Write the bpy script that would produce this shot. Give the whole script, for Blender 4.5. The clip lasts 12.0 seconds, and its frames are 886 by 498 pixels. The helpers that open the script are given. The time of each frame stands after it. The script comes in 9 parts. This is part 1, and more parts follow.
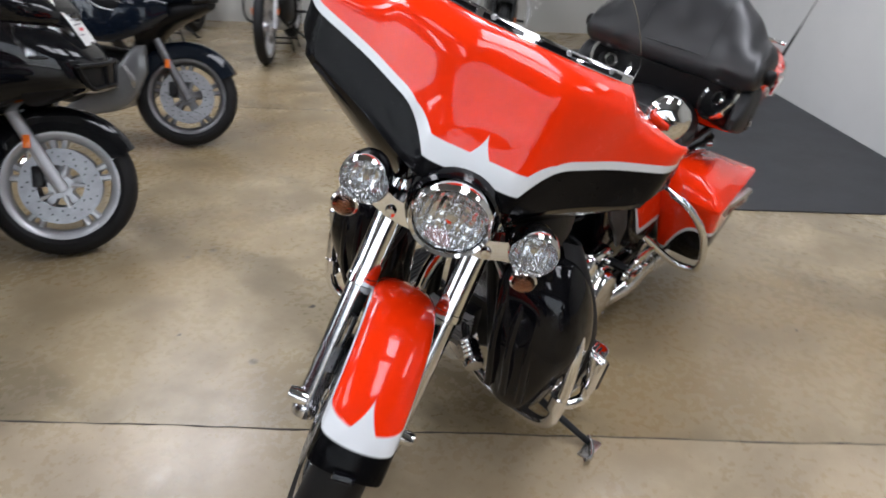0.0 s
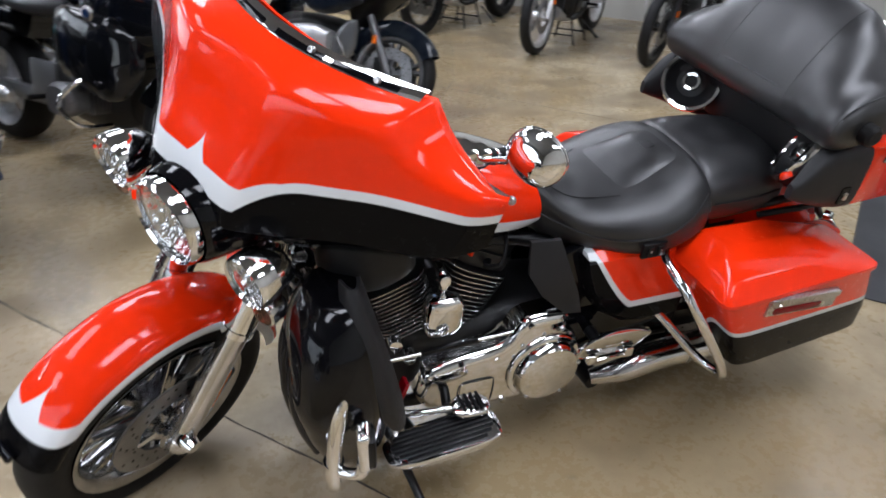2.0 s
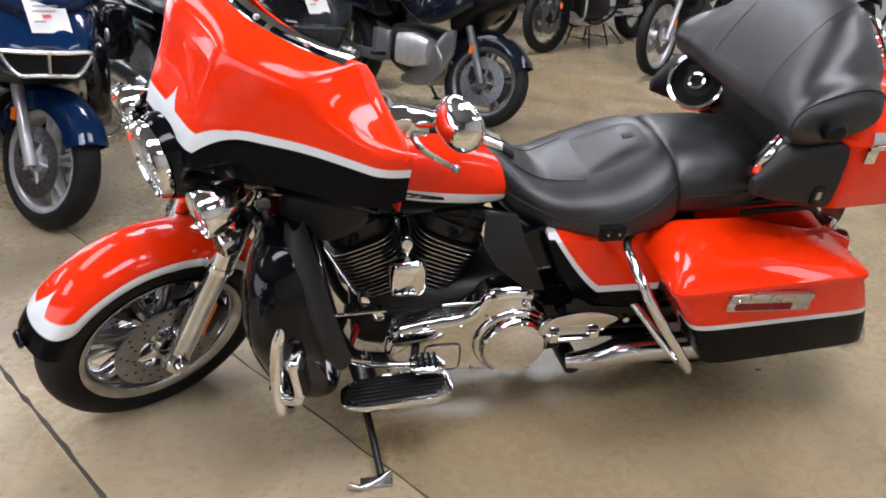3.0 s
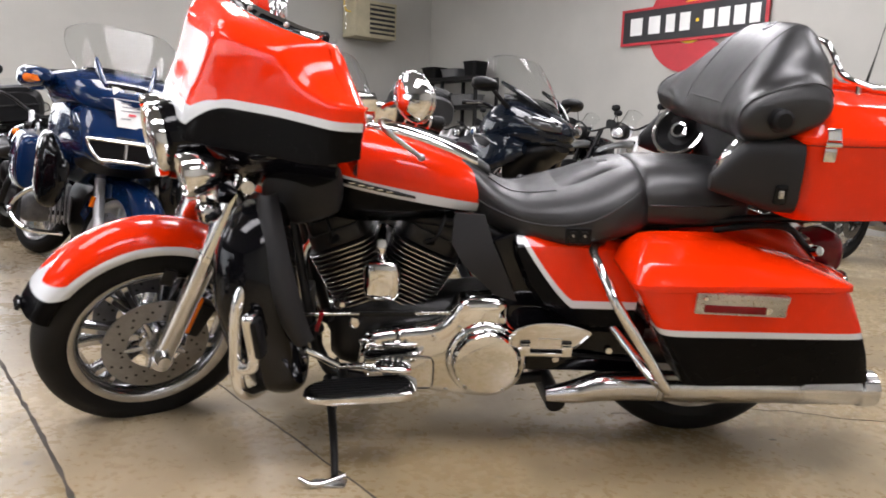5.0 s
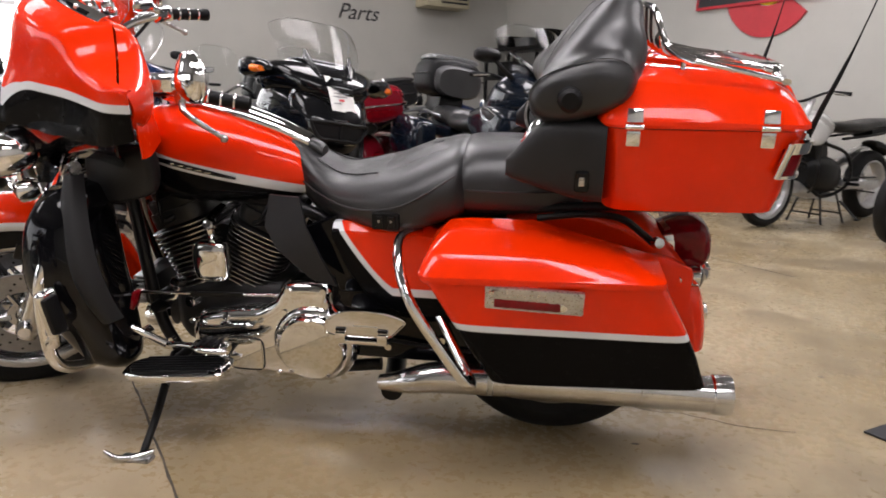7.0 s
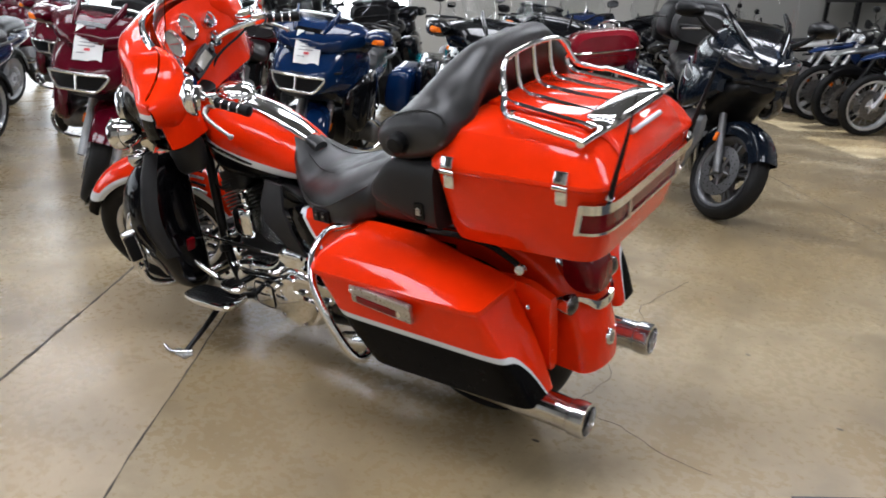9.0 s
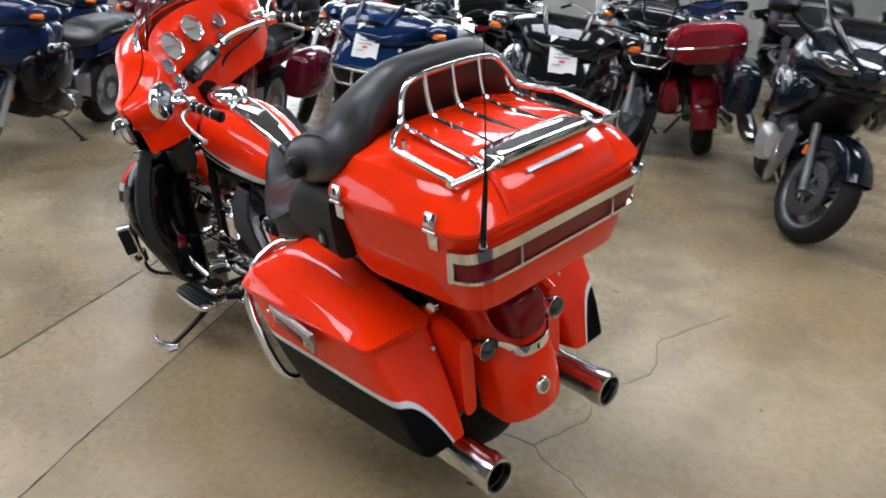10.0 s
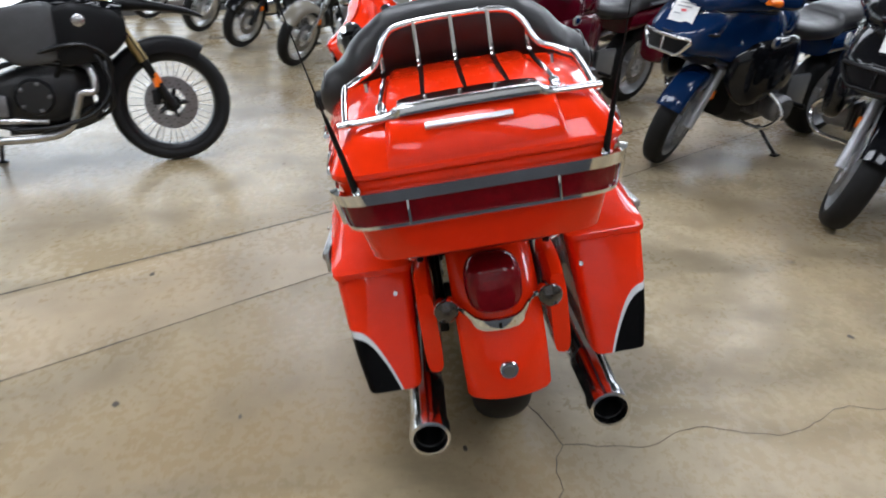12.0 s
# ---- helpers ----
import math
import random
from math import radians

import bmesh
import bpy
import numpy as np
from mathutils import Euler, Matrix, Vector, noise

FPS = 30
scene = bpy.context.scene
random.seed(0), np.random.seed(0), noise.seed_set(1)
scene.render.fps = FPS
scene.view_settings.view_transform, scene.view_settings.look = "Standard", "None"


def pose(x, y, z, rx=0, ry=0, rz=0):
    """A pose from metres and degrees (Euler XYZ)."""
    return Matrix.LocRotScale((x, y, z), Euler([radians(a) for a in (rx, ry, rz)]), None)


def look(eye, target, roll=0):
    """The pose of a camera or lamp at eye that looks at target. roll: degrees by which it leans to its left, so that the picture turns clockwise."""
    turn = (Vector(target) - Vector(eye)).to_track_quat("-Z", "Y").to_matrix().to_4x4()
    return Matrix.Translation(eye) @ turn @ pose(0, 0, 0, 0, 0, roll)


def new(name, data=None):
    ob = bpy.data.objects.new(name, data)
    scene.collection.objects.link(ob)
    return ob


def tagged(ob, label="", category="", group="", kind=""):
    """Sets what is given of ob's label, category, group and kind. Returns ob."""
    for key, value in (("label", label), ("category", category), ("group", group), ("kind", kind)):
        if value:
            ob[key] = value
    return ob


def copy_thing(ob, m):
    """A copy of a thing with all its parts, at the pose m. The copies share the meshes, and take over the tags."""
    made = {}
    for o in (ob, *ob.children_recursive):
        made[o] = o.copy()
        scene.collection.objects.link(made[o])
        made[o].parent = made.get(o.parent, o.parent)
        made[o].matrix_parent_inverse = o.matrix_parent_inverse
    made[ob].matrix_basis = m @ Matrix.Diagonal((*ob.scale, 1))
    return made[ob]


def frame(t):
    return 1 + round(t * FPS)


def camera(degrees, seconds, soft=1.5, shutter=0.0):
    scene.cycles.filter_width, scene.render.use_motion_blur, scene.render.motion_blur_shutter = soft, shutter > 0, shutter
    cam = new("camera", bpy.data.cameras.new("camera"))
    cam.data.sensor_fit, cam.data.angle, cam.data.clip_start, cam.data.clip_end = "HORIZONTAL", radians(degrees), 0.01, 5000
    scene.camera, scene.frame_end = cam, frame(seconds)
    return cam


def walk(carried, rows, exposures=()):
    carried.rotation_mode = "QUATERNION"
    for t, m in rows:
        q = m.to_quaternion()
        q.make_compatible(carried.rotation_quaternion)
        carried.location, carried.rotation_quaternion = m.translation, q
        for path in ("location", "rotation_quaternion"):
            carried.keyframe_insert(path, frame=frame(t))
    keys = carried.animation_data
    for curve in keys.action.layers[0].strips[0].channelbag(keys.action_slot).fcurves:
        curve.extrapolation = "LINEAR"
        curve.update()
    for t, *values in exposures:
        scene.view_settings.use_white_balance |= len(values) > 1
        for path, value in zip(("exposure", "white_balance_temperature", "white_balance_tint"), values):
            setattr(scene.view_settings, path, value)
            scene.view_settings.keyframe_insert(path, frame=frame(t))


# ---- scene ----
cam = camera(63.2, 12.0, 1.7, 0.4)
PATH = [
    (0, (2.684, 1.055, 1.456), (1.228, -0.006, 0.587), 2.1),
    (0.5, (2.411, 1.222, 1.468), (1.148, -0.058, 0.591), 2.2),
    (1, (2.084, 1.294, 1.448), (0.889, -0.038, 0.554), 2.3),
    (1.5, (1.809, 1.394, 1.45), (0.824, -0.088, 0.539), 2.3),
    (2, (1.545, 1.574, 1.44), (0.844, -0.06, 0.526), 2.1),
    (2.5, (1.337, 1.731, 1.429), (0.922, 0.007, 0.503), 2.3),
    (2.7, (1.242, 1.792, 1.425), (0.879, 0.055, 0.502), 1.9),
    (4.3, (1.039, 2.196, 0.994), (0.88, 0.228, 0.673), 1.9),
    (4.5, (1.012, 2.194, 0.939), (0.885, 0.221, 0.638), 1.9),
    (5, (0.844, 2.159, 0.867), (0.781, 0.182, 0.575), 1.9),
    (5.5, (0.652, 2.164, 0.817), (0.598, 0.189, 0.51), 1.9),
    (6, (0.477, 2.12, 0.853), (0.439, 0.152, 0.496), 2.1),
    (6.5, (0.326, 2.093, 0.886), (0.382, 0.13, 0.503), 2.1),
    (6.7, (0.228, 2.075, 0.899), (0.351, 0.116, 0.517), 2.0),
    (8.3, (-0.68, 1.949, 1.129), (0.19, 0.225, 0.608), 1.8),
    (8.5, (-0.815, 1.92, 1.194), (0.139, 0.261, 0.609), 1.9),
    (9, (-1.112, 1.834, 1.285), (-0.017, 0.294, 0.629), 2.1),
    (9.5, (-1.39, 1.648, 1.324), (-0.158, 0.232, 0.633), 2.1),
    (10, (-1.439, 1.322, 1.384), (-0.065, 0.058, 0.666), 2.1),
    (10.4, (-1.486, 1.113, 1.413), (0.045, 0.062, 0.67), 1.9),
    (10.5, (-1.502, 1.048, 1.425), (0.077, 0.086, 0.661), 2.1),
    (11, (-1.57, 0.79, 1.492), (0.131, 0.142, 0.665), 2.2),
    (11.5, (-1.68, 0.523, 1.448), (0.091, 0.108, 0.616), 2.0),
    (12, (-1.882, 0.291, 1.382), (-0.07, 0.152, 0.548), 1.2),
]
walk(cam, [(t, look(eye, target, roll)) for t, eye, target, roll in PATH],
     [(0.0, -0.36, 5950, 9), (1.5, -0.29, 5700, 8), (2.5, -0.05, 5900, 10), (4.5, 0.12, 6250, 11), (5.5, 0.1, 6450, 13), (6.5, -0.05, 6550, 14), (8.5, -0.24, 6100, 9), (10.0, -0.3, 5850, 7), (12.0, -0.24, 5780, 6)])


# ---- plan axes of the building: u towards the open side, v along the rows ----
def plan(u, v, z=0.0):
    return Vector((-0.6 * u + 0.8 * v, 0.8 * u + 0.6 * v, z))


PLAN_TURN = math.degrees(math.atan2(0.8, -0.6))   # heading of +u



# ---- light ----
world = bpy.data.worlds.new("daylight")
scene.world = world
world.use_nodes = True
_sky = world.node_tree.nodes.new("ShaderNodeTexSky")
_sky.sky_type, _sky.sun_disc, _sky.sun_elevation, _sky.sun_rotation = "NISHITA", False, radians(74), radians(210)
world.node_tree.links.new(_sky.outputs[0], world.node_tree.nodes["Background"].inputs[0])
world.node_tree.nodes["Background"].inputs[1].default_value = 0.12

_sun = new("sun", bpy.data.lights.new("sun", "SUN"))
_sun.data.energy, _sun.data.angle, _sun.data.color = 5.0, radians(0.5), (1.0, 0.95, 0.87)
_sun.matrix_basis = look((0, 0, 0), (0.148, 0.236, -0.96))


def lamp(name, place, target, size, power, colour):
    la = bpy.data.lights.new(name, "AREA")
    la.shape, la.size, la.size_y, la.energy, la.color = "RECTANGLE", size[0], size[1], power, colour
    ob = new(name, la)
    ob.matrix_basis = look(place, target)
    return ob


# broad roof panels in rows
STRIPS = [(-3.4, -3.6, 1.45), (-3.4, -0.2, 0.95), (-3.4, 3.2, 0.5), (-3.4, 6.8, 0.5), (-8.0, -2.4, 0.5), (-8.0, 1.6, 0.9), (-8.0, 6.0, 0.9), (1.0, -3.4, 0.65), (1.0, 0.6, 1.0), (0.7, 3.3, 0.78), (4.6, -2.6, 0.4), (4.6, 1.6, 0.7)]
STRIP_POWER = 118.0
for _u, _v, _k in STRIPS:
    _l = lamp("strip_light", (0, 0, 0), (0, 0, -1), (1.05, 2.3), STRIP_POWER * _k, (1.0, 0.965, 0.985))
    _l.matrix_basis = Matrix.Translation((-0.6 * _u + 0.8 * _v, 0.8 * _u + 0.6 * _v, 4.36)) @ pose(0, 0, 0, 0, 0, PLAN_TURN)


# daylight in the glazed fronts of two walls: from, to along the wall, sill, head
GLAZE, BAND = (0.55, 7.1, 0.0, 3.9), (-7.0, 3.0, 0.1, 3.7)


def daylight(u, v, span, low, high, power, turn):
    ob = lamp("window_daylight", (0, 0, 0), (0, 0, -1), (span - 0.02, high - low - 0.02), power, (1.0, 0.97, 0.95))
    ob.matrix_basis = Matrix.Translation((-0.6 * u + 0.8 * v, 0.8 * u + 0.6 * v, (low + high) / 2)) @ pose(0, 0, 0, 90, 0, turn)


daylight(-10.36, (GLAZE[0] + GLAZE[1]) / 2, GLAZE[1] - GLAZE[0], GLAZE[2], GLAZE[3], 400.0, PLAN_TURN - 90)
daylight((BAND[0] + BAND[1]) / 2, 10.16, BAND[1] - BAND[0], BAND[2], BAND[3], 330.0, PLAN_TURN)


# ---- mesh helpers ----
def spow(c, e):
    return math.copysign(abs(c) ** e, c)


def spline(pts, n):
    """Catmull-Rom through pts, n steps a span."""
    p = np.array(pts, float)
    p = np.vstack([2 * p[0] - p[1], p, 2 * p[-1] - p[-2]])
    out = []
    for i in range(1, len(p) - 2):
        a, b, c, d = p[i - 1:i + 3]
        for k in range(n):
            t = k / n
            out.append(0.5 * (2 * b + (c - a) * t + (2 * a - 5 * b + 4 * c - d) * t * t + (3 * b - a - 3 * c + d) * t ** 3))
    out.append(p[-2])
    return out


def loft(bm, rings, caps=(True, True), closed=True):
    vs = [[bm.verts.new(Vector(q)) for q in r] for r in rings]
    n = len(vs[0])
    for a, b in zip(vs, vs[1:]):
        for i in range(n if closed else n - 1):
            j = (i + 1) % n
            bm.faces.new((a[i], a[j], b[j], b[i]))
    for r, c in ((vs[0], caps[0]), (vs[-1], caps[1])):
        if c:
            bm.faces.new(r if r is vs[-1] else r[::-1])
    return bm


def basis(d):
    d = Vector(d).normalized()
    s = Vector((0, 0, 1)) if abs(d.z) < 0.9 else Vector((0, 1, 0))
    x = d.cross(s).normalized()
    return x, d.cross(x).normalized(), d


def cyl(bm, a, b, r0, r1=None, seg=16, caps=True):
    a, b = Vector(a), Vector(b)
    r1 = r0 if r1 is None else r1
    x, y, d = basis(b - a)
    rings = [[p + (x * math.cos(t) + y * math.sin(t)) * r for t in (2 * math.pi * i / seg for i in range(seg))] for p, r in ((a, r0), (b, r1))]
    return loft(bm, rings, (caps, caps))


def tube(bm, pts, r, seg=10, n=6, closed=False, caps=True):
    """A round bar along a smooth path; r: one radius, or one a point."""
    p = [Vector(q) for q in pts]
    if closed:
        p = p + [p[0]]
    radii = [r] * len(p) if isinstance(r, (int, float)) else list(r)
    q = spline([(*v, w) for v, w in zip(p, radii)], n) if n > 1 else [np.array((*v, w)) for v, w in zip(p, radii)]
    c, w = [Vector(k[:3]) for k in q], [float(k[3]) for k in q]
    x, y, d = basis(c[1] - c[0])
    rings = []
    for i in range(len(c)):
        d2 = (c[min(i + 1, len(c) - 1)] - c[max(i - 1, 0)]).normalized()
        x = (x - d2 * x.dot(d2)).normalized()
        y = d2.cross(x)
        rings.append([c[i] + (x * math.cos(2 * math.pi * k / seg) + y * math.sin(2 * math.pi * k / seg)) * w[i] for k in range(seg)])
    return loft(bm, rings, (caps, caps))


def lathe(bm, prof, origin, axis, seg=32, loop=False, arc=(0.0, 360.0)):
    """Turns (radius, along) round an axis. loop: the outline closes on itself."""
    o = Vector(origin)
    x, y, d = basis(axis)
    full = arc[1] - arc[0] >= 359.9
    count = seg if full else seg + 1
    rings = []
    for i in range(count):
        t = math.radians(arc[0] + (arc[1] - arc[0]) * i / seg)
        w = x * math.cos(t) + y * math.sin(t)
        rings.append([bm.verts.new(o + w * r + d * h) for r, h in prof])
    n = len(prof)
    for i in range(seg):
        a, b = rings[i], rings[(i + 1) % count]
        for k in range(n if loop else n - 1):
            m = (k + 1) % n
            if prof[k][0] == 0 and prof[m][0] == 0:
                continue
            bm.faces.new((a[k], a[m], b[m], b[k]))
    bmesh.ops.remove_doubles(bm, verts=[v for r in rings for v in r], dist=1e-5)
    return bm


def box(bm, c, size, bevel=0.0, m=None, seg=2, taper=None):
    """A box about c; taper: scale of its top in x and y."""
    made = bmesh.ops.create_cube(bm, size=1.0)["verts"]
    for v in made:
        k = taper if taper and v.co.z > 0 else (1, 1)
        v.co = Vector((v.co.x * size[0] * k[0], v.co.y * size[1] * k[1], v.co.z * size[2]))
    if bevel:
        edges = list({e for v in made for e in v.link_edges})
        res = bmesh.ops.bevel(bm, geom=edges, offset=bevel, segments=seg, affect="EDGES", profile=0.6)
        made = list({v for f in res["faces"] for v in f.verts} | {v for v in made if v.is_valid})
    t = Matrix.Translation(c) @ (m if m is not None else Matrix.Identity(4))
    for v in made:
        v.co = t @ v.co
    return bm


def ball(bm, c, r, seg=16, rings=10, m=None):
    """An ellipsoid about c with half sizes r."""
    r = (r, r, r) if isinstance(r, (int, float)) else r
    made = bmesh.ops.create_uvsphere(bm, u_segments=seg, v_segments=rings, radius=1.0)["verts"]
    for v in made:
        p = Vector((v.co.x * r[0], v.co.y * r[1], v.co.z * r[2]))
        v.co = Vector(c) + (m @ p if m is not None else p)
    return bm


def body(bm, stations, n=6, seg=36, caps=(True, True), axis="x"):
    """A rounded body along x: stations (x, y, z, half width, above, below, squareness)."""
    rings = []
    for x, yc, zc, hw, up, dn, p in spline(stations, n):
        ring = []
        for i in range(seg):
            t = 2 * math.pi * i / seg
            c, s = spow(math.cos(t), 2 / p), spow(math.sin(t), 2 / p)
            q = (x, yc + hw * c, zc + (up if s > 0 else dn) * s)
            ring.append(q if axis == "x" else (q[1], q[0], q[2]) if axis == "y" else (q[1], q[2], q[0]))
        rings.append(ring)
    return loft(bm, rings, caps)


def shell(bm, point, na, nb, thick, back=Vector((0, 0, 0))):
    """A sheet point(a, b) over the unit square with a second skin behind it."""
    front = [[Vector(point(i / na, j / nb)) for i in range(na + 1)] for j in range(nb + 1)]
    def normal(j, i):
        du = front[j][min(i + 1, na)] - front[j][max(i - 1, 0)]
        dv = front[min(j + 1, nb)][i] - front[max(j - 1, 0)][i]
        return du.cross(dv).normalized()
    uv = bm.loops.layers.uv.verify()
    f = [[bm.verts.new(p) for p in r] for r in front]
    k = [[bm.verts.new(front[j][i] - normal(j, i) * thick + back) for i in range(na + 1)] for j in range(nb + 1)]
    def face(vs, keys):
        g = bm.faces.new(vs)
        for lo, (i, j) in zip(g.loops, keys):
            lo[uv].uv = (i / na, j / nb)
    for j in range(nb):
        for i in range(na):
            c = ((i, j), (i + 1, j), (i + 1, j + 1), (i, j + 1))
            face([f[y][x] for x, y in c], c)
            face([k[y][x] for x, y in c][::-1], c[::-1])
    edge = [(i, 0) for i in range(na)] + [(na, j) for j in range(nb)] + [(i, nb) for i in range(na, 0, -1)] + [(0, j) for j in range(nb, 0, -1)]
    for c, d in zip(edge, edge[1:] + edge[:1]):
        face([f[c[1]][c[0]], k[c[1]][c[0]], k[d[1]][d[0]], f[d[1]][d[0]]], (c, c, d, d))
    return bm


def finish(bm, smooth=38.0, name="part"):
    bmesh.ops.recalc_face_normals(bm, faces=bm.faces[:])
    lim = radians(smooth)
    for f in bm.faces:
        f.smooth = True
    for e in bm.edges:
        e.smooth = len(e.link_faces) == 2 and e.calc_face_angle(0.0) < lim
    me = bpy.data.meshes.new(name)
    bm.to_mesh(me)
    bm.free()
    return me


def part(name, bm, material, parent, label="", m=None, smooth=38.0):
    me = bm if isinstance(bm, bpy.types.Mesh) else finish(bm, smooth, name)
    ob = new(name, me)
    if not me.materials:
        me.materials.append(material)
    ob.parent = parent
    if m is not None:
        ob.matrix_basis = m
    return tagged(ob, label)


def thing(name, label, category, m=None, group="", kind=""):
    ob = new(name)
    ob.empty_display_size = 0.1
    if m is not None:
        ob.matrix_basis = m
    return tagged(ob, label, category, group, kind)


def solid(name, bm, material, label, category, m=None, group="", kind="", smooth=38.0):
    ob = part(name, bm, material, None, label, m, smooth)
    return tagged(ob, label, category, group, kind)


def B():
    return bmesh.new()


def mirrored(mesh):
    """The same mesh on the other side of the centre plane."""
    bm = B()
    bm.from_mesh(mesh)
    for v in bm.verts:
        v.co.y = -v.co.y
    bmesh.ops.reverse_faces(bm, faces=bm.faces[:])
    me = bpy.data.meshes.new(mesh.name)
    bm.to_mesh(me)
    bm.free()
    for mt in mesh.materials:
        me.materials.append(mt)
    return me


# ---- materials ----
class Sock:
    """A number in a node tree, with arithmetic."""
    def __init__(self, tree, out):
        self.tree, self.out = tree, out

    def op(self, kind, other=0.0, third=None):
        n = self.tree.nodes.new("ShaderNodeMath")
        n.operation = kind
        self.tree.links.new(self.out, n.inputs[0])
        for k, w in ((1, other), (2, third)):
            if isinstance(w, Sock):
                self.tree.links.new(w.out, n.inputs[k])
            elif w is not None:
                n.inputs[k].default_value = w
        return Sock(self.tree, n.outputs[0])

    def __add__(self, o): return self.op("ADD", o)
    def __sub__(self, o): return self.op("SUBTRACT", o)
    def __mul__(self, o): return self.op("MULTIPLY", o)
    def absolute(self): return self.op("ABSOLUTE")
    def power(self, o): return self.op("POWER", o)
    def below(self, o, soft=0.0012):
        """1 where self is under o, with a fine soft edge."""
        d = self - o
        n = self.tree.nodes.new("ShaderNodeMapRange")
        n.inputs[1].default_value, n.inputs[2].default_value, n.inputs[3].default_value, n.inputs[4].default_value = -soft, soft, 1.0, 0.0
        self.tree.links.new(d.out, n.inputs[0])
        return Sock(self.tree, n.outputs[0])
    def clip(self):
        return self.op("MAXIMUM", 0.0).op("MINIMUM", 1.0)
    def ramp(self, a, b, c=0.0, d=1.0, kind="SMOOTHSTEP"):
        n = self.tree.nodes.new("ShaderNodeMapRange")
        n.interpolation_type = kind
        for k, w in enumerate((a, b, c, d)):
            n.inputs[k + 1].default_value = w
        self.tree.links.new(self.out, n.inputs[0])
        return Sock(self.tree, n.outputs[0])


def base(name):
    m = bpy.data.materials.new(name)
    m.use_nodes = True
    t = m.node_tree
    return m, t, t.nodes["Principled BSDF"]


def coords(t, kind="Object"):
    n = t.nodes.new("ShaderNodeTexCoord")
    s = t.nodes.new("ShaderNodeSeparateXYZ")
    t.links.new(n.outputs[kind], s.inputs[0])
    return [Sock(t, s.outputs[k]) for k in range(3)], n.outputs[kind]


def noisy(t, vec, scale, detail=4.0, rough=0.55, stretch=None):
    if stretch:
        mp = t.nodes.new("ShaderNodeMapping")
        mp.inputs["Scale"].default_value = stretch
        t.links.new(vec, mp.inputs[0])
        vec = mp.outputs[0]
    n = t.nodes.new("ShaderNodeTexNoise")
    n.inputs["Scale"].default_value, n.inputs["Detail"].default_value, n.inputs["Roughness"].default_value = scale, detail, rough
    t.links.new(vec, n.inputs["Vector"])
    return Sock(t, n.outputs["Fac"])


def mix(t, fac, a, b):
    n = t.nodes.new("ShaderNodeMix")
    n.data_type = "RGBA"
    t.links.new(fac.out, n.inputs[0])
    for k, w in ((6, a), (7, b)):
        if isinstance(w, tuple):
            n.inputs[k].default_value = (*w, 1.0)
        else:
            t.links.new(w, n.inputs[k])
    return n.outputs[2]


def bump(t, bsdf, height, strength, distance=0.01):
    n = t.nodes.new("ShaderNodeBump")
    n.inputs["Strength"].default_value, n.inputs["Distance"].default_value = strength, distance
    t.links.new(height.out, n.inputs["Height"])
    t.links.new(n.outputs[0], bsdf.inputs["Normal"])


def plain(name, colour, rough=0.5, metal=0.0, coat=0.0, vary=0.12, scale=6.0, grain=0.0, grain_scale=300.0, spec=0.5):
    """A surface with a slow variation of tone, a finer one of gloss, and a fine grain."""
    m, t, b = base(name)
    _, vec = coords(t)
    slow, fine = noisy(t, vec, scale), noisy(t, vec, scale * 9, 3.0)
    dark = tuple(c * (1 - vary) for c in colour)
    light = tuple(min(1.0, c * (1 + vary)) for c in colour)
    t.links.new(mix(t, (slow * 0.7 + fine * 0.3).ramp(0.3, 0.7), dark, light), b.inputs["Base Color"])
    t.links.new((fine - 0.5).op("MULTIPLY_ADD", 0.25 * rough, rough).out, b.inputs["Roughness"])
    b.inputs["Metallic"].default_value = metal
    b.inputs["Coat Weight"].default_value = coat
    b.inputs["Coat Roughness"].default_value = 0.04
    b.inputs["Specular IOR Level"].default_value = spec
    if grain:
        bump(t, b, noisy(t, vec, grain_scale, 2.0), grain, 0.002)
    return m


def glass(name, colour, rough=0.0, ior=1.45, alpha=None):
    m, t, b = base(name)
    b.inputs["Base Color"].default_value = (*colour, 1)
    b.inputs["Roughness"].default_value = rough
    b.inputs["Transmission Weight"].default_value = 1.0
    b.inputs["IOR"].default_value = ior
    return m


RED, WHITE, BLACK = (0.82, 0.027, 0.0003), (0.70, 0.72, 0.74), (0.003, 0.003, 0.0035)


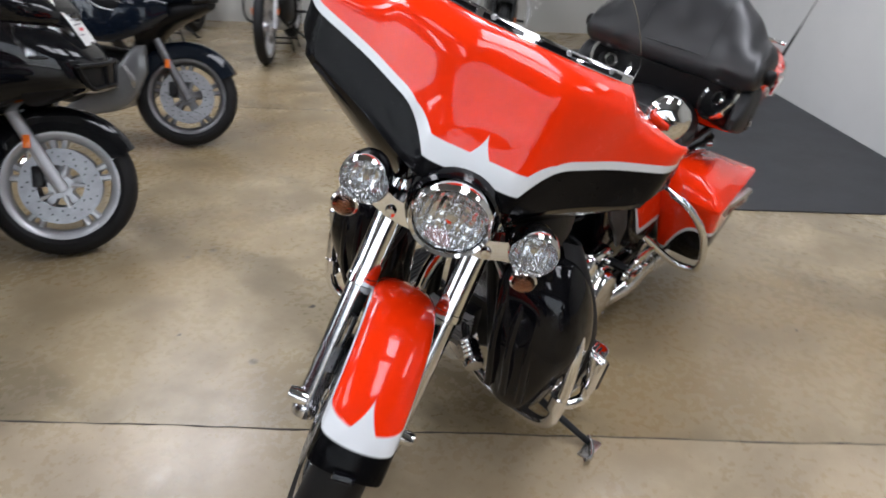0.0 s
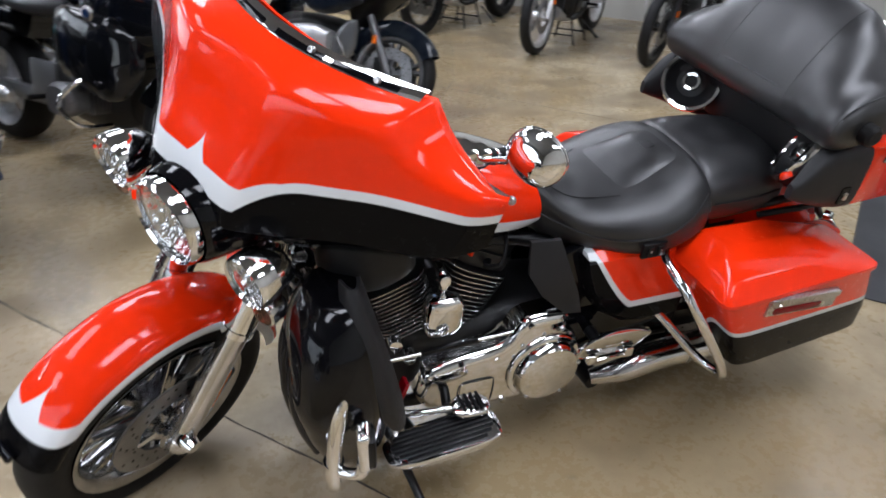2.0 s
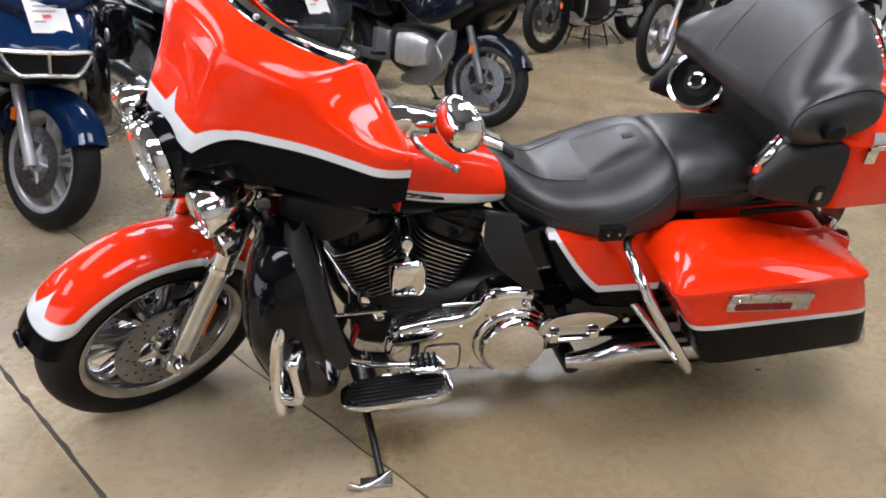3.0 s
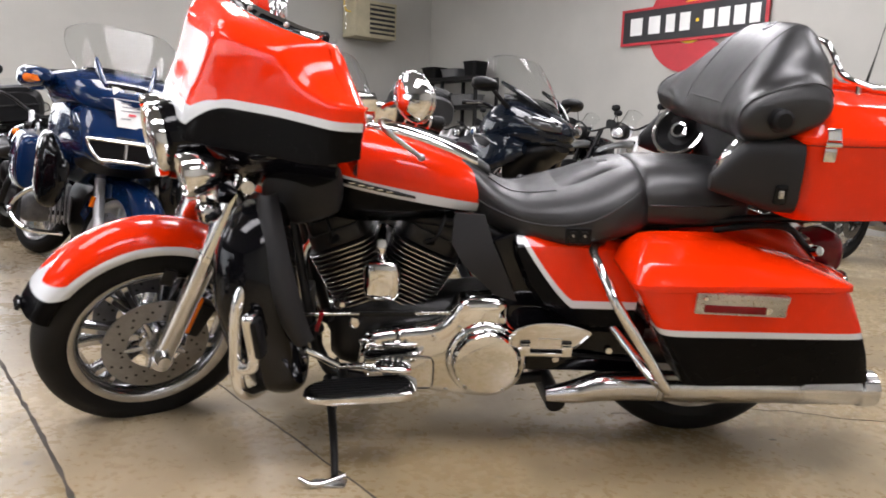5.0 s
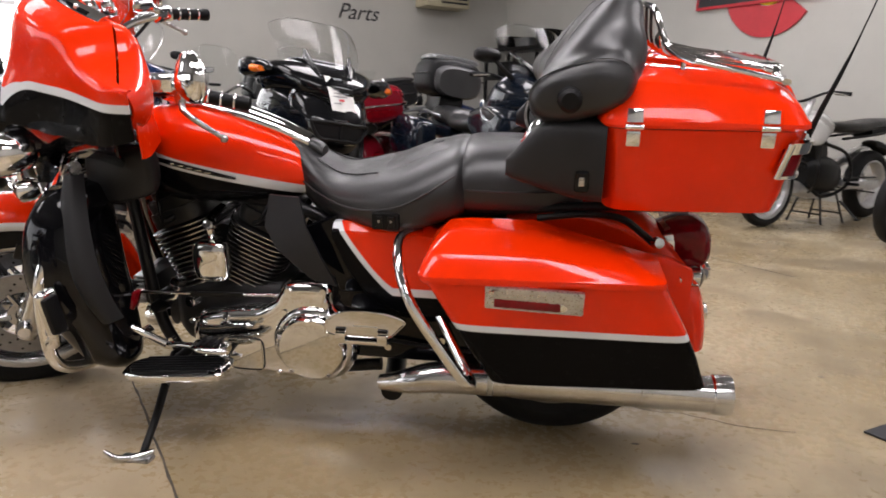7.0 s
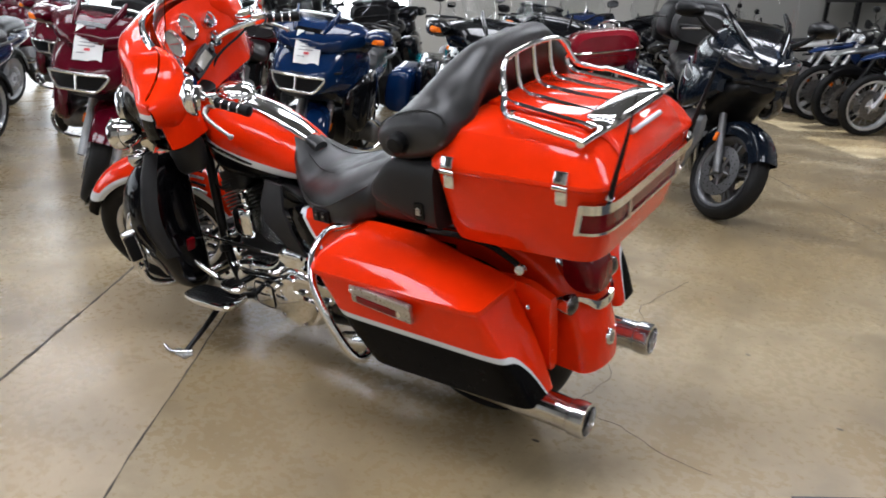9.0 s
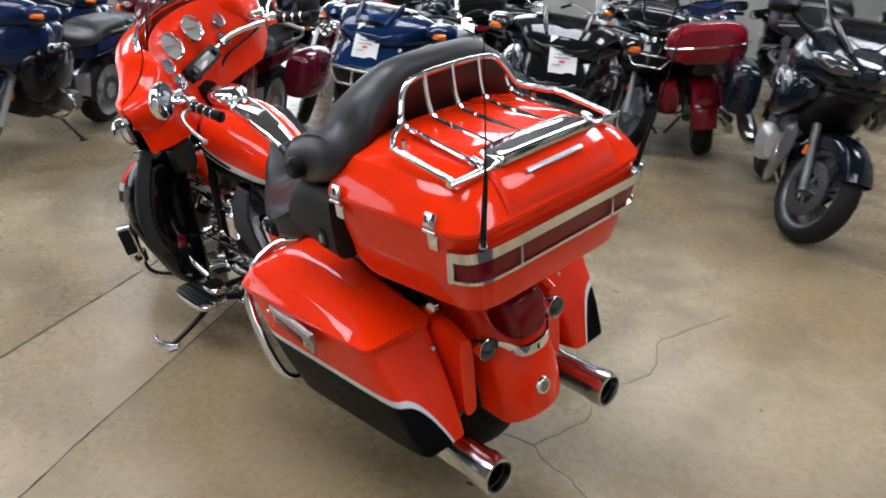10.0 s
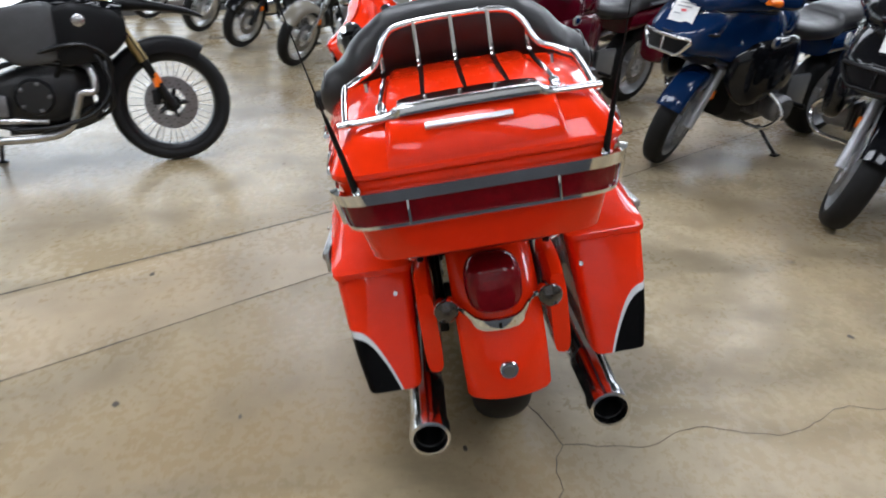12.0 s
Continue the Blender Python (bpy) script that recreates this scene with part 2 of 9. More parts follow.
def paint(name, layers=None, kind="Object", colour=RED, coat=0.9):
    """Clear-coated paint; layers(x, y, z) gives (mask, colour) pairs, laid one over another."""
    m, t, b = base(name)
    (x, y, z), vec = coords(t, kind)
    (_, ob) = coords(t)
    slow = noisy(t, ob, 5.0)
    out = mix(t, slow.ramp(0.3, 0.7), tuple(c * 0.93 for c in colour), tuple(min(1, c * 1.05) for c in colour))
    satin = None
    for fac, col in (layers(x, y, z) if layers else ()):
        out = mix(t, fac, out, col)
        if col is BLACK:
            satin = fac if satin is None else satin.op("MAXIMUM", fac)
    t.links.new(out, b.inputs["Base Color"])
    fine = noisy(t, ob, 40.0, 5.0, 0.7)
    t.links.new(fine.op("MULTIPLY_ADD", 0.12, 0.2).out, b.inputs["Roughness"])
    b.inputs["Coat Weight"].default_value = coat
    b.inputs["Coat IOR"].default_value = 1.4
    if satin:
        t.links.new((satin * -0.8 + 0.9).out, b.inputs["Coat Weight"])
    b.inputs["Specular IOR Level"].default_value = 0.04
    t.links.new(noisy(t, ob, 9.0, 5.0).ramp(0.35, 0.75, 0.008, 0.035).out, b.inputs["Coat Roughness"])
    bump(t, b, noisy(t, ob, 220.0, 1.0), 0.012, 0.001)
    return m


CHROME = plain("chrome", (0.80, 0.80, 0.80), 0.07, 1.0, vary=0.05, scale=20)
# the same chrome with the shade under the fenders put into its colour
SHADEDCHROME = plain("shaded_wheel_chrome", (0.50, 0.50, 0.51), 0.12, 1.0, vary=0.15, scale=16)
PIPE = plain("satin_chrome_pipe", (0.66, 0.66, 0.67), 0.17, 1.0, vary=0.12, scale=12)
MATTPLASTIC = plain("matt_grey_black_plastic", (0.008, 0.008, 0.0092), 0.55, vary=0.2, scale=7, grain=0.2, grain_scale=500, spec=0.4)
STEEL = plain("satin_steel", (0.52, 0.52, 0.52), 0.28, 1.0, vary=0.15, scale=20)
BRAKE = plain("brake_steel", (0.30, 0.30, 0.31), 0.34, 1.0, vary=0.15, scale=20)
ALLOY = plain("cast_alloy", (0.66, 0.66, 0.67), 0.36, 0.75, vary=0.15, scale=14, grain=0.05)
GOLD = plain("gold_anodised", (0.45, 0.33, 0.14), 0.3, 0.9, vary=0.15, scale=14)
GREYPAINT = plain("silver_grey_paint", (0.16, 0.165, 0.17), 0.3, 0.4, coat=0.6, vary=0.1)
RUBBER = plain("tyre_rubber", (0.0075, 0.0075, 0.0078), 0.62, vary=0.4, scale=9, grain=0.15, grain_scale=160, spec=0.25)
BLACKPLASTIC = plain("black_plastic", (0.004, 0.004, 0.0046), 0.44, vary=0.25, scale=8, grain=0.12, grain_scale=420, spec=0.2)
BLACKPAINT = plain("gloss_black_paint", (0.003, 0.003, 0.004), 0.12, coat=0.45, spec=0.08, vary=0.3, scale=5)
BLACKMETAL = plain("black_frame_metal", (0.004, 0.004, 0.0046), 0.33, 0.0, spec=0.3, vary=0.3, scale=12, grain=0.05)
ENGINE = plain("black_wrinkle_engine", (0.007, 0.007, 0.0077), 0.42, 0.1, vary=0.3, scale=22, grain=0.25, grain_scale=350)
FIN = plain("machined_fin_edge", (0.62, 0.62, 0.62), 0.25, 1.0, vary=0.15, scale=30)
MIRROR = plain("mirror_glass", (0.55, 0.56, 0.57), 0.02, 1.0, vary=0.02)
PAPER = plain("white_paper", (0.82, 0.82, 0.80), 0.7, vary=0.05, scale=12)
INK = plain("grey_print", (0.28, 0.28, 0.30), 0.7, vary=0.2, scale=20)
REDINK = plain("red_print", (0.7, 0.08, 0.1), 0.7, vary=0.1, scale=20)
NAVY = paint("navy_paint", colour=(0.008, 0.02, 0.07), coat=1.0)
BLUE = paint("blue_paint", colour=(0.003, 0.017, 0.066), coat=1.0)
MAROON = paint("maroon_paint", colour=(0.075, 0.002, 0.009), coat=1.0)
JET = paint("jet_black_paint", colour=(0.0032, 0.0035, 0.0046), coat=1.0)
SLATE = paint("slate_blue_paint", colour=(0.0045, 0.0075, 0.014), coat=1.0)
TEAL = paint("teal_paint", colour=(0.02, 0.32, 0.38), coat=1.0)
BEIGE = paint("grey_beige_paint", colour=(0.22, 0.2, 0.16))
IVORY = paint("white_paint", colour=(0.75, 0.75, 0.74))
CRIMSON = paint("crimson_paint", colour=(0.17, 0.005, 0.012), coat=1.0)
AMBER = plain("amber_plastic", (0.85, 0.17, 0.005), 0.2, coat=0.6, vary=0.12, scale=30)
SILVER = plain("silver_wheel_paint", (0.50, 0.51, 0.53), 0.3, 0.35, coat=0.5, vary=0.08, scale=14)
CHROMEDARK = plain("dark_lamp_glass", (0.05, 0.052, 0.056), 0.06, 0.3, coat=1.0, vary=0.2, scale=30)
SATINGREY = plain("satin_dark_grey", (0.055, 0.056, 0.058), 0.42, 0.2, vary=0.15, scale=10)
SMOKEDARK = plain("dark_smoked_lens", (0.030, 0.022, 0.016), 0.15, coat=0.8, vary=0.25, scale=60)
SMOKE = glass("smoked_amber_lens", (0.30, 0.12, 0.06), 0.1)
REDLENS = plain("red_lens", (0.16, 0.0015, 0.005), 0.12, coat=0.1, vary=0.25, scale=30, spec=0.3)
TRIM = plain("bright_trim", (0.80, 0.80, 0.80), 0.22, 1.0, vary=0.06, scale=30)
CLEAR = glass("clear_lens", (0.97, 0.98, 0.98), 0.0)
SCREEN = glass("windscreen", (0.93, 0.94, 0.94), 0.0, 1.12)


def leather(name):
    m, t, b = base(name)
    _, vec = coords(t)
    slow = noisy(t, vec, 7.0, 5.0)
    t.links.new(mix(t, slow.ramp(0.3, 0.75), (0.008, 0.008, 0.0085), (0.017, 0.017, 0.018)), b.inputs["Base Color"])
    b.inputs["Specular IOR Level"].default_value = 0.58
    t.links.new(noisy(t, vec, 14.0, 5.0).ramp(0.3, 0.7, 0.33, 0.47).out, b.inputs["Roughness"])
    v = t.nodes.new("ShaderNodeTexVoronoi")
    v.inputs["Scale"].default_value = 420
    t.links.new(vec, v.inputs["Vector"])
    bump(t, b, Sock(t, v.outputs["Distance"]) + noisy(t, vec, 14.0, 3.0) * 1.2, 0.12, 0.002)
    return m


LEATHER = leather("black_leather")


def concrete():
    m, t, b = base("stained_concrete")
    (x, y, _), vec = coords(t)
    big, mid, fine = noisy(t, vec, 0.55, 6.0, 0.6), noisy(t, vec, 2.3, 8.0, 0.62), noisy(t, vec, 30.0, 6.0, 0.65)
    col = mix(t, big.ramp(0.38, 0.62), (0.300, 0.226, 0.122), (0.425, 0.352, 0.226))
    col = mix(t, mid.ramp(0.44, 0.68, 0.0, 0.7), col, (0.178, 0.134, 0.074))
    col = mix(t, noisy(t, vec, 1.1, 9.0, 0.7).ramp(0.56, 0.78, 0.0, 0.6), col, (0.49, 0.425, 0.300))
    scuffs = noisy(t, vec, 1.4, 7.0, 0.65, (1.0, 0.35, 1.0))
    col = mix(t, scuffs.ramp(0.50, 0.66, 0.0, 0.55), col, (0.124, 0.100, 0.063))
    col = mix(t, fine.ramp(0.55, 0.85, 0.0, 0.12), col, (0.14, 0.115, 0.085))
    v = t.nodes.new("ShaderNodeTexVoronoi")
    v.inputs["Scale"].default_value = 3.1
    t.links.new(vec, v.inputs["Vector"])
    spots = Sock(t, v.outputs["Distance"]).ramp(0.03, 0.075, 1.0, 0.0) * noisy(t, vec, 1.7).ramp(0.52, 0.6)
    col = mix(t, spots * 0.7, col, (0.07, 0.06, 0.05))
    along = x * 0.8 + y * 0.6
    between = along.ramp(1.045, 1.055) * along.ramp(1.63, 1.65, 1.0, 0.0)
    col = mix(t, between * 0.35, col, (0.56, 0.45, 0.31))
    worn = noisy(t, vec, 0.9, 5.0, 0.5, (0.6, 1.3, 1.0)).ramp(0.50, 0.62, 0.0, 0.45)
    col = mix(t, worn, col, (0.17, 0.135, 0.09))
    t.links.new(col, b.inputs["Base Color"])
    t.links.new((mid * 0.5 + fine * 0.5).ramp(0.3, 0.7, 0.20, 0.38).out, b.inputs["Roughness"])
    b.inputs["Specular IOR Level"].default_value = 0.4
    bump(t, b, fine + mid * 2.0, 0.05, 0.004)
    return m


def wallpaint(name, colour):
    m, t, b = base(name)
    _, vec = coords(t)
    col = mix(t, noisy(t, vec, 0.8, 7.0, 0.6).ramp(0.3, 0.7), tuple(c * 0.9 for c in colour), colour)
    col = mix(t, noisy(t, vec, 9.0, 6.0, 0.75).ramp(0.62, 0.8, 0.0, 0.3), col, tuple(c * 0.55 for c in colour))
    t.links.new(col, b.inputs["Base Color"])
    b.inputs["Roughness"].default_value = 0.6
    bump(t, b, noisy(t, vec, 60.0, 4.0), 0.12, 0.004)
    return m


CONCRETE = concrete()
WALL = wallpaint("white_wall_paint", (0.44, 0.432, 0.395))
PALEWALL = wallpaint("pale_partition_paint", (0.66, 0.66, 0.64))
CEIL = wallpaint("dark_ceiling_paint", (0.16, 0.16, 0.16))
GREYWALL = wallpaint("grey_block_paint", (0.16, 0.16, 0.155))
MAT = plain("dark_floor_mat", (0.022, 0.023, 0.026), 0.55, vary=0.35, scale=3, grain=0.2, grain_scale=120)
SIGNRED = plain("sign_red", (0.45, 0.02, 0.03), 0.5, vary=0.08)
SIGNYELLOW = plain("sign_yellow", (0.85, 0.55, 0.02), 0.5, vary=0.06)
SIGNBLACK = plain("sign_black", (0.02, 0.02, 0.022), 0.5, vary=0.2)
SIGNWHITE = plain("sign_white", (0.8, 0.8, 0.78), 0.5, vary=0.04)
HEATER = plain("cream_enamel", (0.42, 0.38, 0.26), 0.45, vary=0.1)


# ---- the hall ----
HIGH = 4.55
V_WALL, U_WALL, U_FRONT, V_FAR = -6.7, -10.2, 6.4, 10.0


def slab(bm, u0, u1, v0, v1, z0, z1):
    p = [plan(u, v, z) for z in (z0, z1) for u, v in ((u0, v0), (u1, v0), (u1, v1), (u0, v1))]
    vs = [bm.verts.new(q) for q in p]
    for f in ((3, 2, 1, 0), (4, 5, 6, 7), (0, 1, 5, 4), (1, 2, 6, 5), (2, 3, 7, 6), (3, 0, 4, 7)):
        bm.faces.new([vs[i] for i in f])
    return bm


solid("floor", slab(B(), U_WALL - 0.3, U_FRONT + 0.3, V_WALL - 0.3, V_FAR + 0.3, -0.25, 0.0), CONCRETE, "worn brown sealed concrete floor with stains and cracks", "floor", kind="structure")
solid("wall_west", slab(B(), U_WALL - 0.2, U_FRONT + 0.2, V_WALL - 0.2, V_WALL, 0, HIGH), WALL, "scuffed off-white painted wall behind the motorcycles", "wall", kind="structure")
_w = slab(B(), U_WALL - 0.2, U_WALL, V_WALL, GLAZE[0], 0, HIGH)
slab(_w, U_WALL - 0.2, U_WALL, GLAZE[1], V_FAR, 0, HIGH)
slab(_w, U_WALL - 0.2, U_WALL, GLAZE[0], GLAZE[1], GLAZE[3], HIGH)
solid("wall_south", _w, WALL, "off-white painted far wall with a script word", "wall", kind="structure")
_w = slab(B(), U_WALL - 0.2, BAND[0], V_FAR, V_FAR + 0.2, 0, HIGH)
slab(_w, BAND[1], U_FRONT + 0.2, V_FAR, V_FAR + 0.2, 0, HIGH)
slab(_w, BAND[0], BAND[1], V_FAR, V_FAR + 0.2, 0, BAND[2])
slab(_w, BAND[0], BAND[1], V_FAR, V_FAR + 0.2, BAND[3], HIGH)
solid("wall_east", _w, GREYWALL, "grey end wall with a long window band", "wall", kind="structure")
_w = slab(B(), 2.25, 2.40, V_WALL, -1.35, 0, HIGH)
solid("wall_partition", _w, PALEWALL, "pale painted partition wall beside the dark floor mat", "wall", kind="structure")
# never in view: closes the hall, pale to bounce light onto the machines
solid("wall_north", slab(B(), U_FRONT, U_FRONT + 0.2, V_WALL, V_FAR, 0, HIGH), WALL, "unseen pale wall that closes the hall and bounces light back", "wall", kind="structure")
# glazed shop fronts, daylight behind them
def glazing(name, label, v0, v1, z0, z1, bays, spot):
    """Frame, mullions, rails and panes along v0..v1; spot(out, along) gives the plan place."""
    def bar(o0, o1, a0, a1, b0, b1):
        p, q = spot(o0, a0), spot(o1, a1)
        return slab(B(), min(p[0], q[0]), max(p[0], q[0]), min(p[1], q[1]), max(p[1], q[1]), b0, b1)
    win = thing(name, label, "window", kind="structure")
    at = [v0 + 0.03 + (v1 - v0 - 0.06) * k / bays for k in range(bays + 1)]
    mid = 2.15
    for k, v in enumerate(at):
        part("window_frame" if k in (0, bays) else "mullion", bar(-0.10, -0.02, v - 0.03, v + 0.03, z0, z1), ALLOY, win)
    for a0, a1 in zip(at, at[1:]):
        for b0, b1 in ((z0, z0 + 0.08), (mid - 0.03, mid + 0.03), (z1 - 0.06, z1)):
            part("rail", bar(-0.095, -0.025, a0 + 0.03, a1 - 0.03, b0, b1), ALLOY, win)
        for b0, b1 in ((z0 + 0.08, mid - 0.03), (mid + 0.03, z1 - 0.06)):
            part("pane", bar(-0.064, -0.058, a0 + 0.03, a1 - 0.03, b0, b1), CLEAR, win).visible_shadow = False
    return win


glazing("window_1", "aluminium-framed shop front glazing full of daylight", *GLAZE, 5, lambda o, a: (U_WALL + o, a))
glazing("window_2", "long aluminium-framed window band full of daylight", *BAND, 6, lambda o, a: (a, V_FAR - o))
# ceiling with a roof light
_c = slab(B(), U_WALL, U_FRONT, V_WALL, -6.0, HIGH, HIGH + 0.2)
slab(_c, U_WALL, U_FRONT, -5.12, V_FAR, HIGH, HIGH + 0.2)
for _a, _b in ((U_WALL, -7.4), (-6.5, -6.15), (-5.0, U_FRONT)):
    slab(_c, _a, _b, -6.0, -5.12, HIGH, HIGH + 0.2)
solid("ceiling", _c, CEIL, "grey warehouse ceiling with two narrow roof lights", "ceiling", kind="structure")
_g = thing("ceiling_light", "broad white roof light panel with glazing bars", "light")
part("housing", box(B(), (0, 0, 0.07), (1.2, 2.5, 0.1), 0.01), SIGNWHITE, _g)
for _k in (-0.78, 0.0, 0.78):
    part("glazing_bar", box(B(), (0, _k, -0.055), (1.14, 0.025, 0.02), 0.003), SIGNWHITE, _g)
for _k in (-0.56, 0.56):
    part("side_rail", box(B(), (_k, 0, -0.01), (0.03, 2.46, 0.1), 0.004), SIGNWHITE, _g)
for _k in (-1.21, 1.21):
    part("end_rail", box(B(), (0, _k, -0.01), (1.08, 0.03, 0.1), 0.004), SIGNWHITE, _g)
_g.matrix_basis = Matrix.Translation(plan(*STRIPS[0][:2], 4.40)) @ pose(0, 0, 0, 0, 0, PLAN_TURN)
tagged(_g, group="ceiling strip lights")
for _u, _v, _k in STRIPS[1:]:
    copy_thing(_g, Matrix.Translation(plan(_u, _v, 4.40)) @ pose(0, 0, 0, 0, 0, PLAN_TURN))


def joint(name, pts, width, seed, label, wander=0.012, step=0.05, filler=None):
    """A cracked, slightly ragged joint as a shallow dark strip."""
    rng = random.Random(seed)
    bm = B()
    path = []
    for (a, b) in zip(pts, pts[1:]):
        n = max(2, int((Vector(b) - Vector(a)).length / step))
        path += [Vector(a).lerp(Vector(b), k / n) for k in range(n)]
    path.append(Vector(pts[-1]))
    prev, drift = None, 0.0
    for i, p in enumerate(path):
        d = (path[min(i + 1, len(path) - 1)] - path[max(i - 1, 0)]).normalized()
        s = Vector((-d.y, d.x, 0))
        drift = drift * 0.85 + rng.uniform(-1, 1) * wander * 0.4
        w = width * rng.uniform(0.5, 1.4)
        now = [bm.verts.new(p + s * (drift + w * k) + Vector((0, 0, z))) for k, z in ((-0.5, 0.0006), (0, 0.0018), (0.5, 0.0006))]
        if prev:
            for k in range(2):
                bm.faces.new((prev[k], now[k], now[k + 1], prev[k + 1]))
        prev = now
    return solid(name, bm, filler or JOINT, label, "crack", kind="structure")


HAIRLINE = plain("hairline_crack_dirt", (0.12, 0.095, 0.07), 0.8, vary=0.4, scale=9, grain=0.3)
JOINT = plain("dark_joint_filler", (0.05, 0.04, 0.03), 0.8, vary=0.5, scale=9, grain=0.3)
joint("floor_joint", [plan(-8, 1.05), plan(2.2, 1.05)], 0.007, 1, "dark cracked joint across the concrete floor", 0.006)
joint("floor_joint", [plan(-8, 1.63), plan(-1, 1.63), plan(2.2, 1.72)], 0.013, 2, "thin dark saw cut across the concrete floor", 0.004)
joint("floor_joint", [plan(-8, -2.6), plan(-1, -2.6)], 0.006, 3, "thin dark saw cut across the concrete floor", 0.004)
joint("floor_crack", [(-0.25, -0.20, 0), (-0.36, -0.15, 0), (-0.43, -0.16, 0), (-0.6, -0.08, 0), (-0.74, -0.07, 0)], 0.0032, 4, "hairline crack wandering over the concrete floor", 0.02, 0.03, filler=HAIRLINE)
joint("floor_crack", [(-0.25, -0.20, 0), (-0.28, -0.42, 0), (-0.18, -0.62, 0), (-0.24, -0.85, 0), (-0.1, -1.15, 0), (-0.16, -1.6, 0)], 0.0032, 5, "hairline crack wandering over the concrete floor", 0.02, 0.03, filler=HAIRLINE)
joint("floor_crack", [(-0.25, -0.20, 0), (-0.05, -0.12, 0), (0.2, -0.1, 0)], 0.004, 6, "hairline crack wandering over the concrete floor", 0.02, 0.03, filler=HAIRLINE)
solid("floor_mat", slab(B(), 0.474, 2.245, -5.5, -0.83, 0.0015, 0.007), MAT, "dark grey rubber mat lying on the concrete", "mat")


def stains():
    """Small dark chips and spots on the concrete."""
    rng = random.Random(8)
    bm = B()
    for x, y in ((1.452, -1.02), (1.0, -0.8), (-0.077, 0.758), (-0.62, -0.96), (2.95, 0.91), (2.4, 0.95), (0.0, 1.15), (-0.6, 0.75), (0.3, -1.4), (-0.25, 0.09), (3.3, 0.4), (-1.0, -0.6), (0.9, 1.3), (1.7, 1.2)):
        n, r = 9, rng.uniform(0.008, 0.017)
        c = bm.verts.new((x, y, 0.0018))
        ring = [bm.verts.new((x + r * rng.uniform(0.5, 1.4) * math.cos(k * 2 * math.pi / n), y + 0.7 * r * rng.uniform(0.5, 1.4) * math.sin(k * 2 * math.pi / n), 0.0004)) for k in range(n)]
        for k in range(n):
            bm.faces.new((c, ring[k], ring[(k + 1) % n]))
    return bm


solid("floor_chips", stains(), JOINT, "small dark chips and spots in the concrete", "chips", kind="stuff")


# sign on the west wall: a red ring open to one side, a yellow disc, a dark name board
def wall_frame(u, z, out=0.0):
    """Axes on the west wall: x along the wall, y up, z into the hall."""
    o = plan(u, V_WALL + out, z)
    return Matrix(((-0.6, 0, 0.8, o.x), (0.8, 0, 0.6, o.y), (0, 1, 0, o.z), (0, 0, 0, 1)))


_sign = thing("wall_sign", "dark name board over a red ring with a yellow disc", "sign", wall_frame(-4.50, 2.56) @ Matrix.Scale(1.06, 4))
_b = B()
_arc = [math.radians(a) for a in range(35, 326, 8)]
_out = [(0.62 * math.cos(a), 0.62 * math.sin(a)) for a in _arc]
_inn = [(0.27 * math.cos(a), 0.27 * math.sin(a)) for a in _arc]
loft(_b, [[(*_out[i], 0.004), (*_inn[i], 0.004), (*_inn[i], 0.03), (*_out[i], 0.03)] for i in range(len(_arc))])
part("ring", _b, SIGNRED, _sign, "red open ring")
part("disc", lathe(B(), [(0, 0.004), (0.262, 0.004), (0.262, 0.028), (0, 0.028)], (0, 0, 0), (0, 0, 1)), SIGNYELLOW, _sign, "yellow disc")
part("board", box(B(), (0, 0, 0.05), (2.06, 0.47, 0.03), 0.004), SIGNRED, _sign, "red-edged board")
part("panel", box(B(), (0, 0, 0.063), (1.98, 0.40, 0.012), 0.002), SIGNBLACK, _sign, "dark panel")
for _k, _w in ((-0.78, 0.26), (-0.50, 0.24), (-0.26, 0.18), (-0.05, 0.2), (0.28, 0.2), (0.48, 0.2), (0.68, 0.2), (0.87, 0.18)):
    part("bar", box(B(), (_k, 0, 0.071), (_w * 0.72, 0.22, 0.006), 0.001), SIGNWHITE, _sign)
part("dot", lathe(B(), [(0, 0.068), (0.022, 0.068), (0.022, 0.074), (0, 0.074)], (0.125, 0, 0), (0, 0, 1), 16), SIGNYELLOW, _sign)


def south_frame(v, z, out=0.0):
    o = plan(U_WALL + out, v, z)
    return Matrix(((-0.8, 0, -0.6, o.x), (-0.6, 0, 0.8, o.y), (0, 1, 0, o.z), (0, 0, 0, 1)))


_h = thing("unit_heater", "cream wall-hung unit heater with dark louvres", "heater", south_frame(-5.15, 2.95))
part("cabinet", box(B(), (0, 0, 0.25), (0.85, 0.62, 0.44), 0.02), HEATER, _h)
part("recess", box(B(), (0.12, 0, 0.472), (0.52, 0.5, 0.012), 0.002), SIGNBLACK, _h)
for _k in range(6):
    part("louvre", box(B(), (0.12, -0.2 + 0.08 * _k, 0.485), (0.52, 0.035, 0.02), 0.003, pose(0, 0, 0, 25)), HEATER, _h)
for _k in (-0.3, 0.3):
    part("bracket", box(B(), (_k, 0.34, 0.12), (0.04, 0.08, 0.24), 0.004), STEEL, _h)
part("gas_pipe", tube(B(), [(-0.40, 0.1, 0.3), (-0.52, 0.12, 0.3), (-0.55, 0.3, 0.28), (-0.55, 0.9, 0.15)], 0.012), SIGNYELLOW, _h, "yellow gas pipe")

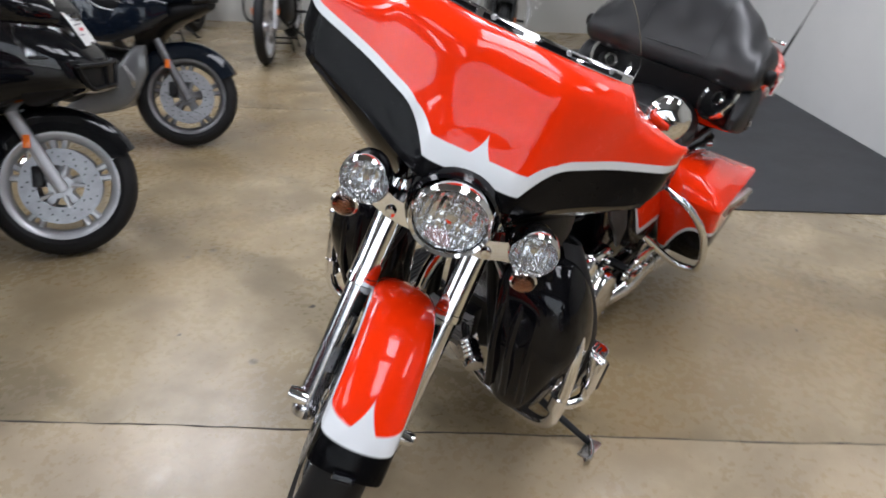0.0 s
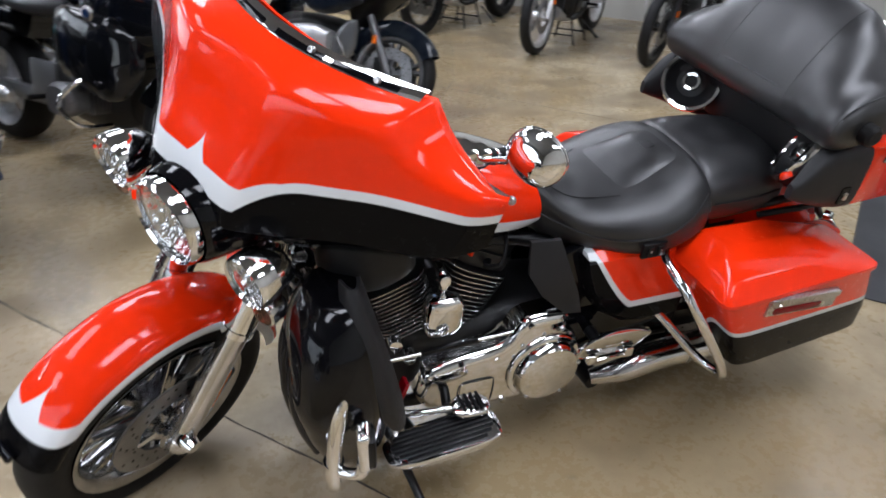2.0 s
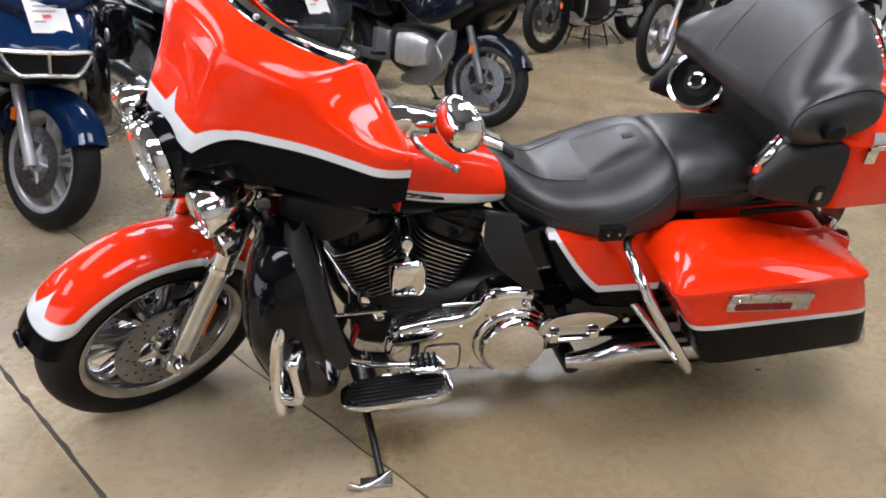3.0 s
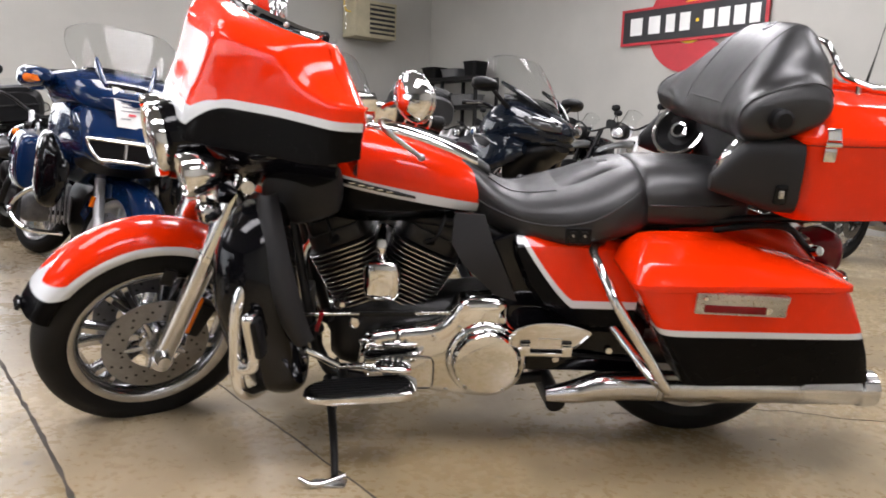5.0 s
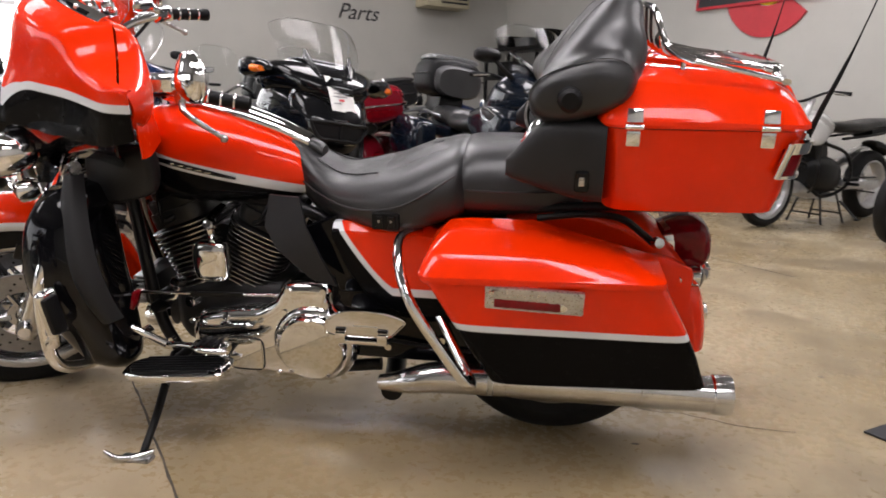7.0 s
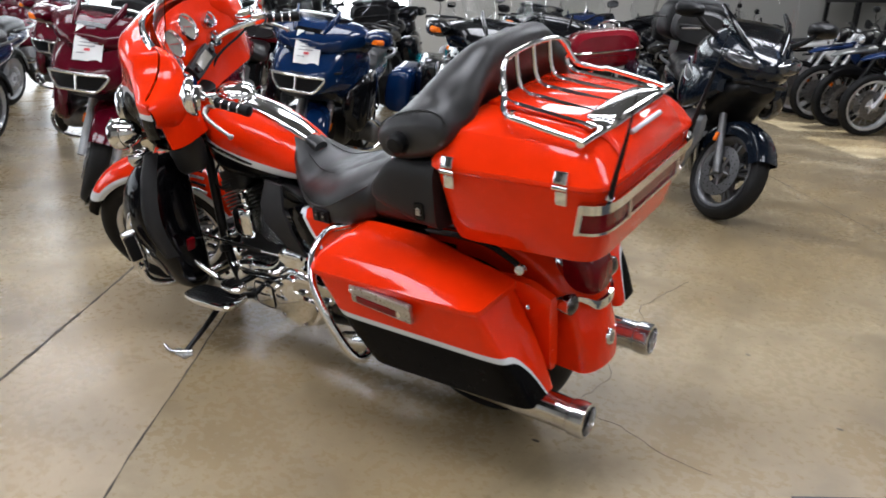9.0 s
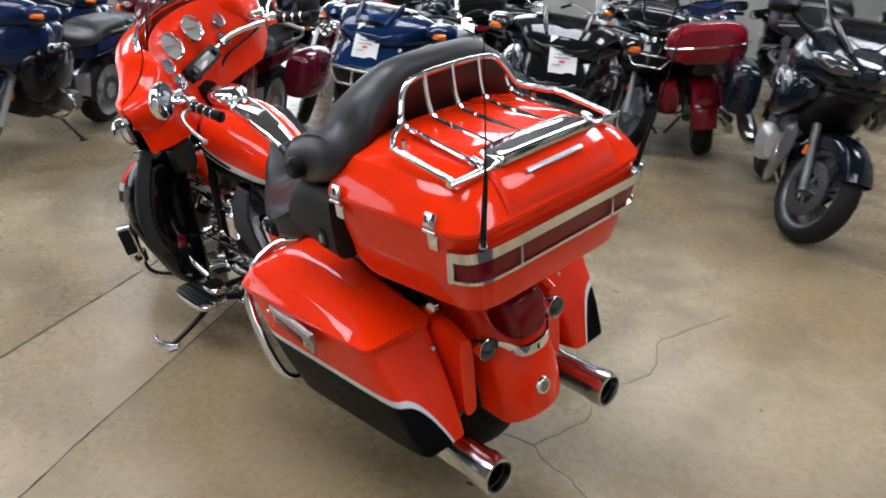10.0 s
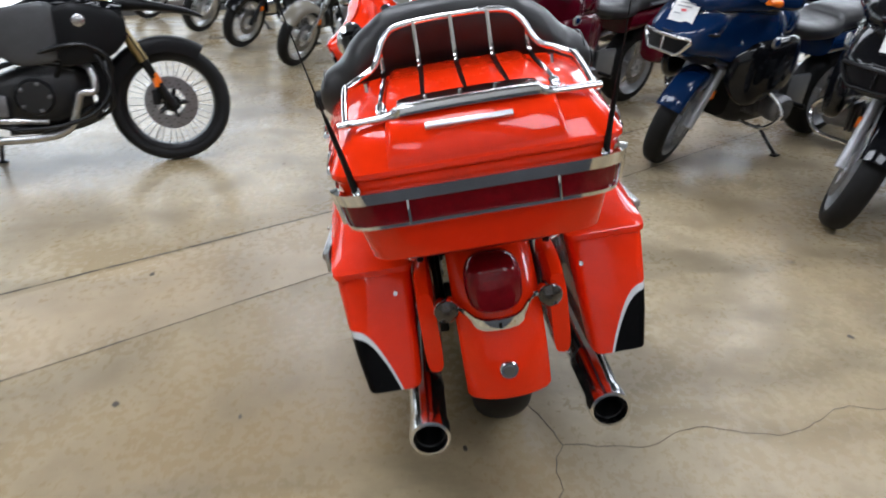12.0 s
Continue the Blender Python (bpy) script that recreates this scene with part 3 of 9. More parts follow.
_cu = bpy.data.curves.new("word", "FONT")
_cu.body, _cu.size, _cu.extrude, _cu.shear = "Parts", 0.36, 0.004, 0.35
_tx = new("wall_word", _cu)
_deps = bpy.context.evaluated_depsgraph_get()
_me = bpy.data.meshes.new_from_object(_tx.evaluated_get(_deps))
bpy.data.objects.remove(_tx)
_me.materials.clear()
_me.materials.append(SIGNBLACK)
_tx = new("wall_word", _me)
tagged(_tx, "dark slanted word Parts lettered on the wall", "lettering")
_tx.matrix_basis = south_frame(-3.28, 2.35, 0.006)


# ---- the red touring motorcycle: x forward, y to its left, z up, rear axle over the origin ----
LEAN_DEG, STEER_DEG, RAKE = 9.5, 34.0, radians(26)
bike = thing("touring_motorcycle", "orange-red touring motorcycle with white and black trim on its side stand", "motorcycle", Matrix.Translation((0, -0.041, 0)) @ pose(0, 0, 0, -LEAN_DEG))
PIV = Vector((1.60, 0, 0.298))
STEER = Matrix.Translation(PIV) @ Matrix.Rotation(radians(STEER_DEG), 4, Vector((-math.sin(RAKE), 0, math.cos(RAKE)))) @ Matrix.Translation(-PIV)
AXLE = Vector((1.652, 0, 0.297))
FORKDIR = Vector((-math.sin(RAKE), 0, math.cos(RAKE)))


def bag_layers(x, y, z):
    inward = (y.absolute() * -1.0 + 0.356) * 9.5
    edge = x * 0.03 + 0.487 - inward.clip().power(2.0) * 0.16
    return [(z.below(edge + 0.009), WHITE), (z.below(edge - 0.008), BLACK)]


def tank_layers(x, y, z):
    edge = x * 0.215 + 0.567
    return [(z.below(edge + 0.016), WHITE), (z.below(edge - 0.012), BLACK)]


def cover_layers(x, y, z):
    edge = ((x - 0.425) * 7.0).clip().power(1.25) * 0.175 + 0.484
    return [(z.below(edge + 0.011), WHITE), (z.below(edge - 0.011), BLACK)]


def fairing_edge(y):
    """Lower edge of the white band, by distance from the middle."""
    a = y.absolute()
    rise = ((a - 0.112) * -11.1 + 1.0).clip().power(2.0)
    return (rise * -1.0 + 1.0) * 0.066 + ((a - 0.19) * 3.4).clip() * 0.030 + 0.986


def fairing_layers(x, y, z):
    edge = fairing_edge(y)
    a = y.absolute()
    band = a.ramp(0.112, 0.165, 0.047, 0.021, "LINEAR")
    spike = ((z - (edge + 0.038)) * -15.0 + 1.0).clip().power(2.0) * 0.032
    return [(z.below(edge + band), WHITE), (a.below(spike - 0.0016) * z.below(1.12), WHITE), (z.below(edge), BLACK)]


def fender_layers(u, v, w):
    """u runs from the front tip to the rear, v across."""
    side = (v - 0.5).absolute()
    spike = ((u - 0.113) * -9.9 + 1.0).clip().power(2.0) * 0.075
    line = u.ramp(0.0, 0.30, 0.0, 1.0) * 0.012 + 0.292
    nose = (side * side) * 0.58 + 0.112
    return [(u.below(nose, 0.004), WHITE), (side.below(spike - 0.005, 0.004), WHITE), ((line - side).below(0.0, 0.003), WHITE),
            (u.below(side * side * 0.26 + 0.068, 0.003), BLACK)]


PAINT = paint("orange_red_paint")
BAGPAINT = paint("bag_two_tone_paint", bag_layers)
TANKPAINT = paint("tank_two_tone_paint", tank_layers)
COVERPAINT = paint("side_cover_paint", cover_layers)
FAIRPAINT = paint("fairing_two_tone_paint", fairing_layers)
FENDPAINT = paint("fender_two_tone_paint", fender_layers, "UV")


# wheels
def tyre_profile(r, w, rim):
    out = []
    for k in range(13):
        t = math.pi * (k / 12)
        out.append((r - 0.5 * w * 0.9 * (1 - math.sin(t) ** 0.75), w * 0.5 * math.cos(t)))
    return out + [(rim + 0.004, -w * 0.36), (rim + 0.004, w * 0.36)]


def wheel(parent, c, r, w, rim, spokes, m=None, metal=None, disc=0.15, discs=(0.075, -0.075), wire=False, tread=True):
    """A wheel with tyre, rim, hub, spokes and brake discs under its machine."""
    metal = metal or CHROME
    c, ax = Vector(c), Vector((0, 1, 0))
    wh = part("wheel", lathe(B(), [(rim - 0.022, -w * 0.3), (rim - 0.005, -w * 0.42), (rim + 0.008, -w * 0.43), (rim + 0.006, -w * 0.36), (rim - 0.008, -w * 0.3), (rim - 0.015, 0), (rim - 0.008, w * 0.3), (rim + 0.006, w * 0.36), (rim + 0.008, w * 0.43), (rim - 0.005, w * 0.42), (rim - 0.022, w * 0.3), (rim - 0.03, 0)], c, ax, 48, True), metal, parent, "", m)
    part("tyre", lathe(B(), tyre_profile(r, w, rim), c, ax, 56, True), RUBBER, wh, "black rubber tyre")
    if tread:
        bm = B()
        for k in range(40):
            t = 2 * math.pi * k / 40
            for s in (-1, 1):
                d = Vector((math.cos(t), 0, math.sin(t)))
                n = Vector((-math.sin(t), 0, math.cos(t)))
                p = c + d * (r - 0.004 - 0.012) + Vector((0, s * w * 0.27, 0))
                q = c + (d * math.cos(0.07) + n * math.sin(0.07)) * (r - 0.002) + Vector((0, s * w * 0.10, 0))
                x = n * 0.004
                loft(bm, [[p - x, p + x, p + x - d * 0.005, p - x - d * 0.005], [q - x, q + x, q + x - d * 0.005, q - x - d * 0.005]])
        part("tread", bm, BLACKPLASTIC, wh, "tread grooves")
    part("hub", lathe(B(), [(0, -0.07), (0.025, -0.07), (0.032, -0.06), (0.045, -0.05), (0.04, 0), (0.045, 0.05), (0.032, 0.06), (0.025, 0.07), (0, 0.07)], c, ax, 24), metal, wh)
    if wire:
        bm = B()
        for k in range(36):
            t = 2 * math.pi * k / 36
            s = 1 if k % 2 else -1
            t2 = t + (0.25 if (k // 2) % 2 else -0.25)
            cyl(bm, c + Vector((0.042 * math.cos(t2), 0.045 * s, 0.042 * math.sin(t2))), c + Vector(((rim - 0.02) * math.cos(t), 0.012 * s, (rim - 0.02) * math.sin(t))), 0.0022, seg=5)
        part("spoke_lacing", bm, STEEL, wh)
    else:
        for k in range(spokes):
            t = 2 * math.pi * (k + 0.25) / spokes
            bm = B()
            for off in (-0.11, 0.11):
                rings = []
                for q, half, thick in ((0.036, 0.02, 0.034), (rim * 0.55, 0.013, 0.026), (rim - 0.012, 0.017, 0.022)):
                    a = t + off * (0.5 + 0.8 * q / rim)
                    d, n = Vector((math.cos(a), 0, math.sin(a))), Vector((-math.sin(a), 0, math.cos(a)))
                    p = c + d * q
                    rings.append([p + n * half * x + ax * thick * y for x, y in ((-1, -0.4), (-0.5, -1), (0.5, -1), (1, -0.4), (1, 0.4), (0.5, 1), (-0.5, 1), (-1, 0.4))])
                loft(bm, rings)
            part("spoke", bm, metal, wh)
    for y in discs:
        bm = B()
        lathe(bm, [(disc * 0.56, y - 0.0025), (disc, y - 0.0025), (disc, y + 0.0025), (disc * 0.56, y + 0.0025)], c, ax, 48, True)
        dk = part("brake_disc", bm, BRAKE, wh, "drilled steel brake disc")
        bm = B()
        for k in range(40):
            t = 2 * math.pi * k / 40
            q = disc * (0.66 + 0.12 * (k % 3))
            p = c + Vector((q * math.cos(t), y, q * math.sin(t)))
            cyl(bm, p - ax * 0.0032, p + ax * 0.0032, 0.0045, seg=6)
        tagged(part("drilling", bm, BLACKMETAL, wh), kind="stuff")
        bm = lathe(B(), [(0.028, y - 0.004), (0.05, y - 0.004), (0.05, y + 0.004), (0.028, y + 0.004)], c, ax, 24, True)
        for k in range(5):
            t = 2 * math.pi * k / 5
            d = Vector((math.cos(t), 0, math.sin(t)))
            cyl(bm, c + d * 0.04 + ax * y, c + d * disc * 0.6 + ax * y, 0.011, 0.007, 6)
        part("disc_carrier", bm, metal, wh)
    return wh


# both wheels wear the chrome darkened for fender shade
wheel(bike, AXLE, 0.318, 0.13, 0.225, 7, STEER, SHADEDCHROME)
wheel(bike, (0, 0, 0.312), 0.318, 0.175, 0.205, 7, None, SHADEDCHROME)

# fork
for s in (1, -1):
    foot = AXLE + Vector((0.0, 0.115 * s, -0.03))
    mid, top = foot + FORKDIR * 0.36, foot + FORKDIR * 0.70
    bm = cyl(B(), foot, mid, 0.03, 0.031, 20)
    lathe(bm, [(0, -0.022), (0.03, -0.02), (0.034, -0.005), (0.034, 0.012), (0.03, 0.02)], foot, FORKDIR, 20)
    leg = part("fork_leg", bm, PIPE, bike, "satin chrome fork slider", STEER)
    part("axle_cap", lathe(B(), [(0, 0.05), (0.018, 0.048), (0.022, 0.03), (0.022, 0.0), (0, 0)], AXLE + Vector((0, 0.12 * s, 0)), (0, s, 0), 16), CHROME, leg)
    part("fork_cover", cyl(B(), mid, top, 0.036, 0.036, 20), CHROME, bike, "chrome upper fork cover", STEER)
    part("fork_seal", lathe(B(), [(0.033, -0.012), (0.038, -0.008), (0.038, 0.01), (0.033, 0.014)], mid, FORKDIR, 20), CHROME, leg)
    part("reflector", box(B(), foot + FORKDIR * 0.16 + Vector((-0.030, 0.014 * s, 0)), (0.014, 0.012, 0.12), 0.003, Matrix.Rotation(-RAKE, 4, "Y")), AMBER, leg, "amber reflector")
    # caliper behind the leg
    bm = B()
    box(bm, AXLE + Vector((-0.115, 0.085 * s, 0.075)), (0.06, 0.055, 0.11), 0.012, Matrix.Rotation(-0.6, 4, "Y"))
    part("brake_caliper", bm, BLACKMETAL, bike, "black brake caliper", STEER)
    part("brake_hose", tube(B(), [AXLE + Vector((-0.1, 0.09 * s, 0.13)), AXLE + Vector((-0.2, 0.1 * s, 0.26)), AXLE + Vector((-0.22, 0.07 * s, 0.42)), AXLE + Vector((-0.3, 0.04 * s, 0.55))], 0.006), BLACKPLASTIC, bike, "", STEER)


def fender_point(a, b):
    ang = radians(30 + 140 * a)
    w = (b - 0.5) * 2
    half, deep, r = 0.078, 0.026, 0.368 - 0.02 * abs(a - 0.4)
    t = abs(w)
    if t < 0.6:
        k = t / 0.6 * math.pi / 2
        y, drop = half * math.sin(k), 0.034 * (1 - math.cos(k))
    else:
        k = (t - 0.6) / 0.4
        y, drop = half + 0.004 * math.sin(k * math.pi), 0.034 + k * deep
    rr = r - drop
    return (AXLE.x + rr * math.cos(ang), math.copysign(y, w), AXLE.z + rr * math.sin(ang))


fender = part("front_fender", shell(B(), fender_point, 60, 36, 0.003), FENDPAINT, bike, "orange-red fender with white flame tip and black edge", STEER, 60)
for s in (1, -1):
    part("fender_bracket", box(B(), AXLE + Vector((-0.05, 0.093 * s, 0.235)), (0.035, 0.010, 0.05), 0.004, Matrix.Rotation(-RAKE, 4, "Y")), BLACKMETAL, fender)
part("fender_lamp", box(B(), AXLE + Vector((0.318, 0, 0.190)), (0.02, 0.05, 0.012), 0.004, Matrix.Rotation(0.9, 4, "Y")), BLACKPAINT, fender, "black fender tip trim")

# lamp bar, headlamp, passing lamps and turn signals
HEAD = Vector((1.580, 0, 0.898))
LOOKS = Vector((1, 0, -0.06)).normalized()


def lampset(name, c, r, deep, label, housing, m):
    """A round lamp: bowl, bright reflector, chrome ring, clear lens."""
    pod = part(name, lathe(B(), [(0, -deep), (r * 0.45, -deep * 0.96), (r * 0.8, -deep * 0.7), (r * 0.98, -deep * 0.25), (r, 0), (r * 0.96, 0.0), (r * 0.92, -0.01), (r * 0.6, -deep * 0.55), (0, -deep * 0.7)], c, LOOKS, 32), housing, bike, label, m)
    part("trim_ring", lathe(B(), [(r * 0.93, -0.012), (r * 1.02, -0.03), (r * 1.07, -0.012), (r * 1.06, 0.006), (r * 1.0, 0.014), (r * 0.94, 0.008)], c, LOOKS, 40, True), CHROME, pod, "chrome trim ring")
    part("reflector", lathe(B(), [(r * 0.2, -deep * 0.45), (r * 0.45, -deep * 0.40), (r * 0.7, -deep * 0.28), (r * 0.92, -0.004)], c, LOOKS, 24), FACET, pod, "faceted reflector")
    part("bulb_shield", lathe(B(), [(0, -deep * 0.05), (r * 0.14, -deep * 0.08), (r * 0.2, -deep * 0.2), (r * 0.2, -deep * 0.45)], c, LOOKS, 20), CHROME, pod)
    part("lens", lathe(B(), [(0, 0.016), (r * 0.4, 0.014), (r * 0.75, 0.007), (r * 0.95, 0.0), (r * 0.95, -0.003), (r * 0.75, 0.004), (r * 0.4, 0.011), (0, 0.013)], c, LOOKS, 32), CLEAR, pod, "clear lens")
    return pod


def faceted():
    m, t, b = base("fluted_reflector")
    (x, y, z), vec = coords(t)
    v = t.nodes.new("ShaderNodeTexVoronoi")
    v.inputs["Scale"].default_value = 48
    t.links.new(vec, v.inputs["Vector"])
    flute = (y * 330.0).op("SINE") * 0.5 + Sock(t, v.outputs["Distance"]) * 1.6
    b.inputs["Base Color"].default_value = (0.74, 0.75, 0.77, 1)
    b.inputs["Metallic"].default_value, b.inputs["Roughness"].default_value = 1.0, 0.14
    bump(t, b, flute, 0.6, 0.006)
    return m


FACET = faceted()
# black nacelle round the headlamp
bm = B()
body(bm, [(1.30, 0, 0.89, 0.13, 0.10, 0.10, 2.6), (1.42, 0, 0.895, 0.125, 0.105, 0.105, 2.4), (1.52, 0, 0.898, 0.110, 0.104, 0.104, 2.1), (1.552, 0, 0.898, 0.104, 0.101, 0.101, 2.0), (1.566, 0, 0.898, 0.097, 0.097, 0.097, 2.0)], 5, 36, (True, False))
part("headlamp_nacelle", bm, BLACKPAINT, bike, "gloss black headlamp nacelle", STEER)
lampset("headlamp", HEAD, 0.0875, 0.10, "round clear headlamp in a chrome ring", BLACKPAINT, STEER)
for s in (1, -1):
    p = Vector((1.552, 0.2 * s, 0.892))
    lampset("passing_lamp", p, 0.054, 0.085, "round chrome passing lamp", CHROME, STEER)
    q = p + Vector((-0.022, 0.022 * s, -0.096))
    sig = part("turn_signal", lathe(B(), [(0, -0.05), (0.018, -0.047), (0.03, -0.03), (0.032, 0.0), (0.028, 0.004), (0, 0.004)], q, LOOKS, 24), CHROME, bike, "chrome bullet turn signal with smoked amber lens", STEER)
    part("lens", lathe(B(), [(0, 0.016), (0.016, 0.012), (0.027, 0.005), (0.027, 0.0), (0, 0.0)], q, LOOKS, 20), SMOKE, sig)
    part("stem", cyl(B(), q + Vector((-0.01, 0, 0.02)), q + Vector((-0.01, -0.012 * s, 0.06)), 0.009), CHROME, sig)
    # wing of the lamp bar
    bm = B()
    loft(bm, [[(1.45, y, z + 0.033), (1.48, y, z + 0.026), (1.487, y, z - 0.026), (1.455, y, z - 0.033), (1.43, y, z)] for y, z in ((0.06 * s, 0.80), (0.12 * s, 0.805), (0.17 * s, 0.825), (0.205 * s, 0.83))])
    part("lamp_bar", bm, CHROME, bike, "chrome lamp bar", STEER)
for s in (1, -1):
    part("lamp_bar_bolt", lathe(B(), [(0, 0.012), (0.012, 0.01), (0.014, 0.0), (0, 0)], (1.487, 0.12 * s, 0.80), (1, 0, 0), 12), CHROME, bike, "", STEER)
part("lower_triple_clamp", box(B(), (1.40, 0, 0.76), (0.08, 0.27, 0.045), 0.012, Matrix.Rotation(-RAKE, 4, "Y")), BLACKMETAL, bike, "", STEER)


# batwing fairing: a profile from the lower edge up over the rounded brow to the screen trim
BROW_MID = spline([(0.0, 0.0), (0.03, 0.08), (0.12, 0.26), (0.30, 0.49), (0.41, 0.66), (0.50, 0.82), (0.62, 0.94), (0.80, 0.992), (1.0, 1.0)], 6)
BROW_SIDE = spline([(0.0, 0.0), (0.025, 0.10), (0.08, 0.28), (0.145, 0.47), (0.19, 0.64), (0.23, 0.80), (0.31, 0.925), (0.56, 0.99), (1.0, 1.0)], 6)


def fairing_bottom(a):
    t = min(1.0, max(0.0, (a - 0.12) / 0.31))
    return 0.945 + 0.030 * t * t * (3 - 2 * t) + 0.040 * (max(0.0, a - 0.36) / 0.12) ** 2


def fairing_top(a):
    return 1.244 - 0.026 * (a / 0.272) ** 2 if a < 0.272 else 1.218 - 0.060 * (1 - math.exp((0.272 - a) / 0.045)) - 0.13 * (a - 0.272)


def fairing_front(a):
    over = 0.050 - 0.84 * (math.sqrt(a * a + 0.0081) - 0.09) - 0.03 * math.sin(math.pi * min(a, 0.48) / 0.48) ** 2
    return 1.538 - 0.006 * math.log(1 + math.exp(-over / 0.006))    # flat between the chin corners


def fairing_rear(a):
    return 1.342 - 0.118 * (min(a, 0.272) / 0.272) ** 2 + 0.08 * max(0.0, a - 0.272)


def brow(b, a):
    """Shares of the depth and the height, b up the profile, a from the middle."""
    k = b * (len(BROW_MID) - 1)
    i = min(len(BROW_MID) - 2, int(k))
    m = min(1.0, a / 0.25) ** 2
    m = m * (2 - m)
    pick = [[u + (v - u) * m for u, v in zip(BROW_MID[j], BROW_SIDE[j])] for j in (i, i + 1)]
    return [p + (q - p) * (k - i) for p, q in zip(*pick)]


def fairing_x(y, z):
    a = abs(y)
    w = min(1.0, max(0.0, (z - fairing_bottom(a)) / (fairing_top(a) - fairing_bottom(a))))
    lo, hi = 0.0, 1.0
    for _ in range(20):
        m = 0.5 * (lo + hi)
        lo, hi = (m, hi) if brow(m, a)[1] < w else (lo, m)
    return fairing_front(a) + (fairing_rear(a) - fairing_front(a)) * brow(lo, a)[0]


def fairing_point(b, a):
    y = 0.48 * (2 * a - 1)
    lo, hi = fairing_bottom(abs(y)), fairing_top(abs(y))
    f, w = brow(b, abs(y))
    e = max(0.0, abs(y) - 0.43) / 0.05
    x = fairing_front(abs(y)) + (fairing_rear(abs(y)) - fairing_front(abs(y))) * f - 0.03 * e ** 2
    return (x, math.copysign(abs(y) - 0.004 * e * e, y), lo + (hi - lo) * w)


fairing = part("fairing", shell(B(), fairing_point, 40, 84, 0.006), FAIRPAINT, bike, "orange-red batwing fairing with white band over black", STEER, 60)


# black side skirts under the wings
def skirt(s):
    def point(a, b):
        y = 0.14 + 0.31 * a
        hi = fairing_bottom(y) + 0.012
        lo = 0.80 + 0.165 * a ** 1.4
        z = hi + (lo - hi) * b
        x = fairing_x(y, hi) - 0.010 - (0.05 * b + 0.10 * b * b) * (1 - a) ** 0.7
        return (x, y * s, z)
    return point


for s in (1, -1):
    part("fairing_skirt", shell(B(), skirt(s), 20, 12, 0.006 * s), BLACKPAINT, bike, "gloss black lower fairing skirt", STEER, 60)


# inner fairing with dials
def inner_point(b, a):
    y = 0.455 * (2 * a - 1)
    lo, hi = fairing_bottom(abs(y)) - 0.045, fairing_top(abs(y)) - 0.010
    z = lo + (hi - lo) * b
    t = abs(y) / 0.455
    x = fairing_rear(abs(y)) - 0.020 - 0.02 * (1 - t) - 0.045 * (1 - b) * (1 - t * t)
    return (x, -y, z)


inner = part("inner_fairing", shell(B(), inner_point, 20, 44, 0.004), PAINT, bike, "orange-red inner fairing panel", STEER, 60)


def inner_wing(s):
    """The rounded back of a fairing wing, rolled in behind its edge."""
    def point(a, b):
        y = 0.235 + 0.243 * a
        r = b * radians(165)
        deep = 0.060 * math.sin(math.pi * (0.12 + 0.80 * a)) ** 0.8
        tall = 0.030 + 0.045 * math.sin(math.pi * (0.05 + 0.9 * a))
        return (fairing_rear(y) - 0.004 - deep * math.sin(r), (y - 0.012 * b) * s, fairing_top(y) - 0.005 - tall * (1 - math.cos(r)))
    return point


for s in (1, -1):
    part("inner_fairing_wing", shell(B(), inner_wing(s), 22, 14, -0.004 * s), PAINT, bike, "orange-red rolled inner wing of the fairing", STEER, 60)
FACE = plain("dial_face", (0.03, 0.03, 0.032), 0.3, coat=0.8, vary=0.2, scale=30)
BRASS = plain("pale_dial_face", (0.16, 0.15, 0.12), 0.35, coat=0.5, vary=0.15, scale=30)


def dial(y, z, r, face):
    x = inner_point((z - fairing_bottom(abs(y)) + 0.045) / max(0.02, fairing_top(abs(y)) + 0.035 - fairing_bottom(abs(y))), 0.5 - y / 0.91)[0]
    d = Vector((-0.95, 0, 0.30)).normalized()
    c = Vector((x, y, z)) + d * 0.014
    g = part("dial", lathe(B(), [(r * 0.86, -0.03), (r * 1.0, -0.03), (r * 1.06, 0.004), (r, 0.012), (r * 0.9, 0.008), (r * 0.86, 0.0)], c, d, 28, True), CHROME, bike, "chrome-ringed dial", STEER)
    part("face", lathe(B(), [(0, 0.001), (r * 0.88, 0.001), (r * 0.88, -0.02), (0, -0.02)], c, d, 28), face, g)
    part("needle", box(B(), c + d * 0.006, (0.003, r * 1.2, 0.003), 0.0, Matrix.Rotation(0.4, 4, "X")), SIGNRED, g)
    return g


for y, z, r, f in ((0.072, 1.150, 0.050, BRASS), (-0.072, 1.150, 0.050, BRASS), (0.185, 1.125, 0.029, FACE), (-0.185, 1.125, 0.029, FACE), (0.168, 1.055, 0.029, FACE), (-0.168, 1.055, 0.029, FACE)):
    dial(y, z, r, f)
for s in (1, -1):
    p = Vector((1.235, 0.315 * s, 1.075))
    g = part("fairing_speaker", lathe(B(), [(0.05, -0.03), (0.062, -0.02), (0.064, 0.006), (0.056, 0.012), (0.05, 0.004)], p, (-0.9, -0.3 * s, 0.35), 28, True), BLACKPLASTIC, bike, "black fairing speaker", STEER)
    part("grille", lathe(B(), [(0, 0.006), (0.03, 0.005), (0.052, 0.0), (0.052, -0.004), (0, -0.004)], p, (-0.9, -0.3 * s, 0.35), 28), BLACKMETAL, g)
radio = part("radio", box(B(), (1.235, 0, 1.045), (0.03, 0.20, 0.062), 0.006, Matrix.Rotation(0.45, 4, "Y")), BLACKPLASTIC, bike, "black radio unit", STEER)
part("display", box(B(), (1.219, 0.0, 1.053), (0.006, 0.11, 0.036), 0.002, Matrix.Rotation(0.45, 4, "Y")), BRASS, radio)
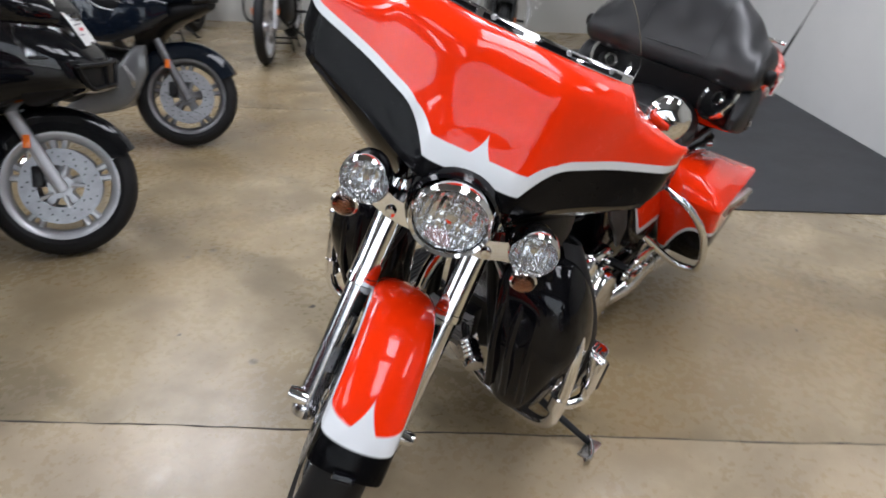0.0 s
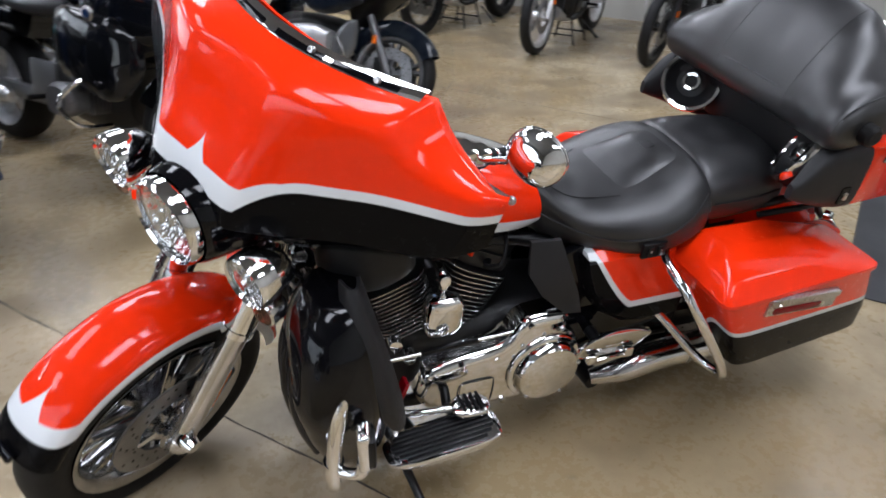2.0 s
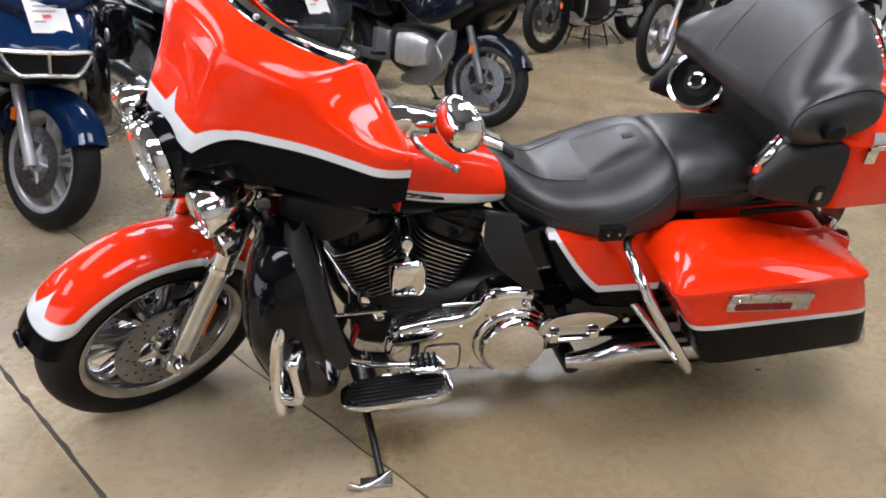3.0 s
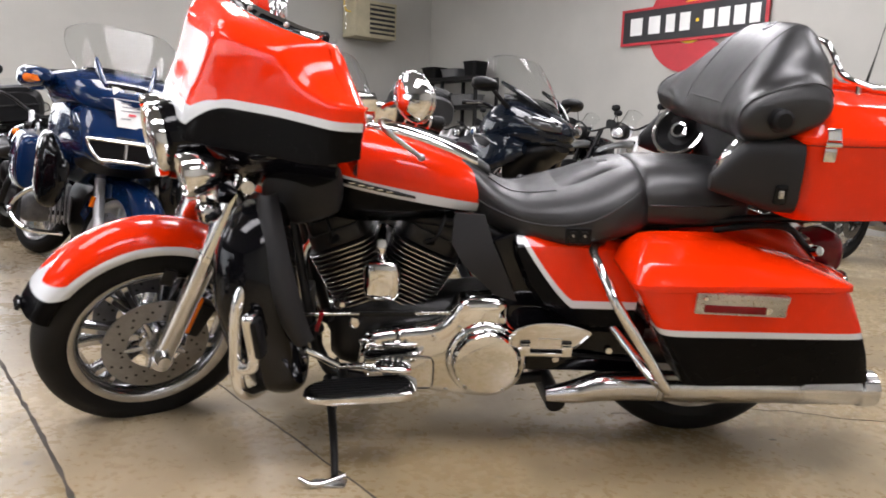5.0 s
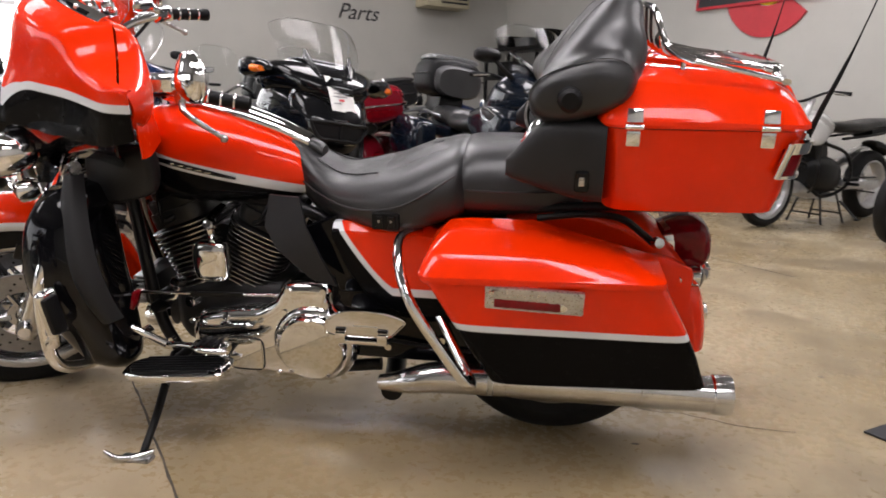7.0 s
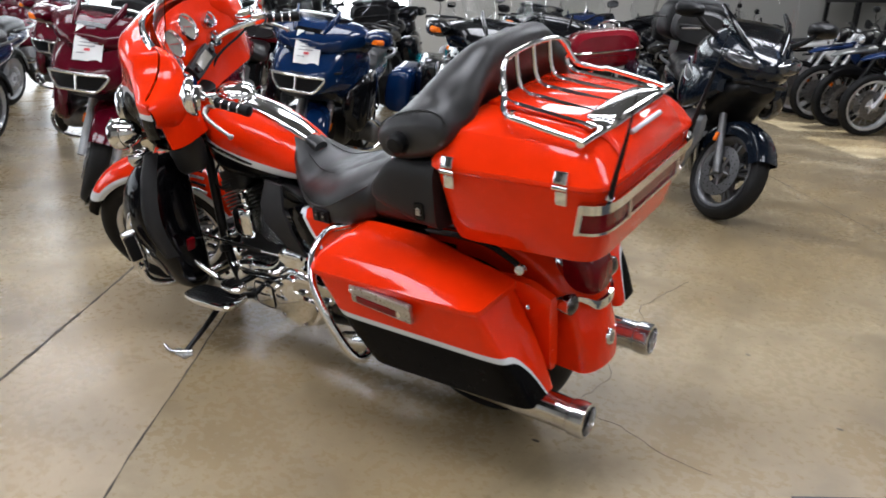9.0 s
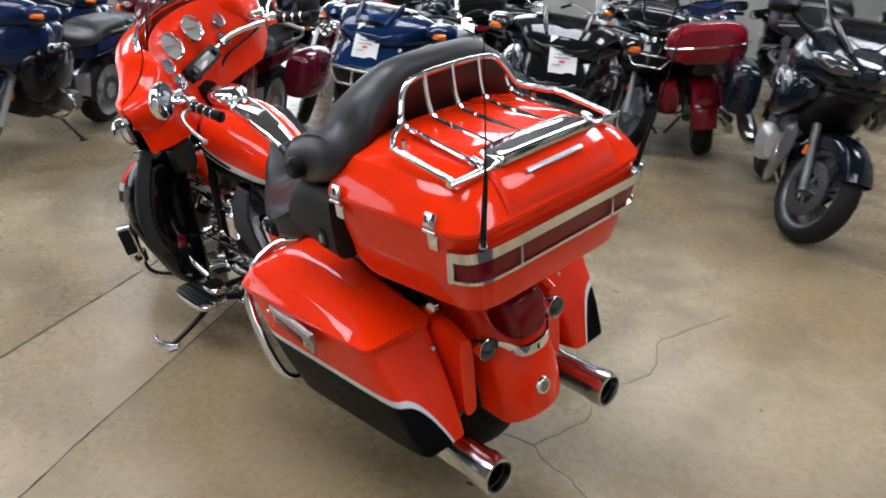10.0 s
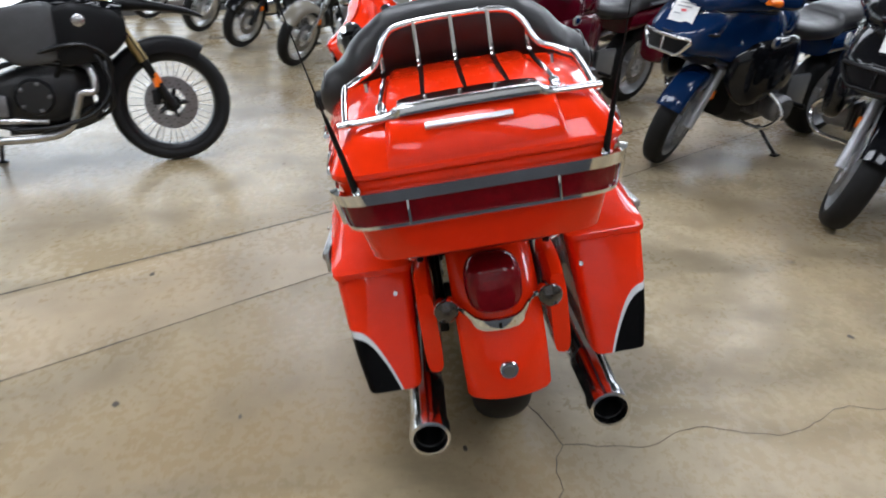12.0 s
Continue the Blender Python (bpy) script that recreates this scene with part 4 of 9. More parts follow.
for y in (-0.08, 0.08):
    part("knob", lathe(B(), [(0, 0.012), (0.011, 0.011), (0.013, 0), (0, 0)], (1.218, y, 1.053), (-0.9, 0, 0.4), 14), BLACKMETAL, radio)


# windscreen and its trim
def trim_path(off, lift):
    out = []
    for k in range(25):
        y = 0.266 * (k / 12 - 1)
        z = fairing_top(abs(y)) + 0.006
        out.append(Vector((fairing_rear(abs(y)) + 0.008 + off, y, z + lift)))
    return out


def trim_point(a, b):
    k = a * 24
    p = trim_path(0.006, 0.0)
    i = min(23, int(k))
    q = p[i].lerp(p[i + 1], k - i)
    w = (b - 0.5) * 0.042
    bow = 0.007 * math.cos((b - 0.5) * math.pi)
    return q + Vector((-0.8 * w + 0.6 * bow, 0, 0.6 * w + 0.8 * bow))


trim = part("screen_trim", shell(B(), trim_point, 48, 6, 0.003), CHROME, bike, "chrome windscreen trim strip", STEER, 60)
for k in (3, 8, 16, 21):
    p = trim_path(0.010, 0.010)[k]
    part("screw", lathe(B(), [(0, 0.004), (0.006, 0.003), (0.007, -0.004), (0, -0.004)], p, (0.86, 0, 0.5), 12), STEEL, trim)
for _a, _b in ((0.06, 0.26), (0.29, 0.47), (0.53, 0.71), (0.74, 0.94)):
    part("slot", shell(B(), lambda a, b: trim_point(_a + (_b - _a) * a, 0.35 + 0.30 * b) + Vector((0.0012, 0, 0.0016)), 14, 3, 0.001), BLACKPAINT, trim, "black inlay")


def screen_point(a, b):
    y = 0.275 * (2 * a - 1)
    t = abs(y) / 0.275
    z0 = fairing_top(abs(y)) - 0.012
    high = 0.20 * (1 - 0.75 * t ** 3)
    x0 = fairing_rear(abs(y)) - 0.006
    return (x0 - high * b * 0.72, y * (1 + 0.02 * b), z0 + high * b)


screen = part("windscreen", shell(B(), screen_point, 36, 14, 0.003), SCREEN, bike, "clear low windscreen", STEER, 80)
screen.visible_shadow = False
# handlebar, grips, levers, mirrors
for s in (1, -1):
    bar = part("handlebar", tube(B(), [(1.26, 0.02 * s, 1.0), (1.255, 0.09 * s, 1.035), (1.21, 0.20 * s, 1.06), (1.12, 0.30 * s, 1.055), (1.06, 0.335 * s, 1.048), (0.95, 0.375 * s, 1.025)], 0.0127, 12), CHROME, bike, "chrome handlebar", STEER)
    a, b = Vector((1.06, 0.336 * s, 1.048)), Vector((0.94, 0.378 * s, 1.024))
    d = (b - a).normalized()
    part("grip", lathe(B(), [(0.014, 0.0), (0.019, 0.0), (0.0175, 0.01), (0.0175, 0.10), (0.0195, 0.108), (0.019, 0.124), (0.012, 0.128), (0, 0.129)], a, d, 20), BLACKPLASTIC, bar, "black rubber grip")
    for k in range(3):
        part("grip_ring", lathe(B(), [(0.0178, 0), (0.0195, 0.001), (0.0195, 0.006), (0.0178, 0.007)], a + d * (0.02 + 0.032 * k), d, 20), CHROME, bar)
    part("switch_housing", box(B(), a - d * 0.03, (0.06, 0.04, 0.046), 0.01, Matrix.Rotation(-0.33 * s, 4, "Z")), CHROME, bar, "chrome switch housing")
    part("master_cylinder", box(B(), a - d * 0.06 + Vector((0.03, 0, 0.025)), (0.07, 0.05, 0.035), 0.008, Matrix.Rotation(-0.33 * s, 4, "Z")), CHROME, bar)
    part("lever", tube(B(), [a + Vector((0.035, -0.03 * s, -0.005)), a + Vector((0.045, 0.03 * s, -0.02)), a + Vector((0.01, 0.06 * s, -0.05)), a + Vector((-0.035, 0.078 * s, -0.085))], [0.009, 0.008, 0.007, 0.006], 10), STEEL, bar, "polished lever")
    part("lever_ball", ball(B(), a + Vector((-0.038, 0.079 * s, -0.088)), 0.0105), STEEL, bar)
    part("cable", tube(B(), [a - d * 0.05, a + Vector((0.10, -0.08 * s, -0.02)), a + Vector((0.18, -0.2 * s, -0.06)), (1.30, 0.05 * s, 0.86)], 0.005, 8), BLACKPLASTIC, bar)
    c = Vector((1.08, 0.445 * s, 1.135 if s > 0 else 1.085))
    mir = part("mirror", body(B(), [(-0.014, 0, 0, 0.048, 0.043, 0.042, 2.2), (-0.009, 0, 0, 0.060, 0.055, 0.050, 2.3), (0.006, 0, 0, 0.061, 0.056, 0.051, 2.3), (0.022, 0.004 * s, 0, 0.045, 0.041, 0.038, 2.2), (0.036, 0.010 * s, 0, 0.014, 0.02, 0.02, 2.0)], 4, 28), CHROME, bike, "chrome mirror with angular glass", STEER @ Matrix.Translation(c) @ pose(0, 0, 0, -22 * s, -7, 14 * s))
    part("glass", body(B(), [(-0.0175, 0, 0, 0.053, 0.047, 0.043, 2.3), (-0.0145, 0, 0, 0.054, 0.048, 0.044, 2.3)], 2, 28), MIRROR, mir, "mirror glass")
    part("rim", body(B(), [(-0.0165, 0, 0, 0.060, 0.054, 0.049, 2.3), (-0.010, 0, 0, 0.064, 0.058, 0.053, 2.3), (-0.004, 0, 0, 0.063, 0.057, 0.052, 2.3)], 3, 28), CHROME, mir)
    part("mirror_stem", tube(B(), [(1.09, 0.33 * s, 1.06), (1.11, 0.36 * s, 1.085), (1.10, 0.40 * s, 1.11)], 0.006), CHROME, bar)

# tank with console
part("fuel_tank", body(B(), [(1.175, 0, 0.80, 0.05, 0.07, 0.08, 2.2), (1.15, 0, 0.795, 0.105, 0.115, 0.115, 2.3), (1.05, 0, 0.785, 0.152, 0.145, 0.125, 2.7), (0.93, 0, 0.775, 0.154, 0.135, 0.115, 2.7), (0.80, 0, 0.760, 0.132, 0.108, 0.09, 2.6), (0.70, 0, 0.745, 0.104, 0.08, 0.06, 2.4), (0.655, 0, 0.735, 0.08, 0.06, 0.04, 2.1)], 8, 48), TANKPAINT, bike, "orange-red fuel tank with a white line over black")
con = part("tank_console", body(B(), [(1.09, 0, 0.925, 0.03, 0.020, 0.02, 2.4), (1.05, 0, 0.93, 0.052, 0.022, 0.02, 2.6), (0.90, 0, 0.905, 0.052, 0.022, 0.02, 2.6), (0.78, 0, 0.868, 0.046, 0.02, 0.02, 2.6), (0.69, 0, 0.828, 0.036, 0.018, 0.02, 2.4)], 8, 28), CHROME, bike, "chrome tank console")
part("filler_cap", lathe(B(), [(0, 0.036), (0.025, 0.035), (0.052, 0.028), (0.068, 0.014), (0.072, 0.0), (0.064, -0.014), (0, -0.014)], (1.045, 0.012, 0.953), (-0.12, 0, 1), 36), CHROME, con, "domed chrome filler cap")
part("console_door", body(B(), [(0.95, 0, 0.928, 0.022, 0.005, 0.01, 3), (0.94, 0, 0.926, 0.03, 0.006, 0.01, 3), (0.84, 0, 0.902, 0.028, 0.006, 0.01, 3), (0.83, 0, 0.90, 0.02, 0.005, 0.01, 3)], 3, 20), BLACKPAINT, con, "black console insert")
part("tank_strap", body(B(), [(0.72, 0, 0.828, 0.030, 0.022, 0.01, 2.6), (0.68, 0, 0.815, 0.032, 0.02, 0.01, 2.6), (0.655, 0, 0.80, 0.03, 0.018, 0.01, 2.6)], 3, 20), LEATHER, con)
for s in (1, -1):
    bm = B()
    body(bm, [(1.10, 0.1470 * s, 0.805, 0.005, 0.004, 0.004, 2.4), (1.05, 0.1545 * s, 0.795, 0.0045, 0.0065, 0.0065, 2.6), (0.97, 0.1575 * s, 0.778, 0.0045, 0.0065, 0.0065, 2.6), (0.90, 0.1535 * s, 0.763, 0.0045, 0.005, 0.005, 2.6), (0.86, 0.1475 * s, 0.754, 0.004, 0.003, 0.003, 2.4)], 4, 16)
    badge = part("tank_badge", bm, BLACKPAINT, bike, "dark tank badge with chrome script bars")
    for x in (1.03, 1.005, 0.98, 0.955, 0.93):
        part("bar", box(B(), (x, (0.1612 - abs(x - 0.98) * 0.03) * s, 0.793 + (x - 1.04) * 0.214), (0.018, 0.003, 0.004), 0.001), CHROME, badge)

# seat
SEATN = [(0.752, 0, 0.815, 0.030, 0.028, 0.05, 2.2), (0.735, 0, 0.80, 0.060, 0.050, 0.075, 2.3), (0.69, 0, 0.765, 0.098, 0.056, 0.095, 2.4), (0.64, 0, 0.735, 0.135, 0.050, 0.100, 2.5), (0.58, 0, 0.712, 0.175, 0.053, 0.085, 2.7), (0.50, 0, 0.705, 0.214, 0.075, 0.080, 2.8), (0.42, 0, 0.700, 0.240, 0.100, 0.072, 2.9), (0.34, 0, 0.710, 0.242, 0.122, 0.062, 2.8), (0.275, 0, 0.720, 0.222, 0.132, 0.052, 2.7), (0.245, 0, 0.722, 0.200, 0.122, 0.04, 2.6)]
seat = part("seat", body(B(), SEATN, 7, 48), LEATHER, bike, "black leather bucket seat", None, 60)
part("pillion", body(B(), [(0.262, 0, 0.735, 0.185, 0.105, 0.05, 2.6), (0.24, 0, 0.735, 0.200, 0.122, 0.05, 2.7), (0.14, 0, 0.735, 0.198, 0.126, 0.05, 2.8), (0.04, 0, 0.735, 0.185, 0.126, 0.045, 2.8), (-0.03, 0, 0.735, 0.16, 0.115, 0.04, 2.6), (-0.05, 0, 0.735, 0.13, 0.09, 0.03, 2.4)], 6, 44), LEATHER, seat, "black leather passenger seat")
SEATROWS = np.array(spline(SEATN, 7))[::-1]


def seat_row(x):
    return [float(np.interp(x, SEATROWS[:, 0], SEATROWS[:, k])) for k in range(7)]


def seat_top(x, y, rise=0.0012):
    """Height of the seat's skin over a point."""
    r = seat_row(x)
    return Vector((x, y, r[2] + r[4] * max(0.0, 1 - (abs(y) / r[3]) ** r[6]) ** (1 / r[6]) + rise))


def seat_side(x, z, s, out=0.0012):
    """A point on the flank of the seat's skin at height z."""
    r = seat_row(x)
    tall = r[4] if z > r[2] else r[5]
    return Vector((x, s * (r[3] * max(0.0, 1 - (abs(z - r[2]) / tall) ** r[6]) ** (1 / r[6]) + out), z))


def insert_point(a, b):
    """A raised centre panel that rises out of the bucket towards the passenger seat."""
    x = 0.475 - 0.195 * a
    half = 0.118 - 0.030 * a
    y = half * (2 * b - 1)
    swell = 0.013 * min(1.0, a * 3.0) ** 0.8 * min(1.0, (1 - a) * 3.0) * (1 - abs(2 * b - 1) ** 4) - 0.002
    return seat_top(x, y, swell)


part("seat_insert", shell(B(), insert_point, 22, 18, -0.004), LEATHER, seat, "raised seat centre panel", None, 60)
for s in (1, -1):
    part("seam", tube(B(), [seat_side(x, z, s) for x, z in ((0.70, 0.745), (0.64, 0.722), (0.56, 0.705), (0.48, 0.708), (0.40, 0.728), (0.33, 0.765), (0.27, 0.80))], 0.0028, 6), LEATHER, seat)
    part("pillion_seam", tube(B(), [(0.24, 0.201 * s, 0.765), (0.12, 0.2 * s, 0.765), (0.0, 0.178 * s, 0.765)], 0.0025, 6), LEATHER, seat)
for s in (1, -1):
    part("bucket_seam", tube(B(), [seat_top(x, y * s) for x, y in ((0.66, 0.055), (0.60, 0.075), (0.54, 0.100), (0.48, 0.122))], 0.0016, 6), LEATHER, seat)
part("stitched_emblem", box(B(), seat_top(0.335, 0.0, 0.0095), (0.03, 0.03, 0.0015), 0.0005, Matrix.Rotation(0.26, 4, "Y")), MATTPLASTIC, seat)
sw = part("seat_switch", box(B(), (0.435, 0.2425, 0.688), (0.07, 0.012, 0.042), 0.004), BLACKPLASTIC, bike, "black seat heater switches")
for x in (0.45, 0.42):
    part("rocker", box(B(), (x, 0.2495, 0.688), (0.016, 0.008, 0.028), 0.002), BLACKMETAL, sw)
    part("mark", box(B(), (x, 0.2545, 0.691), (0.004, 0.002, 0.006), 0.0), STEEL, sw)

# backrest, arm pads and speaker pods
half_sections = [(0.0, -0.044, 1.094, 0.166, 0.058, 34), (0.13, -0.041, 1.090, 0.162, 0.062, 35), (0.19, -0.036, 1.074, 0.148, 0.072, 41), (0.235, -0.036, 1.056, 0.136, 0.078, 50), (0.275, -0.024, 1.036, 0.120, 0.070, 64), (0.312, -0.016, 1.030, 0.115, 0.060, 73), (0.332, -0.014, 1.026, 0.098, 0.040, 77), (0.337, -0.014, 1.025, 0.070, 0.022, 77)]


def cushion(q, a, out=0.0):
    """A point on a slanted section of the cushion."""
    y, cx, cz, hl, ht, tilt = q
    ca, sa = math.cos(radians(tilt)), math.sin(radians(tilt))
    l, w = (hl + out) * spow(math.cos(a), 0.78), (ht + out) * spow(math.sin(a), 0.85)
    return Vector((cx - sa * l + ca * w, y, cz + ca * l + sa * w))


REST = spline([(-q[0], *q[1:]) for q in half_sections[:0:-1]] + half_sections, 5)
bm = B()
loft(bm, [[cushion(q, 2 * math.pi * i / 40) for i in range(40)] for q in REST])
rest = part("backrest", bm, LEATHER, bike, "black leather passenger backrest", None, 75)
_mid = half_sections[0]
part("backrest_seam", tube(B(), [cushion((y, *_mid[1:]), 2.2, 0.002) for y in (-0.12, -0.06, 0.0, 0.06, 0.12)], 0.0025, 6), LEATHER, rest)
_n = (cushion(_mid, 0.80) - cushion(_mid, 0.60)).cross(Vector((0, 1, 0)))
_n = _n if _n.x > 0 else -_n
part("backrest_emblem", lathe(B(), [(0.013, -0.002), (0.020, -0.002), (0.020, 0.0012), (0.013, 0.0012)], cushion(_mid, 0.70), _n.normalized(), 24, True), INK, rest, "small stitched emblem")
part("backrest_mount", box(B(), (-0.045, 0, 0.90), (0.085, 0.47, 0.16), 0.025), BLACKPLASTIC, bike, "matt black panel under the backrest")
for s in (1, -1):
    part("backrest_panel_seam", tube(B(), [cushion((0.13 * s, *half_sections[1][1:]), a, 0.0) for a in (0.15, 0.6, 1.1, 1.6, 2.1, 2.6)], 0.0016, 6), LEATHER, rest)
    part("end_seam", tube(B(), [cushion((0.318 * s, *half_sections[5][1:]), a, 0.000) for a in (0.1, 0.5, 1.0, 1.5, 2.0, 2.5, 3.0)], 0.002, 6), LEATHER, rest)
    part("knob", lathe(B(), [(0, 0.03), (0.018, 0.029), (0.026, 0.022), (0.026, 0.0), (0.032, -0.004), (0, -0.02)], (0.008, 0.338 * s, 1.016), (0, s, 0), 20), BLACKPLASTIC, rest, "round black knob")
    # speaker pod facing forward
    c = Vector((0.014, 0.245 * s, 0.886))
    d = Vector((0.66, -0.60 * s, 0.45)).normalized()
    pod = part("speaker_pod", body(B(), [(0.140, 0.310 * s, 0.858, 0.010, 0.018, 0.02, 2.4), (0.120, 0.312 * s, 0.864, 0.018, 0.034, 0.034, 2.8), (0.08, 0.308 * s, 0.880, 0.028, 0.064, 0.063, 3.2), (0.04, 0.296 * s, 0.884, 0.040, 0.080, 0.080, 3.6), (-0.02, 0.275 * s, 0.876, 0.058, 0.090, 0.091, 4.0), (-0.078, 0.265 * s, 0.874, 0.066, 0.092, 0.095, 4.4)], 5, 32), MATTPLASTIC, bike, "matt black speaker housing")
    part("speaker_can", lathe(B(), [(0.04, -0.12), (0.065, -0.10), (0.082, -0.05), (0.086, -0.01), (0.082, -0.005)], c + d * 0.045, d, 32), BLACKPLASTIC, pod)
    part("speaker_ring", lathe(B(), [(0.070, -0.03), (0.082, -0.02), (0.089, 0.0), (0.085, 0.012), (0.076, 0.010), (0.070, 0.0)], c + d * 0.045, d, 40, True), CHROME, pod, "chrome speaker ring")
    part("speaker_cone", lathe(B(), [(0.072, 0.004), (0.055, -0.012), (0.025, -0.028), (0, -0.03)], c + d * 0.045, d, 32), BLACKPLASTIC, pod)
    part("speaker_cap", lathe(B(), [(0.018, 0.006), (0.025, 0.007), (0.029, 0.0), (0.025, -0.012), (0.018, -0.012)], c + d * 0.045, d, 24, True), CHROME, pod)
    part("speaker_grille", lathe(B(), [(0, 0.006), (0.035, 0.005), (0.071, 0.002), (0.071, -0.002), (0, -0.002)], c + d * 0.022, d, 32), BLACKMETAL, pod)
    sw = part("pod_switch", box(B(), (-0.03, 0.331 * s, 0.835), (0.032, 0.01, 0.05), 0.008), BLACKPAINT, pod, "rocker switch")
    part("rocker", box(B(), (-0.03, 0.337 * s, 0.835), (0.012, 0.006, 0.02), 0.002), STEEL, sw)


# top box with lid, hinges, lamps and rack
def tier(z, x0, x1, h0, h1, r):
    """A rounded outline at height z, from x0 (rear) to x1 (front), half widths h0, h1."""
    out = []
    for i in range(56):
        a = 2 * math.pi * i / 56
        cx, cy = spow(math.cos(a), r), spow(math.sin(a), r)
        t = 0.5 + 0.5 * cx
        out.append((x0 + (x1 - x0) * t, cy * (h0 + (h1 - h0) * t), z))
    return out


TOPBOX = [(0.752, -0.46, -0.10, 0.235, 0.25, 0.30), (0.757, -0.485, -0.085, 0.25, 0.285, 0.24), (0.80, -0.495, -0.08, 0.258, 0.305, 0.22), (0.90, -0.507, -0.068, 0.280, 0.322, 0.22), (0.945, -0.515, -0.062, 0.290, 0.329, 0.22), (0.953, -0.516, -0.06, 0.291, 0.330, 0.22)]
LID = [(0.956, -0.520, -0.056, 0.297, 0.336, 0.20), (0.962, -0.523, -0.054, 0.300, 0.339, 0.19), (0.972, -0.522, -0.054, 0.299, 0.338, 0.19), (0.979, -0.516, -0.057, 0.294, 0.334, 0.19), (1.012, -0.498, -0.070, 0.278, 0.315, 0.19), (1.044, -0.472, -0.092, 0.254, 0.286, 0.20), (1.066, -0.425, -0.12, 0.212, 0.236, 0.23), (1.073, -0.38, -0.15, 0.17, 0.19, 0.28)]


def tilt_rings(rows):
    """Each outline with its height eased down towards the rear."""
    out = []
    for z, x0, x1, h0, h1, r in rows:
        k = max(0.0, (z - 0.95)) * 0.55
        out.append([(x, y, zz + (x + 0.28) * k) for x, y, zz in tier(z, x0, x1, h0, h1, r)])
    return out


top = part("top_box", loft(B(), tilt_rings(TOPBOX)), PAINT, bike, "orange-red top box")
lid = part("top_box_lid", loft(B(), tilt_rings(LID)), PAINT, bike, "orange-red domed top box lid", None, 24)
part("lid_seal", loft(B(), tilt_rings([(0.951, -0.513, -0.062, 0.289, 0.328, 0.22), (0.958, -0.513, -0.062, 0.289, 0.328, 0.22)])), BLACKPLASTIC, top)
part("base_tray", loft(B(), tilt_rings([(0.742, -0.46, -0.11, 0.20, 0.22, 0.3), (0.754, -0.47, -0.10, 0.23, 0.245, 0.3)])), REDLENS, top, "dark red lower moulding")
bm = B()
loft(bm, [[(x, -w, z - 0.014), (x + 0.35 * e, -w + 0.004, z - 0.003), (x + 0.2 * e, -w + 0.014, z), (x, w * 0.0, z + 0.0015), (x + 0.2 * e, w - 0.014, z), (x + 0.35 * e, w - 0.004, z - 0.003), (x, w, z - 0.014)]
           for x, z, w, e in ((-0.13, 1.086, 0.15, 0.0), (-0.15, 1.0925, 0.158, 0.0), (-0.28, 1.085, 0.168, 0.0), (-0.38, 1.0795, 0.172, 0.0), (-0.433, 1.0700, 0.174, 0.0), (-0.473, 1.0510, 0.176, 0.01), (-0.494, 1.0310, 0.178, 0.012), (-0.512, 1.0030, 0.180, 0.014), (-0.519, 0.985, 0.181, 0.014))])
part("lid_rib", bm, PAINT, lid, "raised centre panel of the lid", None, 40)
part("lid_badge", box(B(), (-0.492, 0.008, 1.0385), (0.012, 0.178, 0.011), 0.003, Matrix.Rotation(-0.75, 4, "Y")), ALLOY, lid, "satin metal badge strip")
for s in (1, -1):
    for x, y in ((-0.132, 0.331), (-0.419, 0.300)):
        h = part("hinge" if s > 0 else "latch", box(B(), (x, (y + 0.004) * s, 0.985), (0.034, 0.008, 0.03), 0.003, Matrix.Rotation(0.35 * s, 4, "X")), CHROME, bike, "chrome lid hinge")
        part("plate", box(B(), (x, (y + 0.001) * s, 0.935), (0.03, 0.008, 0.034), 0.003), CHROME, h)
        part("barrel", cyl(B(), (x - 0.019, (y + 0.007) * s, 0.961), (x + 0.019, (y + 0.007) * s, 0.961), 0.0065), CHROME, h)


def wrap_band(z0, z1, reach, off, over=0.22):
    """A band round the rear of the top box, out to reach along each side."""
    def edge(t, z):
        rows = TOPBOX
        k = (z - rows[2][0]) / (rows[4][0] - rows[2][0])
        x0, x1 = rows[2][1] + (rows[4][1] - rows[2][1]) * k, rows[2][2] + (rows[4][2] - rows[2][2]) * k
        h0, h1 = rows[2][3] + (rows[4][3] - rows[2][3]) * k, rows[2][4] + (rows[4][4] - rows[2][4]) * k
        a = math.pi + (t - 0.5) * 2 * reach
        cx, cy = spow(math.cos(a), over), spow(math.sin(a), over)
        w = 0.5 + 0.5 * cx
        return Vector((x0 - off + (x1 - x0) * w, cy * (h0 + off + (h1 - h0) * w), z))
    return lambda a, b: edge(a, z0 + (z1 - z0) * b)


